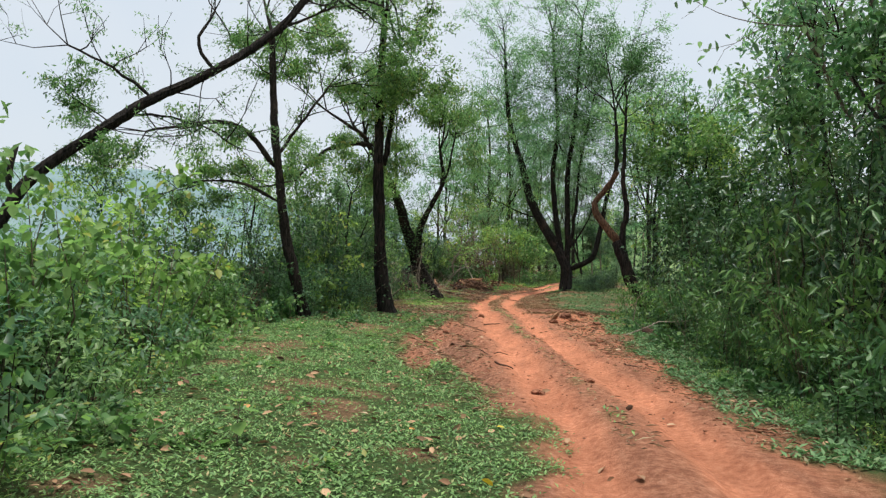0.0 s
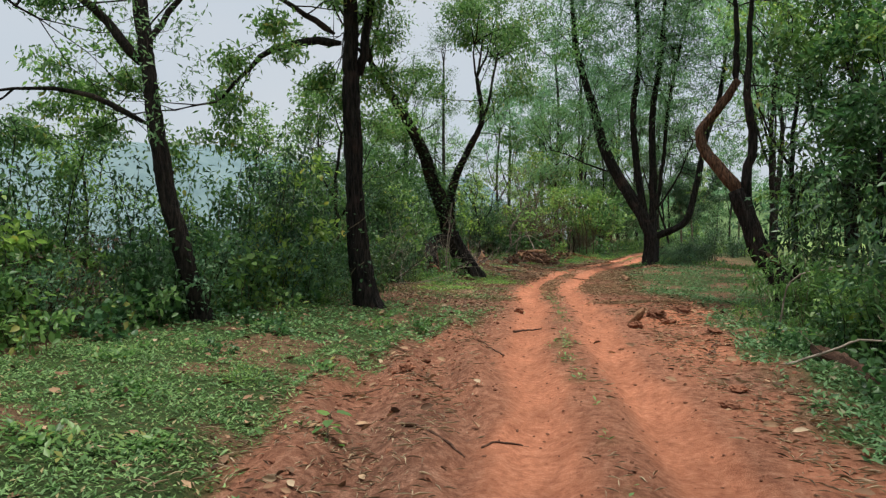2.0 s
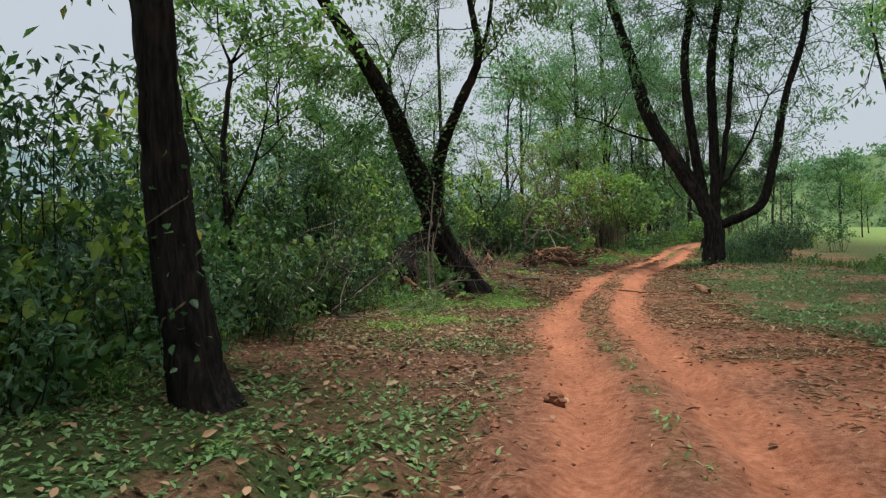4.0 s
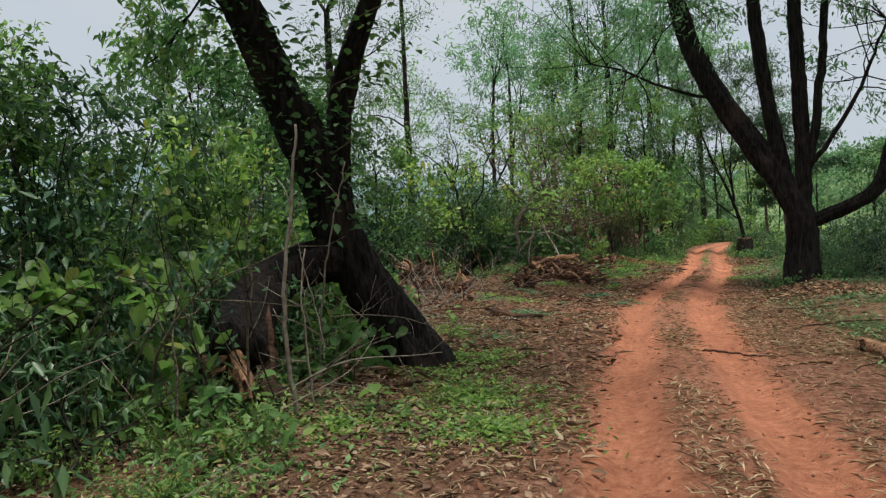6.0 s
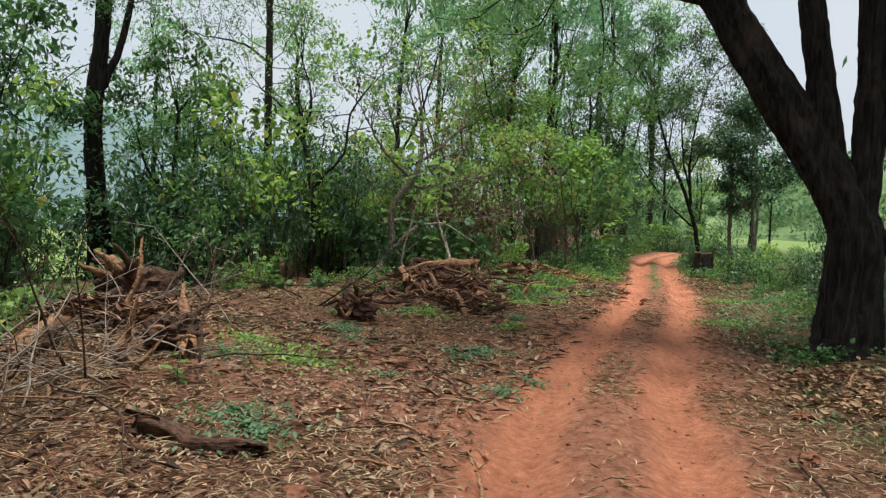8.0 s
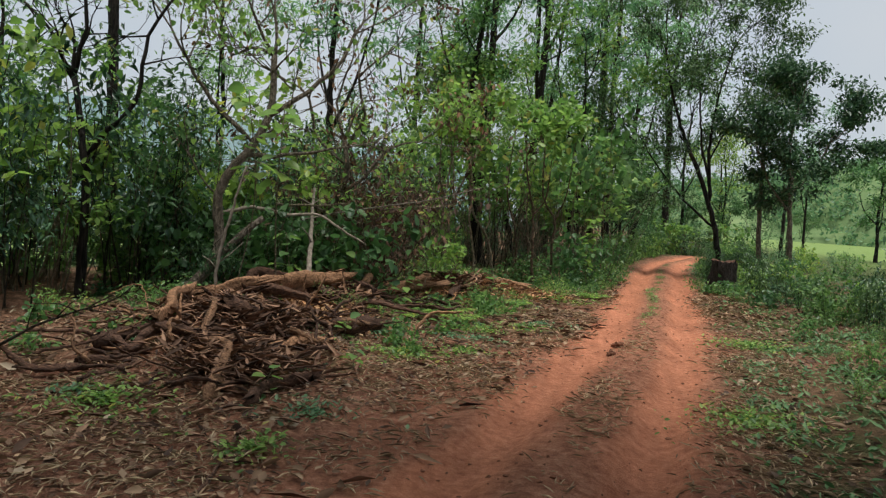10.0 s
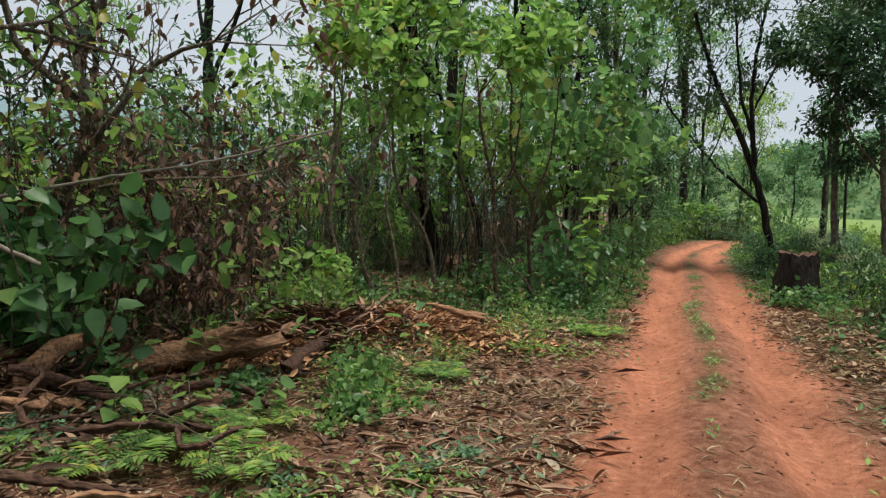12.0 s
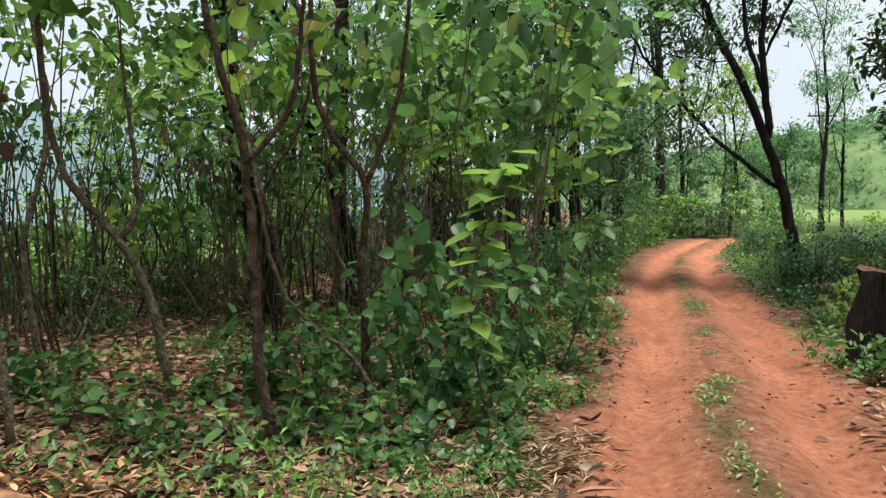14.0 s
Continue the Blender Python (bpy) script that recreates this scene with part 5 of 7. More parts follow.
near_turf = keep(sample(rng_g, 105000, 4, 20, edge(SY, SX, -1.0), edge(LY, LX, 0.9)), turf_chance)
far_turf = keep(sample(rng_g, 30000, 20, 38, edge(SY, SX, -1.0), edge(LY, LX, 0.9)), turf_chance)
cover("turf", "low clover-like green turf beside the track", "grass", near_turf, rng_g, GRASS, 0.052, 0.36, BLADE, 0.55, 0.03)
cover("turf", "low clover-like green turf under the trees", "grass", far_turf, rng_g, GRASS, 0.075, 0.5, BLADE, 0.5, 0.03)
verge = keep(sample(rng_g, 60000, 8, 60, edge(RY, RX, -0.5), edge(QY, QX, 1.5)), turf_chance)
cover("turf", "sparse green turf on the verge", "grass", verge, rng_g, GRASS, 0.095, 0.35, BLADE, 0.6, 0.03)
verge_far = keep(sample(rng_g, 12000, 60, 90, edge(RY, RX, -0.5), edge(QY, QX, 1.5)), turf_chance)
cover("turf", "sparse green turf on the far verge", "grass", verge_far, rng_g, GRASS, 0.1, 0.45, BLADE, 0.6, 0.03)
middle = keep(sample(rng_g, 16000, 50, 80, edge(KY, KX, -0.4), edge(KY, KX, 0.35)), lambda x, y: turf_chance(x, y) * (0.25 + 0.75 * step01(wave(x, y, 3.6, 58), -0.2, 0.35)))
cover("turf", "strip of green turf between the wheel ruts", "grass", middle, rng_g, GRASS, 0.055, 0.36, BLADE, 0.7, 0.03)
middle_near = keep(sample(rng_g, 6000, 8, 32, edge(KY, KX, -0.45), edge(KY, KX, 0.4)), turf_chance)
cover("turf", "patchy turf between the wheel ruts", "grass", middle_near, rng_g, GRASS, 0.06, 0.45, BLADE, 0.7, 0.03)


def blob_spots(n, spots):
    """Random points in soft round patches (x, y, radius)."""
    out = []
    for x, y, r in spots:
        k = int(n * r * r)
        a, q = rng_g.uniform(0, 6.28, k), np.abs(rng_g.normal(0, 0.5, k)) * r
        out.append(np.stack([x + q * np.cos(a), y + q * np.sin(a)]))
    o = np.concatenate(out, 1)
    return o[0], o[1]


weeds = blob_spots(900, [(5.4, 46.3, 0.9), (4.6, 46.8, 0.6), (7.6, 54.7, 0.8), (8.3, 55.4, 0.5), (7.9, 59.9, 0.9), (7.3, 60.5, 0.8), (6.4, 57.0, 0.7), (6.0, 51.0, 0.7), (7.6, 50.6, 0.5), (5.9, 38.6, 1.1), (6.4, 36.5, 1.0), (7.1, 35.0, 0.8), (5.6, 35.0, 0.9), (8.2, 57.4, 0.6), (9.2, 62.4, 0.9), (9.7, 64.0, 0.7), (8.6, 63.6, 0.8), (8.0, 61.8, 0.6), (12.6, 58.5, 0.8), (11.6, 53.2, 0.8), (5.6, 31.0, 0.9), (6.2, 32.3, 0.9), (5.3, 33.0, 0.8), (6.7, 36.2, 1.0), (6.9, 35.2, 0.9), (6.0, 37.6, 0.8), (6.3, 38.8, 0.7), (5.2, 41.0, 0.8), (8.9, 58.0, 0.5)])
cover("weed_patch", "small bright green weeds growing through the leaf litter", "weeds", weeds, rng_g, LEAF_FRESH, 0.06, 0.55, OVAL, 0.6, 0.06)


ground_weeds = blob_spots(520, [(float(rng_g.uniform(0.0, 1.0) * 4.2 + 4.2 + (0.8 if y_ > 56 else 0.0)), float(y_), float(rng_g.uniform(0.25, 0.75))) for y_ in rng_g.uniform(39.5, 64.0, 46)])
cover("weed_patch", "low soft green weeds scattered over the cleared ground", "weeds", ground_weeds, rng_g, LEAF_GREY, 0.06, 0.5, OVAL, 0.6, 0.06)


thicket_weeds = keep(sample(rng_g, 9000, 62.2, 71.0, lambda y: 3.0 + 0 * y, edge(LY, LX, -0.5)), lambda x, y: 0.12 + 0.88 * step01(wave(x, y, 1.5, 57), 0.0, 0.4))
cover("weed_patch", "dark green weeds on the thicket floor", "weeds", thicket_weeds, rng_g, LEAF_MID, 0.075, 0.5, OVAL, 0.8, 0.12, 0.6)
verge_litter = blob_spots(1100, [(13.3, 64.5, 1.0), (13.5, 66.6, 1.0), (13.2, 62.6, 0.8), (13.7, 68.2, 0.8), (11.8, 46.4, 1.0), (11.7, 48.0, 0.9), (12.3, 47.2, 1.1), (12.7, 45.6, 1.0), (11.9, 50.4, 0.7)])
cover("leaf_litter", "brown leaf litter and bark scraps on the verge", "leaf litter", verge_litter, rng_g, LITTER, 0.1, 0.45, OVAL, 0.35, 0.05, 0.6)


lawn_weeds = blob_spots(420, [(float(rng_g.uniform(4.6, 9.5)), float(rng_g.uniform(6, 27)), float(rng_g.uniform(0.3, 0.7))) for _ in range(40)])
lawn_weeds = keep(lawn_weeds, turf_chance)
cover("weed_patch", "low broad-leaved weeds standing in the turf", "weeds", lawn_weeds, rng_g, LEAF_FRESH, 0.08, 0.5, BLADE, 0.7, 0.08)


def litter_chance(x, y):
    d = np.abs(x - centre(y))
    return (0.15 + 0.85 * step01(y, 24, 31)) * step01(d, 0.9, 2.0) * (0.25 + 0.75 * step01(wave(x, y, 2.4, 52), -0.4, 0.3))


debris = keep(sample(rng_g, 70000, 26, 66, edge(SY, SX, -1.0), edge(KY, KX, -0.7)), litter_chance)
cover("leaf_debris", "fine crumbled leaf debris covering the soil", "leaf litter", debris, rng_g, DEBRIS, 0.055, 0.4, BLADE, 0.25, 0.025)
litter = keep(sample(rng_g, 40000, 24, 66, edge(SY, SX, -1.5), edge(KY, KX, -0.6)), litter_chance)
cover("leaf_litter", "thick brown fallen leaves on red soil", "leaf litter", litter, rng_g, LITTER, 0.085, 0.5, BLADE, 0.3, 0.035)
thick_floor = sample(rng_g, 38000, 63, 79, lambda y: -2.0 + 0 * y, edge(LY, LX, -0.3))
cover("leaf_litter", "brown leaf litter on the thicket floor", "leaf litter", thick_floor, rng_g, LITTER, 0.115, 0.5, BLADE, 0.2, 0.04)
right_litter = keep(sample(rng_g, 16000, 29, 90, edge(RY, RX, -0.6), edge(QY, QX, 0.8)), lambda x, y: litter_chance(x, y) * (0.2 + 0.8 * step01(y, 42, 45)))
cover("leaf_litter", "fallen leaves along the verge", "leaf litter", right_litter, rng_g, LITTER, 0.1, 0.5, OVAL, 0.14, 0.03)
lawn_leaves = sample(rng_g, 2600, 4, 33, edge(SY, SX, -1.0), edge(RY, RX, 0.3))
lawn_leaves = keep(lawn_leaves, lambda x, y: step01(np.abs(x - centre(y)), 0.9, 2.2) * 0.8 + 0.04)
cover("fallen_leaves", "scattered brown fallen leaves on the turf", "leaf litter", lawn_leaves, rng_g, LITTER, 0.12, 0.5, OVAL, 0.3, 0.04, 0.6)


def straw_chance(x, y):
    d = np.abs(x - centre(y))
    return np.where(y > 34, step01(d, 0.7, 1.5), 1.0 * step01(d, 1.1, 1.7) + 0.3 * step01(0.3 - d, 0, 0.2)) * zones(x, y)[0] ** 0.0 * (0.2 + 0.8 * step01(wave(x, y, 2.9, 53), -0.3, 0.4))


straw = keep(sample(rng_g, 60000, 8, 66, edge(LY, LX, -0.6), edge(RY, RX, 0.3)), straw_chance)
cover("straw", "pale straw, bark shreds and twig bits on the soil", "straw", straw, rng_g, STRAW, 0.13, 0.07, BLADE, 0.1, 0.03)

fine_straw = keep(sample(rng_g, 130000, 29, 66, edge(SY, SX, 0.2), edge(RY, RX, 0.6)), lambda x, y: (step01(np.abs(x - centre(y)), 0.75, 1.3) + 1.0 * step01(0.36 - np.abs(x - centre(y)), 0, 0.2) * (1 - step01(y, 56, 60))) * (0.12 + 0.88 * step01(wave(x, y, 1.6, 54), -0.25, 0.3)))
cover("straw", "pale shredded straw strewn over the cleared ground", "straw", fine_straw, rng_g, STRAW, 0.11, 0.1, BLADE, 0.3, 0.03)
mound = blob_spots(1300, [(7.0, 61.7, 1.3), (8.3, 62.4, 1.1), (6.4, 60.3, 1.0), (7.6, 63.4, 0.9), (5.8, 55.4, 1.2)])
mound_bits = blob_spots(800, [(7.0, 61.7, 1.4), (8.3, 62.4, 1.2), (6.4, 60.3, 1.1), (7.6, 63.4, 1.0)])
cover("bark_shards", "dark bark scraps and rootlets in the leaf heap", "bark", mound_bits, rng_g, SHARD, 0.16, 0.12, BLADE, 0.5, 0.12, 0.8)
cover("leaf_mound", "heap of large brown fallen leaves and bark scraps", "leaf litter", mound, rng_g, LITTER, 0.1, 0.45, OVAL, 0.45, 0.13, 0.8)
heap_bits = blob_spots(2600, [(5.6, 54.0, 1.0), (5.4, 56.6, 1.0), (6.4, 52.6, 0.8), (5.2, 58.2, 0.8), (6.8, 61.4, 0.9), (2.9, 46.6, 0.9)])
cover("bark_shards", "torn bark shards and wood splinters on the root heap", "bark", heap_bits, rng_g, SHARD, 0.24, 0.16, BLADE, 0.45, 0.2)

ICO = [(0, 0, 1), (0.894, 0, 0.447), (0.276, 0.851, 0.447), (-0.724, 0.526, 0.447), (-0.724, -0.526, 0.447), (0.276, -0.851, 0.447), (0.724, 0.526, -0.447), (-0.276, 0.851, -0.447), (-0.894, 0, -0.447), (-0.276, -0.851, -0.447), (0.724, -0.526, -0.447), (0, 0, -1)]
ICO_F = [(0, 1, 2), (0, 2, 3), (0, 3, 4), (0, 4, 5), (0, 5, 1), (1, 6, 2), (2, 7, 3), (3, 8, 4), (4, 9, 5), (5, 10, 1), (2, 6, 7), (3, 7, 8), (4, 8, 9), (5, 9, 10), (1, 10, 6), (6, 11, 7), (7, 11, 8), (8, 11, 9), (9, 11, 10), (10, 11, 6)]


def crumbs(name, label, spots, sizes, rng, mat_):
    x, y = spots
    n = len(x)
    t = np.array(ICO)[None] * rng.uniform(0.45, 1.45, (n, 12, 1)) * np.stack([rng.uniform(0.7, 1.4, n), rng.uniform(0.7, 1.4, n), rng.uniform(0.4, 0.8, n)], -1)[:, None]
    v = t * sizes[:, None, None] + np.stack([x, y, height(x, y) + sizes * 0.2], -1)[:, None]
    f_ = (np.arange(n)[:, None, None] * 12 + np.array(ICO_F)[None]).reshape(-1, 3)
    return tagged(part(name, mesh_from(name, v.reshape(-1, 3), f_), mat_), label, "earth clods", kind="stuff")


side_spots = keep(sample(rng_g, 3400, 9, 36, edge(LY, LX, -0.2), edge(RY, RX, 0.4)), lambda x, y: step01(np.abs(x - centre(y)), 1.0, 1.7))
crumbs("earth_crumbs", "crumbled red earth clods beside the ruts", side_spots, rng_g.uniform(0.008, 0.036, len(side_spots[0])) * rng_g.uniform(0.6, 1.3, len(side_spots[0])), rng_g, CLOD)
lane_spots = sample(rng_g, 2600, 9, 70, edge(KY, KX, -1.4), edge(KY, KX, 1.5))
crumbs("earth_crumbs", "small red earth crumbs on the track", lane_spots, rng_g.uniform(0.005, 0.022, 2600), rng_g, CLOD)


big_leaves = keep(sample(rng_g, 5200, 34, 70, edge(SY, SX, -1.0), edge(KY, KX, -0.9)), lambda x, y: 0.15 + 0.85 * step01(wave(x, y, 1.9, 71), -0.2, 0.4))
cover("fallen_leaves", "large pale curled dead leaves on the cleared ground", "leaf litter", big_leaves, rng_g, LITTER, 0.125, 0.42, OVAL, 0.4, 0.04, 0.6)
bark_bits = keep(sample(rng_g, 7000, 36, 66, edge(SY, SX, -0.4), edge(KY, KX, -0.9)), lambda x, y: 0.1 + 0.9 * step01(wave(x, y, 1.4, 72), -0.1, 0.35))
cover("bark_shards", "dark torn bark strips scattered over the soil", "bark", bark_bits, rng_g, SHARD, 0.26, 0.14, BLADE, 0.18, 0.03, 0.5)


# ---- clods, logs, sticks ----
def clod(name, label, x, y, r, seed, mat_=None, squash=0.55, sink=0.25):
    """A lump: an icosahedron subdivided twice and roughened."""
    rng = np.random.default_rng(seed)
    bm = bmesh.new()
    bmesh.ops.create_icosphere(bm, subdivisions=3, radius=1.0)
    off = Vector(rng.uniform(-50, 50, 3).tolist())
    for v in bm.verts:
        k = 1 + 0.5 * noise.noise(v.co * 1.5 + off) + 0.4 * noise.noise(v.co * 3.6 + off) + 0.22 * noise.noise(v.co * 8.0 + off)
        v.co = Vector((v.co.x * k * r, v.co.y * k * r * 0.85, v.co.z * k * r * squash))
    me = bpy.data.meshes.new(name)
    bm.to_mesh(me)
    bm.free()
    ob = part(name, me, mat_ or CLOD)
    ob.matrix_basis = pose(x, y, hz(x, y) + r * squash * (1 - 2 * sink), 0, 0, float(rng.uniform(0, 360)))
    return tagged(ob, label, "clod")


for k, (x, y, r) in enumerate([(12.0, 25.2, 0.2), (12.5, 25.7, 0.16), (12.2, 24.8, 0.13), (11.6, 24.2, 0.14), (12.7, 19.0, 0.1), (12.5, 18.2, 0.09), (9.0, 26.6, 0.12), (12.9, 23.4, 0.12), (7.0, 42.5, 0.11), (10.4, 57.0, 0.1), (10.3, 56.3, 0.08), (6.0, 52.8, 0.2), (5.6, 53.4, 0.18), (11.3, 11.9, 0.1), (12.1, 12.6, 0.09), (10.6, 44.5, 0.1), (11.0, 46.0, 0.1), (8.6, 20.2, 0.1), (8.9, 18.4, 0.09)]):
    clod("earth_clod", "rough lump of red earth on the verge", x, y, r, 300 + k)


def log(name, label, p, q, r0, r1, mat_, seed, bend=0.06, lift=0.0, kind="log", broken=0.5, flat=0.75):
    """A lying piece of wood: bent, uneven, with splintered ends."""
    rng = np.random.default_rng(seed)
    p, q = np.array([p[0], p[1], hz(*p[:2]) + (p[2] if len(p) > 2 else r0 * 0.75)]), np.array([q[0], q[1], hz(*q[:2]) + (q[2] if len(q) > 2 else r1 * 0.75)])
    ln = np.linalg.norm(q - p)
    mids = [p + (q - p) * s + rng.normal(0, bend, 3) * ln * np.array([1, 1, 0.5]) for s in (0.33, 0.66)]
    for m in mids:
        m[2] = max(m[2], hz(m[0], m[1]) + min(r0, r1) * 0.6)
    line = smooth_line([p, *mids, q], max(0.05, ln / 22), 0.006, rng) - p
    sides = 14 if r0 > 0.03 else 6
    me = tube_mesh(name, [(line, r0, r1, sides)], 0.15 if r0 > 0.03 else 0.05, seed, 0.65 if r0 > 0.03 else 0.0, flat)
    tang = unit(line[-1] - line[0])
    n = len(line)
    if broken:
        for v in me.vertices:
            if v.index < sides or v.index >= (n - 1) * sides:
                v.co += Vector((tang * rng.uniform(-1, 1) * r0 * broken * 4).tolist()) if r0 > 0.03 else Vector((0, 0, 0))
    ob = part(name, me, mat_)
    ob.matrix_basis = Matrix.Translation(p)
    return tagged(ob, label, kind)


log("log", "pale brown fallen log lying in the grass", (14.13, 21.67), (14.5, 18.9), 0.11, 0.085, WOOD_OLD, 1, 0.02)
log("log", "short torn chunk of pale wood on red soil", (11.5, 24.45, 0.02), (11.72, 24.2, 0.3), 0.09, 0.07, WOOD_RAW, 2, 0.02)
log("log", "pale short log beside the track", (11.18, 39.42), (11.4, 38.3), 0.1, 0.08, WOOD_RAW, 3, 0.03)
log("log", "pale sawn log among the roots", (3.62, 43.52), (3.1, 45.0), 0.09, 0.07, WOOD_RAW, 4, 0.02)
log("log", "pale sawn log end in the undergrowth", (3.5, 43.96, 0.12), (3.0, 45.3, 0.25), 0.12, 0.1, WOOD_RAW, 5, 0.02)
log("log", "split upright slab of brown wood", (4.55, 45.3, 0.05), (4.1, 46.0, 0.5), 0.11, 0.07, WOOD_RAW, 6, 0.05)
log("log", "peeled curving dark bark slab on the litter", (5.37, 43.22), (6.29, 43.25), 0.11, 0.06, WOOD_OLD, 7, 0.12)
log("log", "dark half-buried bark slab", (4.89, 52.4), (5.5, 54.4), 0.12, 0.08, WOOD_OLD, 8, 0.08)
log("log", "split orange-brown log lying in weeds", (6.82, 59.66, 0.34), (5.85, 59.16, 0.12), 0.17, 0.1, WOOD_RAW, 9, 0.03)
log("log", "thick split brown log on top of the root heap", (5.3, 55.8, 0.3), (6.0, 56.65, 0.5), 0.15, 0.1, WOOD_RAW, 16, 0.03)
log("log", "brown log half sunk in the bark litter", (6.62, 54.6, 0.13), (6.92, 55.7, 0.15), 0.11, 0.09, WOOD_OLD, 17, 0.04)
log("log", "pale orange log lying before the root heap", (5.95, 54.05, 0.1), (6.66, 54.6, 0.1), 0.1, 0.08, WOOD_RAW, 18, 0.03)
log("log", "torn brown log leaning on the litter heap", (7.21, 59.62), (7.07, 61.53), 0.1, 0.08, WOOD_OLD, 10, 0.04)
log("log", "short pale log on the leaf litter", (7.56, 63.56, 0.17), (8.4, 63.5, 0.15), 0.075, 0.06, WOOD_RAW, 11, 0.02)
log("log", "torn log end among the leaves", (6.68, 60.5), (6.64, 61.7), 0.11, 0.09, WOOD_RAW, 12, 0.03)
log("log", "pale torn wood of the broken trunk", (4.46, 35.15, 0.45), (4.95, 34.5, 0.4), 0.14, 0.06, WOOD_RAW, 13, 0.03, broken=0.9)
log("torn_wood", "reddish-brown split slab standing under the broken trunk", (4.74, 35.42, 0.0), (4.5, 35.72, 0.8), 0.15, 0.11, WOOD_OLD, 15, 0.05, kind="wood piece", flat=0.6)
log("log", "mossy torn log under the leaning trunk", (3.5, 34.6, 0.0), (4.3, 35.3, 0.5), 0.14, 0.1, WOOD_RAW, 14, 0.04)

for k, (p, q, r) in enumerate([
        ((9.52, 16.35), (10.19, 15.93), 0.024), ((10.27, 16.23), (10.62, 16.64), 0.013), ((10.44, 14.26), (10.8, 14.04), 0.024), ((9.65, 14.27), (9.72, 12.9), 0.016), ((9.41, 23.22), (9.88, 23.68), 0.022),
        ((9.17, 39.4), (10.22, 39.21), 0.02), ((10.9, 36.6), (11.5, 38.0), 0.018), ((10.45, 44.5), (10.5, 42.6), 0.018), ((5.8, 40.38), (6.13, 41.9), 0.035), ((5.53, 42.93), (6.29, 43.15), 0.03),
        ((5.08, 42.3), (5.03, 43.6), 0.025), ((8.52, 59.04), (8.94, 59.25), 0.018), ((8.64, 56.39), (9.08, 55.43), 0.022), ((7.6, 57.2), (8.4, 56.6), 0.015), ((6.9, 46.9), (7.6, 45.5), 0.018), ((7.3, 51.0), (7.7, 49.4), 0.02), ((11.0, 44.4), (12.2, 43.2), 0.02), ((10.9, 42.0), (12.0, 41.3), 0.018), ((7.4, 44.6), (6.6, 44.0), 0.014), ((9.7, 20.6), (9.0, 21.6), 0.014), ((9.3, 18.6), (8.5, 17.6), 0.013), ((12.9, 14.9), (13.5, 14.2), 0.014), ((12.6, 21.5), (12.9, 22.6), 0.016)]):
    log("stick", "dry brown stick lying on the ground", p, q, r, r * 0.5, WOOD_OLD, 400 + k, 0.025, kind="stick", broken=0)

# heap of torn roots beside the track
rng_r = np.random.default_rng(500)
for k, (p, q, r, m) in enumerate([
        ((4.93, 57.2, 0.15), (4.6, 59.2, 0.45), 0.085, WOOD_RAW), ((5.74, 57.2, 0.1), (5.65, 59.2, 0.4), 0.08, WOOD_RAW), ((6.13, 54.67, 0.1), (6.9, 55.8, 0.12), 0.06, WOOD_RAW), ((4.9, 52.6, 0.1), (5.9, 52.7, 0.2), 0.075, WOOD_OLD),
        ((6.6, 51.64, 0.05), (5.5, 53.6, 0.3), 0.07, WOOD_RAW), ((7.0, 51.7, 0.04), (7.3, 52.5, 0.1), 0.08, WOOD_OLD), ((5.48, 54.9, 0.1), (5.17, 56.1, 0.3), 0.065, WOOD_RAW), ((5.0, 55.2, 0.3), (6.0, 55.5, 0.25), 0.08, WOOD_OLD), ((5.6, 53.6, 0.3), (6.5, 54.2, 0.1), 0.09, WOOD_OLD), ((4.6, 54.2, 0.2), (5.5, 54.9, 0.4), 0.06, WOOD_OLD), ((5.3, 56.4, 0.4), (6.2, 56.3, 0.2), 0.08, WOOD_OLD), ((4.4, 56.4, 0.2), (5.2, 57.3, 0.3), 0.09, WOOD_OLD), ((6.3, 53.0, 0.1), (6.9, 53.9, 0.1), 0.07, WOOD_RAW), ((5.1, 53.0, 0.2), (4.7, 54.4, 0.35), 0.09, WOOD_RAW)]):
    log("root_piece", "torn twisted tree root in the root heap", p, q, r, r * 0.6, m, 520 + k, 0.12, kind="root")
for k in range(150):
    x, y = rng_r.uniform(4.5, 6.9), rng_r.uniform(51.6, 58.8)
    a, ln, thick = rng_r.uniform(0, 6.28), rng_r.uniform(0.35, 1.3), rng_r.uniform(0.01, 0.045)
    log("root_piece", "thin broken root sticking out of the heap", (x, y, 0.05), (x + ln * math.cos(a), y + ln * math.sin(a), rng_r.uniform(0.05, 0.42)), thick, thick * 0.45, WOOD_RAW if k % 4 == 0 else WOOD_OLD, 1560 + k, 0.14, kind="root", flat=0.6)


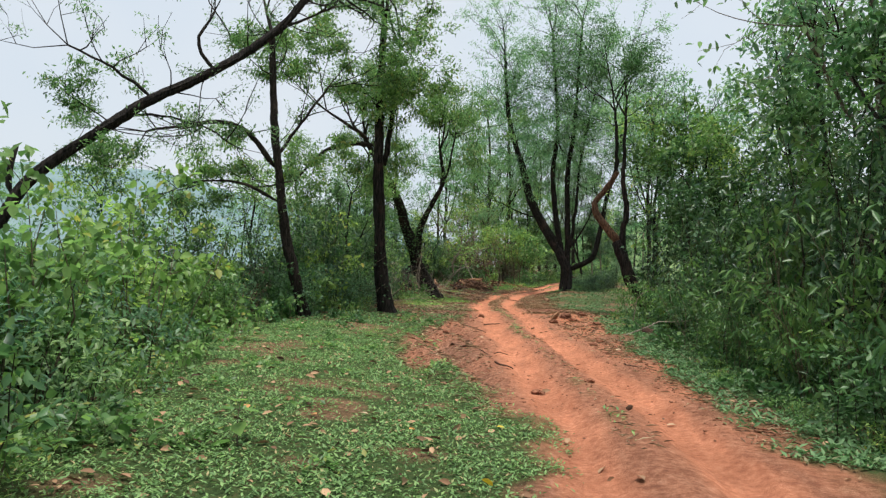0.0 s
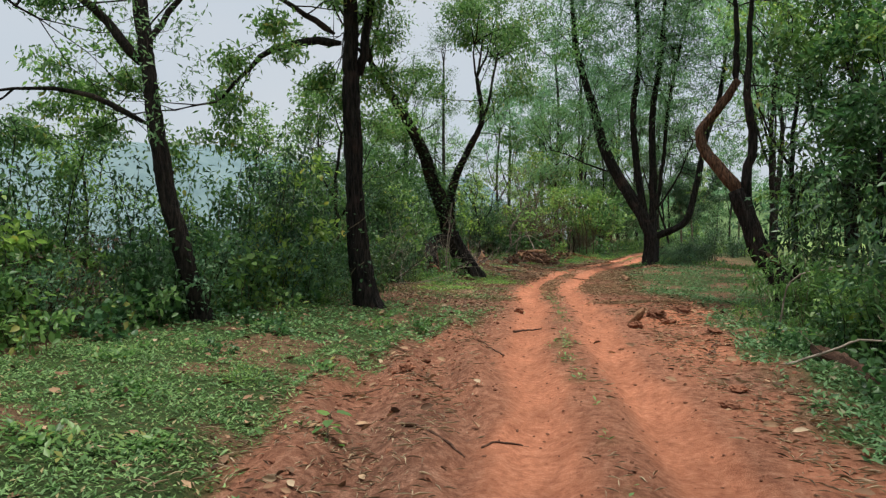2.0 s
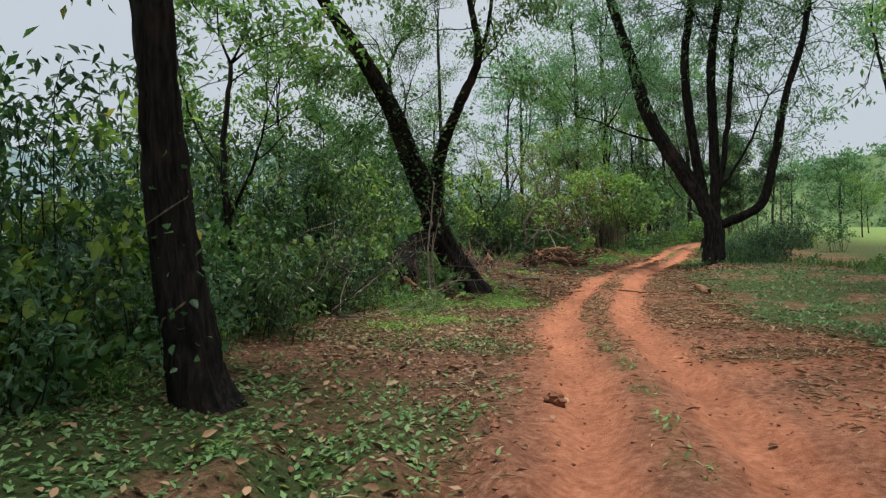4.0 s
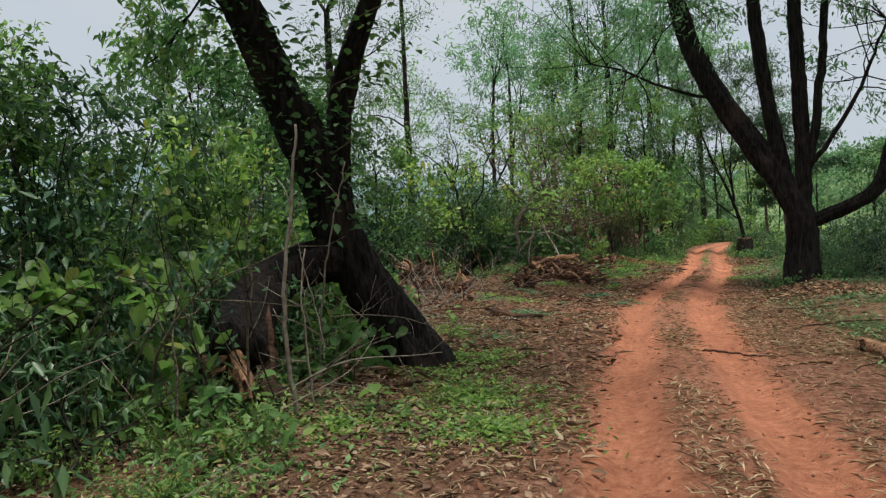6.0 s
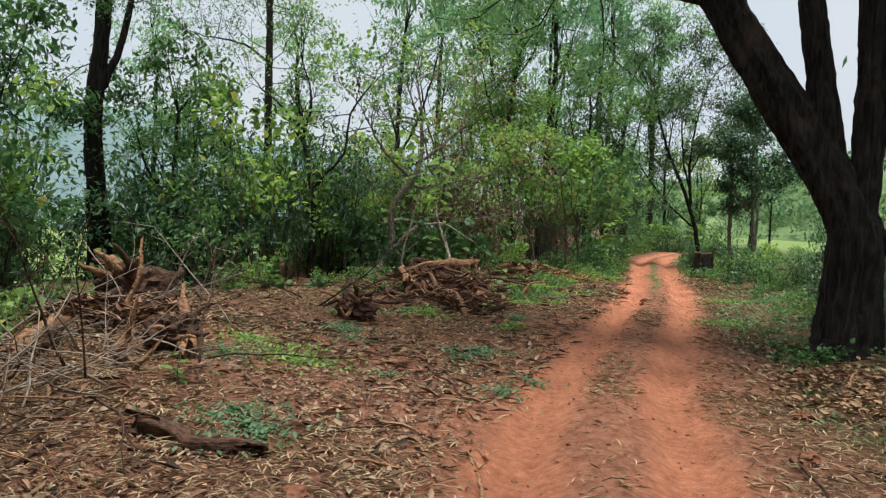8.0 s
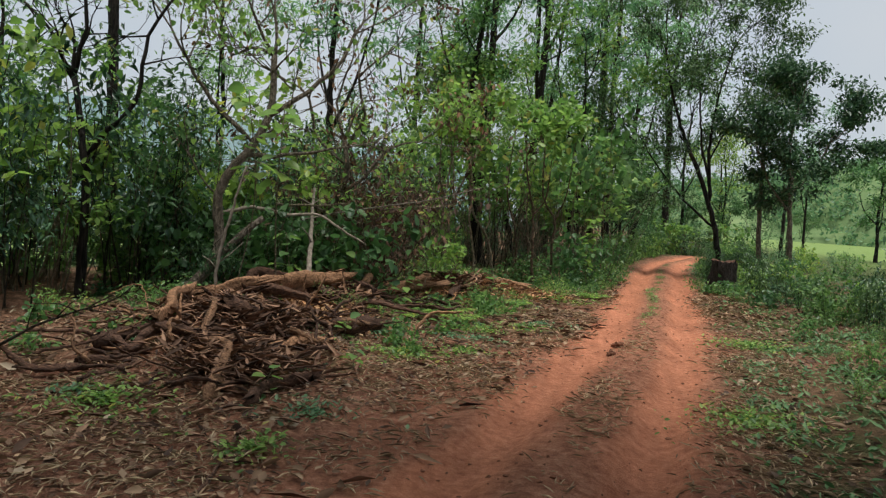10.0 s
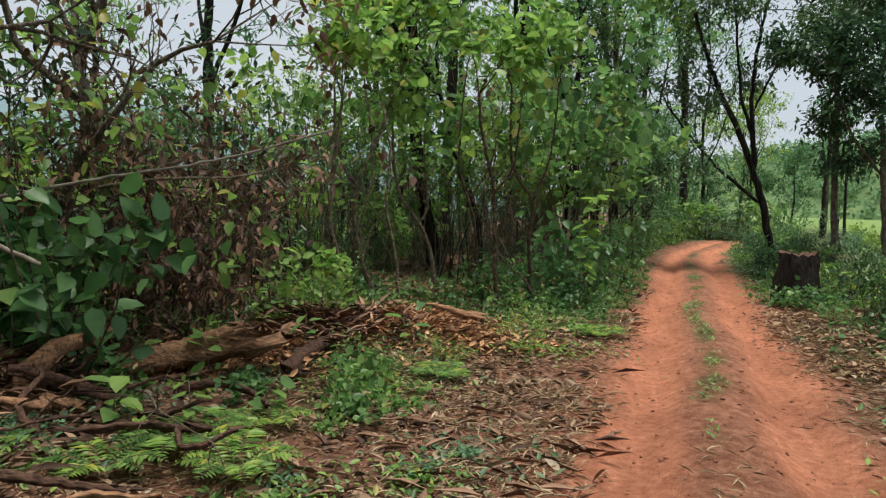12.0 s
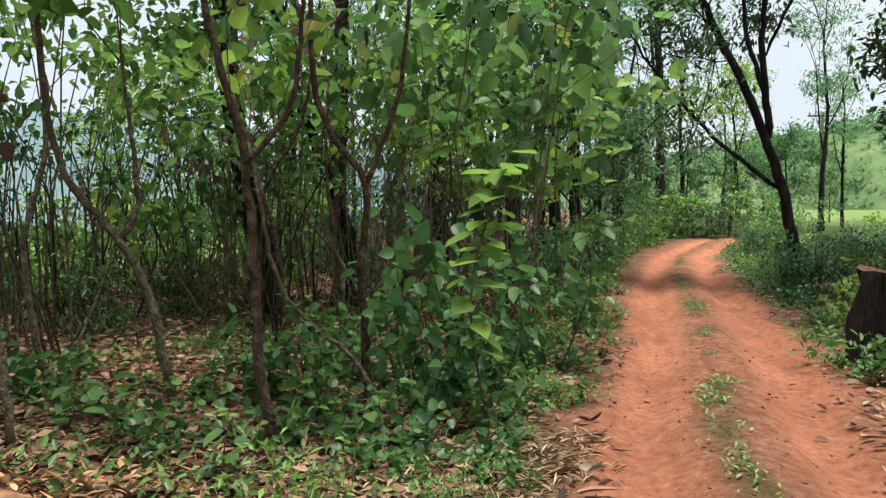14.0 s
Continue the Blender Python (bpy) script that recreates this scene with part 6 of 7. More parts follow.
def root_stump(x, y, s, seed):
    """An uprooted stump: a gnarled core with torn root arms."""
    rng = np.random.default_rng(seed)
    root = new("uprooted_stump")
    root.matrix_basis = pose(x, y, hz(x, y), 0, 0, 0)
    bm = bmesh.new()
    bmesh.ops.create_icosphere(bm, subdivisions=4, radius=1.0)
    off = Vector(rng.uniform(-50, 50, 3).tolist())
    for v in bm.verts:
        k = 0.8 + 0.45 * noise.noise(v.co * 1.6 + off) + 0.22 * noise.noise(v.co * 5.0 + off)
        v.co = Vector((v.co.x * k * s * 0.62, v.co.y * k * s * 0.55, v.co.z * k * s * 0.5 + s * 0.36))
    me = bpy.data.meshes.new("core")
    bm.to_mesh(me)
    bm.free()
    part("core", me, WOOD_OLD, root)
    for k in range(9):
        a = rng.uniform(0, 6.28)
        out = np.array([math.cos(a), math.sin(a), rng.uniform(-0.1, 0.9)])
        p = out * s * 0.3 + UP * s * 0.4
        e = p + out * s * rng.uniform(0.3, 0.75)
        e[2] = max(e[2], 0.05)
        line = smooth_line([p, (p + e) / 2 + rng.normal(0, 0.09 * s, 3), e], 0.08, 0.008, rng)
        part("root_arm", tube_mesh("root_arm", [(line, 0.09 * s, 0.025 * s, 7)], 0.15, seed + k), WOOD_RAW if k % 2 else WOOD_OLD, root)
    return tagged(root, "uprooted stump with torn orange-brown roots", "stump")


root_stump(2.6, 47.3, 0.98, 601)
root_stump(5.1, 49.6, 0.6, 602)
root_stump(4.2, 45.6, 0.55, 603)


def cut_stump(x, y, r, h, seed):
    rng = np.random.default_rng(seed)
    root = new("tree_stump")
    root.matrix_basis = pose(x, y, hz(x, y) - 0.05, 0, 0, 20)
    n, rows = 28, 7
    prof = 1 + 0.2 * np.sin(np.arange(n) / n * 6.28 * 3 + 1) + 0.1 * np.sin(np.arange(n) / n * 6.28 * 7) + 0.04 * rng.normal(0, 1, n)
    v, f_ = [], []
    for j in range(rows):
        k = j / (rows - 1)
        for i in range(n):
            rr = r * prof[i] * (1.35 - 0.5 * k + 0.15 * k * k) * (1 + 0.06 * rng.normal())
            v.append((rr * math.cos(6.283 * i / n), rr * math.sin(6.283 * i / n), h * k + (0.03 * rng.normal() if j == rows - 1 else 0)))
    for j in range(rows - 1):
        for i in range(n):
            f_.append((j * n + i, j * n + (i + 1) % n, (j + 1) * n + (i + 1) % n, (j + 1) * n + i))
    part("stump_body", mesh_from("stump_body", v, f_, True), BARK_BROWN, root)
    top = [v[(rows - 1) * n + i] for i in range(n)] + [(0, 0, h * 0.96)]
    part("cut_top", mesh_from("cut_top", top, [(i, (i + 1) % n, n) for i in range(n)]), WOOD_OLD, root, "weathered brown sawn top")
    return tagged(root, "old dark tree stump with a flat sawn top", "stump")


cut_stump(13.84, 69.2, 0.34, 1.08, 611)
scatter(LOW, [(13.3, 68.3), (13.7, 68.2), (14.2, 68.4), (13.2, 69.0), (14.0, 67.8)], 85, 0.7, 1.0, 0.03, "undergrowth along the track")


# ---- dead branches and brush ----
def dead_branch(x, y, z, way, length, seed, mat_, r=0.014, side=6):
    """A bare twiggy branch with forking side twigs."""
    rng = np.random.default_rng(seed)
    root = new("dead_branch")
    root.matrix_basis = Matrix.Translation((x, y, hz(x, y) + z))
    d = unit(np.array(way, float))
    pts = [np.zeros(3)]
    for _ in range(6):
        d = unit(d + rng.normal(0, 0.14, 3))
        pts.append(pts[-1] + d * length / 6)
    line = smooth_line(pts, length / 16)
    part("branch", tube_mesh("branch", [(line, r, r * 0.3, 6)], 0.05, seed), mat_, root)
    for _ in range(side):
        j = int(rng.integers(3, len(line)))
        e = line[j] + unit(unit(line[j] - line[j - 1]) + rng.normal(0, 0.6, 3)) * length * rng.uniform(0.12, 0.4)
        part("twig", tube_mesh("twig", [(smooth_line([line[j], (line[j] + e) / 2 + rng.normal(0, 0.03, 3), e], 0.1), r * 0.45, r * 0.15, 4)], 0, seed), mat_, root)
    return tagged(root, "dry leafless branch lying in the brush", "branch")


rng_b = np.random.default_rng(640)
for k in range(46):
    x, y = rng_b.uniform(2.2, 4.9), rng_b.uniform(29.0, 35.5)
    dead_branch(x, y, rng_b.uniform(0.02, 0.25), (rng_b.normal(0, 0.8), rng_b.normal(0, 0.5), rng_b.uniform(0.0, 0.9)), rng_b.uniform(0.9, 2.2), 1650 + k, TWIG_GREY if k % 3 else STEM_DARK, rng_b.uniform(0.007, 0.015), 6)
for k in range(84):
    x, y = rng_b.uniform(2.0, 5.0), rng_b.uniform(39.6, 46.4)
    dead_branch(x, y, rng_b.uniform(0.02, 0.3), (rng_b.normal(0, 0.8), rng_b.normal(0, 0.5), rng_b.uniform(-0.05, 0.5)), rng_b.uniform(0.8, 2.0), 1690 + k, TWIG_GREY if k % 3 else WOOD_OLD, rng_b.uniform(0.007, 0.016), 5)
for k in range(18):
    x, y = rng_b.uniform(4.0, 6.6), rng_b.uniform(57.0, 62.5)
    dead_branch(x, y, rng_b.uniform(0.05, 0.8), (rng_b.normal(0, 0.8), rng_b.normal(0, 0.5), rng_b.uniform(0.0, 0.9)), rng_b.uniform(0.8, 1.8), 730 + k, STEM_PALE, 0.012)
for k in range(10):
    x, y = rng_b.uniform(0.8, 4.6), rng_b.uniform(47.0, 54.0)
    dead_branch(x, y, rng_b.uniform(0.02, 0.3), (rng_b.normal(0, 0.8), rng_b.normal(0, 0.5), rng_b.uniform(0.0, 0.6)), rng_b.uniform(0.8, 1.9), 760 + k, STEM_DARK, 0.016)
dead_branch(6.0, 58.6, 1.7, (1.0, 0.6, 0.12), 2.1, 780, STEM_PALE, 0.016)
dead_branch(4.3, 57.6, 1.6, (1.0, 0.5, -0.02), 1.4, 781, STEM_PALE, 0.03, 3)


# ---- broad-leaved seedlings and saplings, leaf by leaf ----
def seedling(label, x, y, tall, n, leaf_len, seed, leaf, stem_line=None, spread=0.5, droop=0.25, r=0.008):
    rng = np.random.default_rng(seed)
    root = new("seedling")
    root.matrix_basis = pose(x, y, hz(x, y), 0, 0, float(rng.uniform(0, 360)))
    line = smooth_line(stem_line or [(0, 0, -0.05), (0.06 * tall * rng.normal(), 0.06 * tall * rng.normal(), tall * 0.5), (0.1 * tall * rng.normal(), 0.1 * tall * rng.normal(), tall)], 0.08)
    part("stem", tube_mesh("stem", [(line, r, r * 0.5, 6)], 0.05, seed), STEM_PALE, root)
    for k in range(n):
        s = 1 - spread * (k / max(1, n - 1)) ** 1.2
        j = int(s * (len(line) - 1))
        a = k * 2.4 + rng.uniform(-0.4, 0.4)
        axis = np.array([[math.cos(a), math.sin(a), rng.uniform(-0.35, 0.5) - droop * 0.5]])
        stalk = line[j] + unit(axis[0]) * leaf_len * 0.3
        nor = unit(np.array([[0, 0, 1.0]]) + rng.normal(0, 0.3, (1, 3)))
        me = leaf_mesh("leaf", stalk[None], axis, nor, leaf_len * rng.uniform(0.7, 1.15), 0.8, BROAD)
        lf = part("leaf", me, leaf, root)
        part("leaf_stalk", tube_mesh("leaf_stalk", [([line[j], stalk], 0.004, 0.003, 4)], 0, 1), STEM_PALE, lf)
    return tagged(root, label, "seedling")


for k, (x, y, h, n, ln) in enumerate([(8.5, 7.3, 0.5, 8, 0.2), (9.0, 15.9, 0.25, 9, 0.14), (8.9, 14.2, 0.2, 5, 0.12), (4.3, 37.0, 0.35, 7, 0.18), (5.7, 35.7, 0.3, 7, 0.17), (5.0, 34.6, 0.5, 9, 0.16), (4.9, 44.6, 0.3, 7, 0.16), (3.9, 33.0, 0.45, 8, 0.17), (6.2, 35.2, 0.25, 6, 0.13), (7.1, 58.2, 0.4, 9, 0.15), (6.5, 59.4, 0.5, 10, 0.16), (6.9, 60.6, 0.4, 10, 0.17), (7.9, 61.4, 0.35, 8, 0.18), (6.1, 61.6, 0.5, 10, 0.17), (5.4, 58.2, 0.9, 9, 0.2), (4.9, 57.2, 1.0, 9, 0.2), (8.3, 64.6, 0.4, 8, 0.16), (7.3, 64.9, 0.5, 9, 0.17), (9.0, 65.2, 0.45, 9, 0.15), (6.8, 65.2, 0.45, 9, 0.17), (7.6, 63.0, 0.3, 7, 0.15), (5.9, 63.9, 0.5, 9, 0.17), (12.9, 63.4, 0.5, 9, 0.14), (13.6, 66.0, 0.5, 9, 0.15)]):
    # past y 62.5 the darker leaf colour stands in for shade under the canopy
    seedling("broad-leaved green seedling in the litter", x, y, h, n, ln, 800 + k, LEAF_MID if y > 62.5 else LEAF_FRESH, None, 0.85)
seedling("bright green sapling with large drooping leaves", 9.75, 66.0, 2.1, 38, 0.23, 840, LEAF_LIME, None, 0.65, 0.6, 0.012)
seedling("young sapling with large pale green leaves", 5.2, 55.9, 3.1, 18, 0.3, 841, LEAF_LIME, None, 0.4, 0.5, 0.014)
seedling("young sapling with large pale green leaves", 4.4, 56.0, 3.4, 16, 0.3, 842, LEAF_LIME, None, 0.4, 0.5, 0.014)


for k in range(16):
    x, y = rng_b.uniform(3.4, 5.6), rng_b.uniform(32.6, 35.6)
    dead_branch(x, y, -0.02, (rng_b.normal(0, 0.12), rng_b.normal(0, 0.12), 1), rng_b.uniform(1.1, 2.6), 860 + k, STEM_PALE if k % 2 else STEM_DARK, rng_b.uniform(0.008, 0.016), 5)


# ---- thin crooked stems at the edge of the thicket ----
def stem_tree(label, lines, seed, mat_, leaves=250, leaf_len=0.2, leaf=LEAF_LIME, droop=0.5):
    """A thin forking stem with a few large leaves at the top; first line is the main stem."""
    rng = np.random.default_rng(seed)
    first = np.array(lines[0][0][0], float)
    root = new("thin_tree")
    root.matrix_basis = Matrix.Translation((first[0], first[1], hz(first[0], first[1])))
    tips, tubes = [], []
    for i, (pts, r0, r1) in enumerate(lines):
        line = smooth_line(np.array(pts, float) - np.array([first[0], first[1], 0]), 0.12, 0.008, rng)
        if i == 0:
            line[0][2] -= 0.1
        part("stem" if i == 0 else "fork", tube_mesh("stem", [(line, r0, r1, 8)], 0.08, seed + i), mat_, root)
        way = unit(line[-1] - line[-3])
        for k in range(3):
            grow(rng, line[-1], way + rng.normal(0, 0.4, 3), 0.8, 1, tubes, tips, r1 * 0.8, 0.6, 0.15, 3)
    tagged(part("twig_work", tube_mesh("twigs", tubes, 0, 1), mat_, root), kind="stuff")
    p, a, n, ln = leaves_at(rng, tips, leaves, 0.22, leaf_len, droop)
    tagged(part("foliage", leaf_mesh("foliage", p, a, n, ln, 0.7, BROAD), leaf, root), kind="stuff")
    return tagged(root, label, "sapling")


stem_tree("thin pale forking stem at the thicket edge", [([(8.34, 65.26, 0), (8.26, 65.22, 0.41), (8.22, 65.2, 1.2), (8.17, 65.18, 2.09), (7.98, 65.09, 2.9), (7.9, 65.1, 3.6)], 0.045, 0.02), ([(8.17, 65.18, 2.0), (8.48, 65.32, 2.48), (8.56, 65.36, 3.5)], 0.025, 0.012)], 901, STEM_BROWN)
stem_tree("thin crooked pale stem leaning outwards", [([(7.08, 66.01, 0), (6.95, 65.93, 0.82), (6.75, 65.8, 1.39), (6.39, 65.57, 2.07), (6.29, 65.51, 3.5)], 0.045, 0.02), ([(6.75, 65.8, 1.39), (6.88, 65.88, 1.7), (6.8, 65.84, 2.8)], 0.028, 0.012)], 902, STEM_PALE)
stem_tree("thin stem bent across the thicket edge", [([(8.86, 66.1, 0), (8.71, 66.06, 0.39), (8.33, 65.95, 0.77), (8.08, 65.87, 1.13), (7.9, 65.8, 2.2)], 0.024, 0.012)], 903, STEM_PALE, 40)
stem_tree("dark slim stem with a wide fork", [([(8.73, 66.21, 0), (8.67, 66.2, 1.17), (8.7, 66.2, 1.89), (8.35, 66.12, 2.55), (8.29, 66.11, 3.9)], 0.04, 0.018), ([(8.7, 66.2, 1.85), (8.99, 66.27, 2.67), (9.1, 66.29, 3.9)], 0.025, 0.012)], 904, STEM_BROWN)
stem_tree("slim pale stem forking low beside the heap", [([(6.33, 64.82, 0), (6.03, 64.66, 0.97), (5.99, 64.65, 1.88), (6.39, 64.85, 3.05), (6.73, 65.03, 4.3)], 0.045, 0.02), ([(5.99, 64.65, 1.85), (5.68, 64.48, 2.7), (5.66, 64.47, 4.1)], 0.03, 0.014)], 905, STEM_PALE)
stem_tree("slim pale stem bending away from the track", [([(6.5, 63.64, 0), (6.18, 63.38, 0.89), (6.08, 63.3, 1.6), (6.2, 63.4, 3.2)], 0.045, 0.02)], 906, STEM_PALE)

stem_tree("slim sapling with withered brown hanging leaves", [([(6.75, 64.65, 0), (6.7, 64.6, 0.8), (6.55, 64.5, 1.6), (6.6, 64.5, 2.4), (6.5, 64.4, 3.2)], 0.03, 0.014), ([(6.62, 64.55, 1.2), (6.3, 64.3, 1.7), (6.1, 64.2, 2.0)], 0.015, 0.008)], 907, STEM_PALE, 45, 0.14, LEAF_DRY, 1.6)
stem_tree("slim sapling with withered brown hanging leaves", [([(7.9, 68.2, 0), (7.8, 68.1, 1.0), (7.7, 68.0, 2.2), (7.75, 68.0, 3.0)], 0.03, 0.014), ([(7.8, 68.1, 1.1), (7.4, 67.9, 1.7), (7.2, 67.8, 2.1)], 0.015, 0.008)], 908, STEM_BROWN, 60, 0.14, LEAF_DRY, 1.6)
stem_tree("slender pale stem with a few broad leaves", [([(5.6, 66.3, 0), (5.5, 66.2, 1.2), (5.7, 66.3, 2.4), (5.5, 66.2, 4.2)], 0.035, 0.015)], 909, STEM_PALE, 70)
stem_tree("slender brown stem with a few broad leaves", [([(7.6, 67.2, 0), (7.5, 67.1, 1.4), (7.2, 67.0, 2.6), (7.3, 67.0, 4.4)], 0.032, 0.014), ([(7.4, 67.1, 1.8), (7.8, 67.2, 2.6), (8.0, 67.2, 3.8)], 0.02, 0.01)], 910, STEM_BROWN, 80)

# ---- right of the track: crooked pale boughs, tall grass in the clearing, a far pole ----
rng_p = np.random.default_rng(930)


def bough(label, pts, r0, seed):
    root = new("fallen_bough")
    first = np.array(pts[0], float)
    root.matrix_basis = Matrix.Translation(first)
    line = smooth_line(np.array(pts, float) - first, 0.1, 0.006, rng_p)
    part("branch", tube_mesh("branch", [(line, r0, r0 * 0.5, 7)], 0.06, seed), TWIG_GREY, root)
    for k in range(3):
        j = int(rng_p.integers(3, len(line) - 1))
        e = line[j] + np.array([rng_p.normal(0, 0.25), rng_p.normal(0, 0.15), rng_p.uniform(0.05, 0.35)])
        part("twig", tube_mesh("twig", [([line[j], (line[j] + e) / 2 + rng_p.normal(0, 0.02, 3), e], r0 * 0.4, r0 * 0.15, 5)], 0, seed), TWIG_GREY, root)
    return tagged(root, label, "branch")


bough("pale crooked bough lying over the verge grass", [(13.5, 20.76, hz(13.5, 20.76)), (13.66, 20.71, 0.13), (14.04, 20.6, 0.32), (14.35, 20.52, 0.48), (14.63, 20.43, 0.49), (15.3, 20.3, 0.6)], 0.022, 931)
bough("pale dead bough caught in the bushes", [(14.1, 24.3, hz(14.1, 24.3)), (14.26, 24.19, 1.0), (14.87, 24.03, 1.27), (15.44, 23.89, 1.36), (16.0, 23.8, 1.5)], 0.018, 932)


bough("pale forked bough leaning out of the root heap", [(5.5, 56.3, 0.3), (5.45, 56.5, 0.6), (5.25, 57.0, 1.0), (5.0, 57.6, 1.35), (4.7, 58.3, 1.75), (4.5, 58.8, 2.2)], 0.05, 933)
bough("weathered bough lying level over the shrubs", [(3.3, 57.4, 1.6), (3.8, 57.7, 1.76), (4.4, 57.9, 1.66), (4.9, 58.1, 1.7), (5.3, 58.1, 1.5), (5.8, 58.3, 1.2)], 0.038, 934)
bough("long thin pale twig reaching out of the withered bush", [(4.6, 58.2, 1.6), (5.3, 58.4, 1.78), (6.0, 58.6, 1.94), (6.8, 59.0, 2.12), (7.7, 59.4, 2.42)], 0.018, 935)
bough("pale stem rising out of the root heap", [(4.35, 55.5, 0.2), (4.4, 55.55, 1.0), (4.55, 55.6, 1.7), (4.7, 55.7, 2.4)], 0.03, 936)


def tall_grass(spots, rng, label, length):
    return cover("tall_grass", label, "grass", spots, rng, GRASS, length, 0.07, BLADE, 2.2, 0.0)


clearing = keep(sample(rng_g, 14000, 35, 47, edge(QY, QX, -1.5), lambda y: 24 + 0 * y), lambda x, y: 0.25 + 0.75 * step01(wave(x, y, 1.1, 61), -0.3, 0.3))
tall_grass(clearing, rng_g, "tall green grass of the clearing beyond the verge", 0.3)


def utility_pole(x, y, h):
    root = new("utility_pole")
    z = hz(x, y)
    root.matrix_basis = pose(x, y, z, 0, 0, 12)
    part("pole", tube_mesh("pole", [([(0, 0, -0.3), (0.03, 0, h * 0.5), (0.0, 0, h)], 0.13, 0.09, 8)], 0.02, 3), BARK_GREY, root)
    part("crossarm", tube_mesh("crossarm", [([(-0.9, 0, h - 0.25), (0, 0, h - 0.22), (0.9, 0, h - 0.25)], 0.06, 0.06, 6)], 0, 4), BARK_GREY, root)
    for k in (-0.8, 0.0, 0.8):
        part("insulator", tube_mesh("insulator", [([(k, 0, h - 0.2), (k, 0, h - 0.02)], 0.05, 0.04, 6)], 0, 5), STONE, root)
    return tagged(root, "grey utility pole with a crossarm beyond the clearing", "pole")


utility_pole(24.9, 108.6, 7.1)
# growth round the foot of the main tree
scatter(LOW, [(12.0, 48.7), (12.9, 48.5), (13.3, 49.0), (12.2, 50.0), (13.2, 49.9), (11.8, 49.3)], 940, 0.5, 0.8, 0.03)
scatter(BUSH[:1] + BUSH[3:], [(13.6, 50.2), (14.2, 49.4), (13.4, 51.2)], 941, 0.5, 0.7)
bough("tall pale crooked stick in front of the leaning trunk", [(5.13, 35.12, 0.0), (5.06, 35.06, 0.77), (5.07, 35.07, 1.48), (5.13, 35.12, 2.09), (5.2, 35.15, 2.9)], 0.026, 951)
bough("thin pale crooked stick among the weeds", [(5.09, 35.54, 0.0), (5.05, 35.51, 0.74), (5.02, 35.49, 1.22), (5.07, 35.52, 1.7)], 0.014, 952)
bough("thin pale stick leaning on the black trunk", [(4.5, 37.0, 0.0), (4.53, 36.95, 0.7), (4.65, 36.9, 1.4), (4.8, 36.85, 2.0), (5.0, 36.8, 2.7)], 0.016, 953)
bough("thin pale stick leaning on the black trunk", [(4.65, 36.8, 0.0), (4.55, 36.9, 0.7), (4.4, 36.9, 1.3), (4.25, 36.9, 1.9)], 0.012, 954)
bough("thin pale stick standing under the arched bough", [(4.25, 36.6, 0.0), (4.25, 36.6, 0.8), (4.27, 36.6, 1.6)], 0.012, 955)
for k in range(16):
    x, y = rng_p.uniform(3.6, 5.2), rng_p.uniform(34.8, 37.0)
    dead_branch(x, y, rng_p.uniform(0.0, 0.9), (rng_p.normal(0, 0.8), rng_p.normal(0, 0.4), rng_p.uniform(-0.1, 0.7)), rng_p.uniform(0.7, 1.5), 960 + k, TWIG_GREY, rng_p.uniform(0.005, 0.009), 5)
for k in range(26):
    x, y = rng_p.uniform(10.6, 13.2), rng_p.uniform(30.0, 47.0)
    a, ln, thick = rng_p.uniform(0, 6.28), rng_p.uniform(0.4, 1.5), rng_p.uniform(0.01, 0.028)
    if x > centre(y) + 1.5:
        log("stick", "dry brown stick lying on the verge soil", (x, y), (x + ln * math.cos(a), y + ln * math.sin(a)), thick, thick * 0.5, WOOD_OLD if k % 2 else WOOD_RAW, 1100 + k, 0.05, kind="stick", broken=0)
for k in range(44):
    y = rng_p.uniform(40.0, 44.6)
    x = rng_p.uniform(3.0, 5.9 - 0.25 * (y - 40.0))
    dead_branch(x, y, rng_p.uniform(0.02, 0.35), (rng_p.normal(0, 0.8), rng_p.normal(0, 0.5), rng_p.uniform(-0.1, 0.55)), rng_p.uniform(0.7, 1.9), 1200 + k, TWIG_GREY if k % 4 else WOOD_RAW, rng_p.uniform(0.005, 0.011), 4)
for k, (x, y, h, n, ln) in enumerate([(5.3, 40.3, 0.3, 8, 0.16), (5.0, 41.6, 0.35, 9, 0.17), (4.6, 40.8, 0.4, 9, 0.16), (5.8, 39.6, 0.25, 7, 0.13), (7.0, 52.0, 0.25, 7, 0.15), (7.4, 53.4, 0.25, 8, 0.13), (6.8, 54.6, 0.3, 8, 0.15), (7.7, 56.4, 0.25, 8, 0.13), (6.6, 58.0, 0.4, 10, 0.17), (6.2, 58.8, 0.4, 10, 0.18), (7.4, 58.8, 0.3, 9, 0.15), (7.8, 60.4, 0.3, 9, 0.15)]):
    seedling("broad-leaved green seedling in the litter", x, y, h, n, ln, 1300 + k, LEAF_FRESH, None, 0.9)
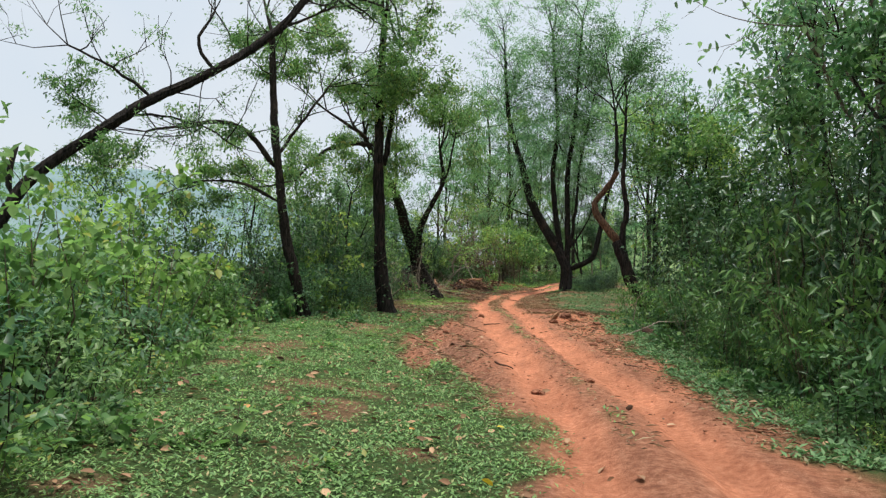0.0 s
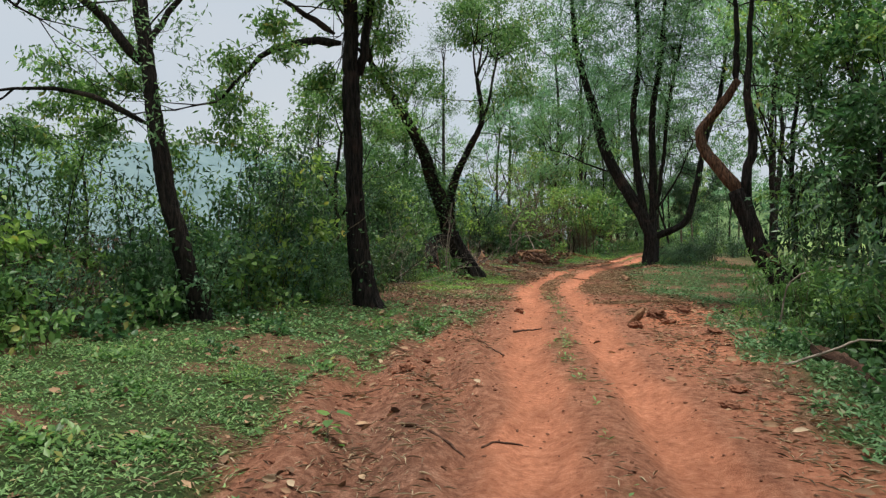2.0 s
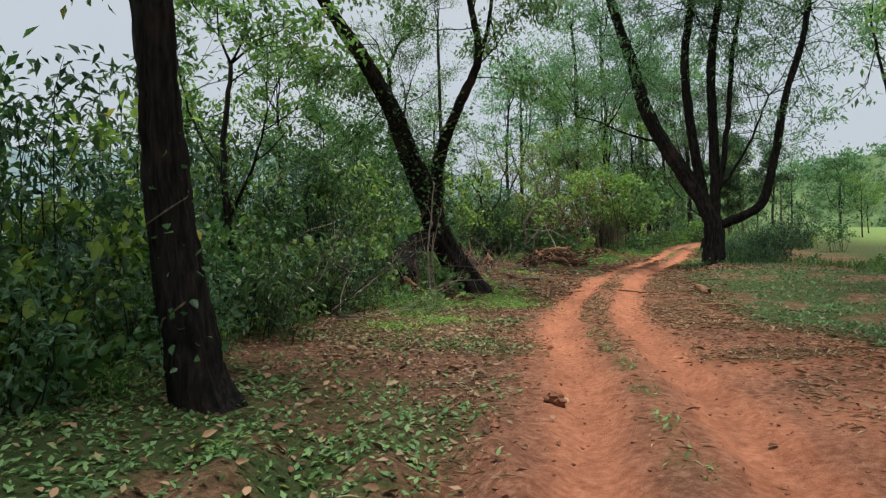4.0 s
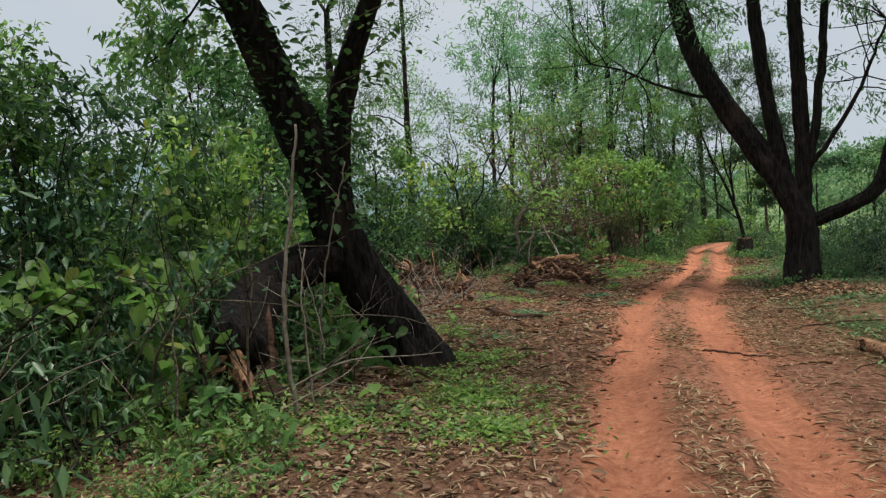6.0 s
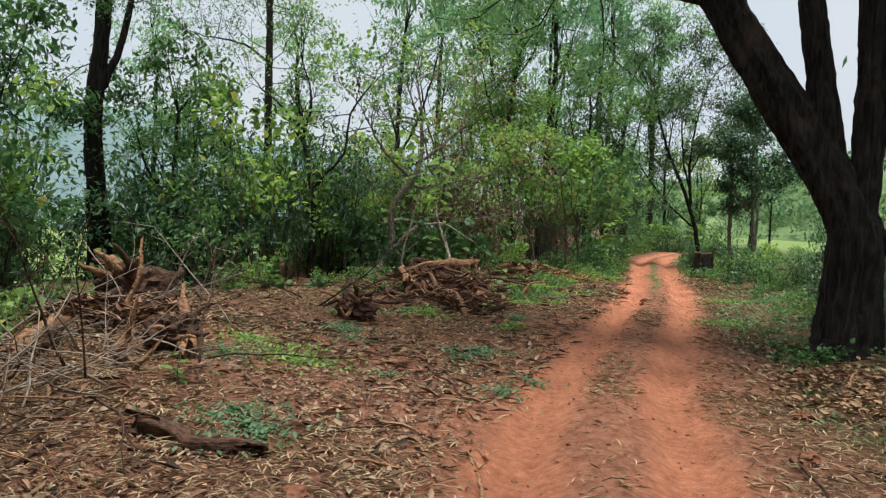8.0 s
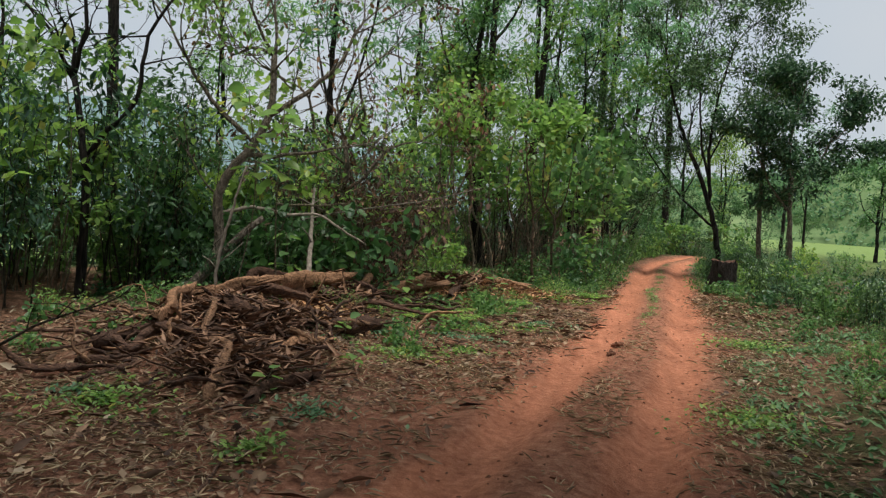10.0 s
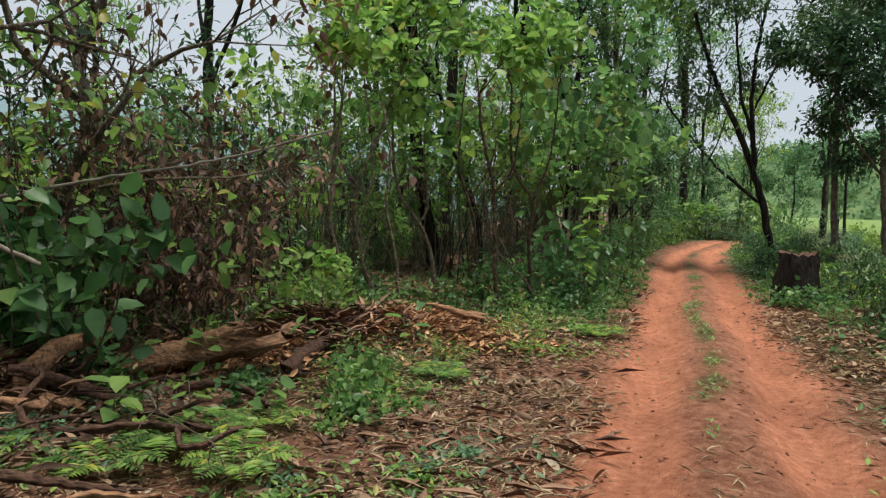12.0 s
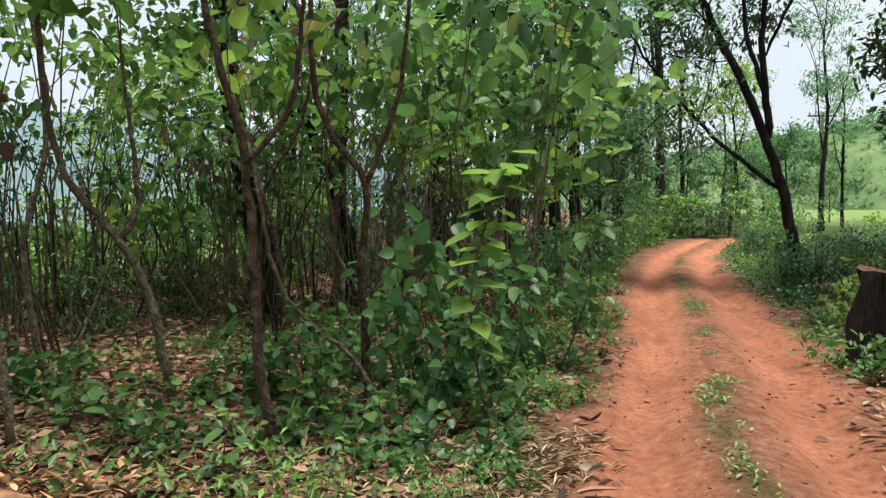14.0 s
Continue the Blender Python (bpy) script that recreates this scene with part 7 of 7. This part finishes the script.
# torn wood pieces standing out of the heap
for k, (p, q, r0) in enumerate([((4.7, 54.3, 0.25), (5.35, 55.2, 0.5), 0.11), ((5.4, 53.0, 0.08), (6.3, 53.3, 0.16), 0.09), ((5.9, 55.4, 0.02), (6.1, 55.5, 0.5), 0.05), ((5.6, 55.8, 0.02), (5.7, 55.8, 0.42), 0.045), ((6.3, 56.2, 0.02), (6.1, 56.4, 0.45), 0.05), ((3.3, 46.2, 0.05), (3.25, 46.4, 0.95), 0.06), ((4.0, 45.0, 0.05), (4.25, 44.8, 0.5), 0.1), ((4.35, 44.7, 0.03), (4.6, 44.7, 0.3), 0.06)]):
    log("torn_wood", "torn orange-brown wood piece jutting from the heap", p, q, r0, r0 * 0.5, WOOD_RAW, 1400 + k, 0.04, kind="wood piece", broken=1.0, flat=0.5)


# ---- single bright fallen leaves ----
def coloured_leaf(name, dark, mid, light):
    return leaf_mat(name, dark, mid, light, 0.7, 0.15)


YELLOW = coloured_leaf("yellow_leaf", (0.55, 0.36, 0.03), (0.65, 0.42, 0.04), (0.7, 0.5, 0.08))
ORANGE = coloured_leaf("orange_leaf", (0.45, 0.17, 0.05), (0.52, 0.22, 0.08), (0.6, 0.3, 0.12))
for k, (x, y, s, m, word) in enumerate([(10.96, 9.02, 0.1, YELLOW, "yellow"), (11.0, 6.8, 0.11, YELLOW, "yellow"), (8.7, 8.86, 0.12, ORANGE, "orange-brown"), (7.94, 8.74, 0.12, ORANGE, "orange-brown"), (9.98, 8.7, 0.1, ORANGE, "orange-brown"), (7.63, 64.44, 0.2, ORANGE, "orange-brown"), (8.1, 64.68, 0.16, ORANGE, "orange-brown"), (9.3, 66.0, 0.17, ORANGE, "orange-brown"), (7.2, 62.6, 0.16, ORANGE, "orange-brown"), (6.4, 61.0, 0.17, ORANGE, "orange-brown")]):
    rng_l = np.random.default_rng(2000 + k)
    a = rng_l.uniform(0, 6.28)
    axis = np.array([[math.cos(a), math.sin(a), 0.35]])
    me = leaf_mesh("fallen_leaf", np.array([[0.0, 0.0, 0.0]]), axis, unit(UP[None] + rng_l.normal(0, 0.4, (1, 3))), s, 0.7, BROAD)
    ob = part("fallen_leaf", me, m)
    ob.matrix_basis = pose(x, y, hz(x, y) + 0.02, 0, 0, 0)
    tagged(ob, "single %s leaf fallen on the ground" % word, "leaf")
for k in range(22):
    near = [(12.0, 46.8), (13.4, 65.4), (6.6, 41.2), (7.2, 47.6), (7.6, 43.6)][k % 5]
    x, y = near[0] + rng_p.normal(0, 0.7), near[1] + rng_p.normal(0, 0.9)
    a, ln, thick = rng_p.uniform(0, 6.28), rng_p.uniform(0.4, 1.3), rng_p.uniform(0.009, 0.03)
    log("stick", "dry brown stick lying on the litter", (x, y), (x + ln * math.cos(a), y + ln * math.sin(a)), thick, thick * 0.5, WOOD_OLD if k % 2 else WOOD_RAW, 1500 + k, 0.06, kind="stick", broken=0)
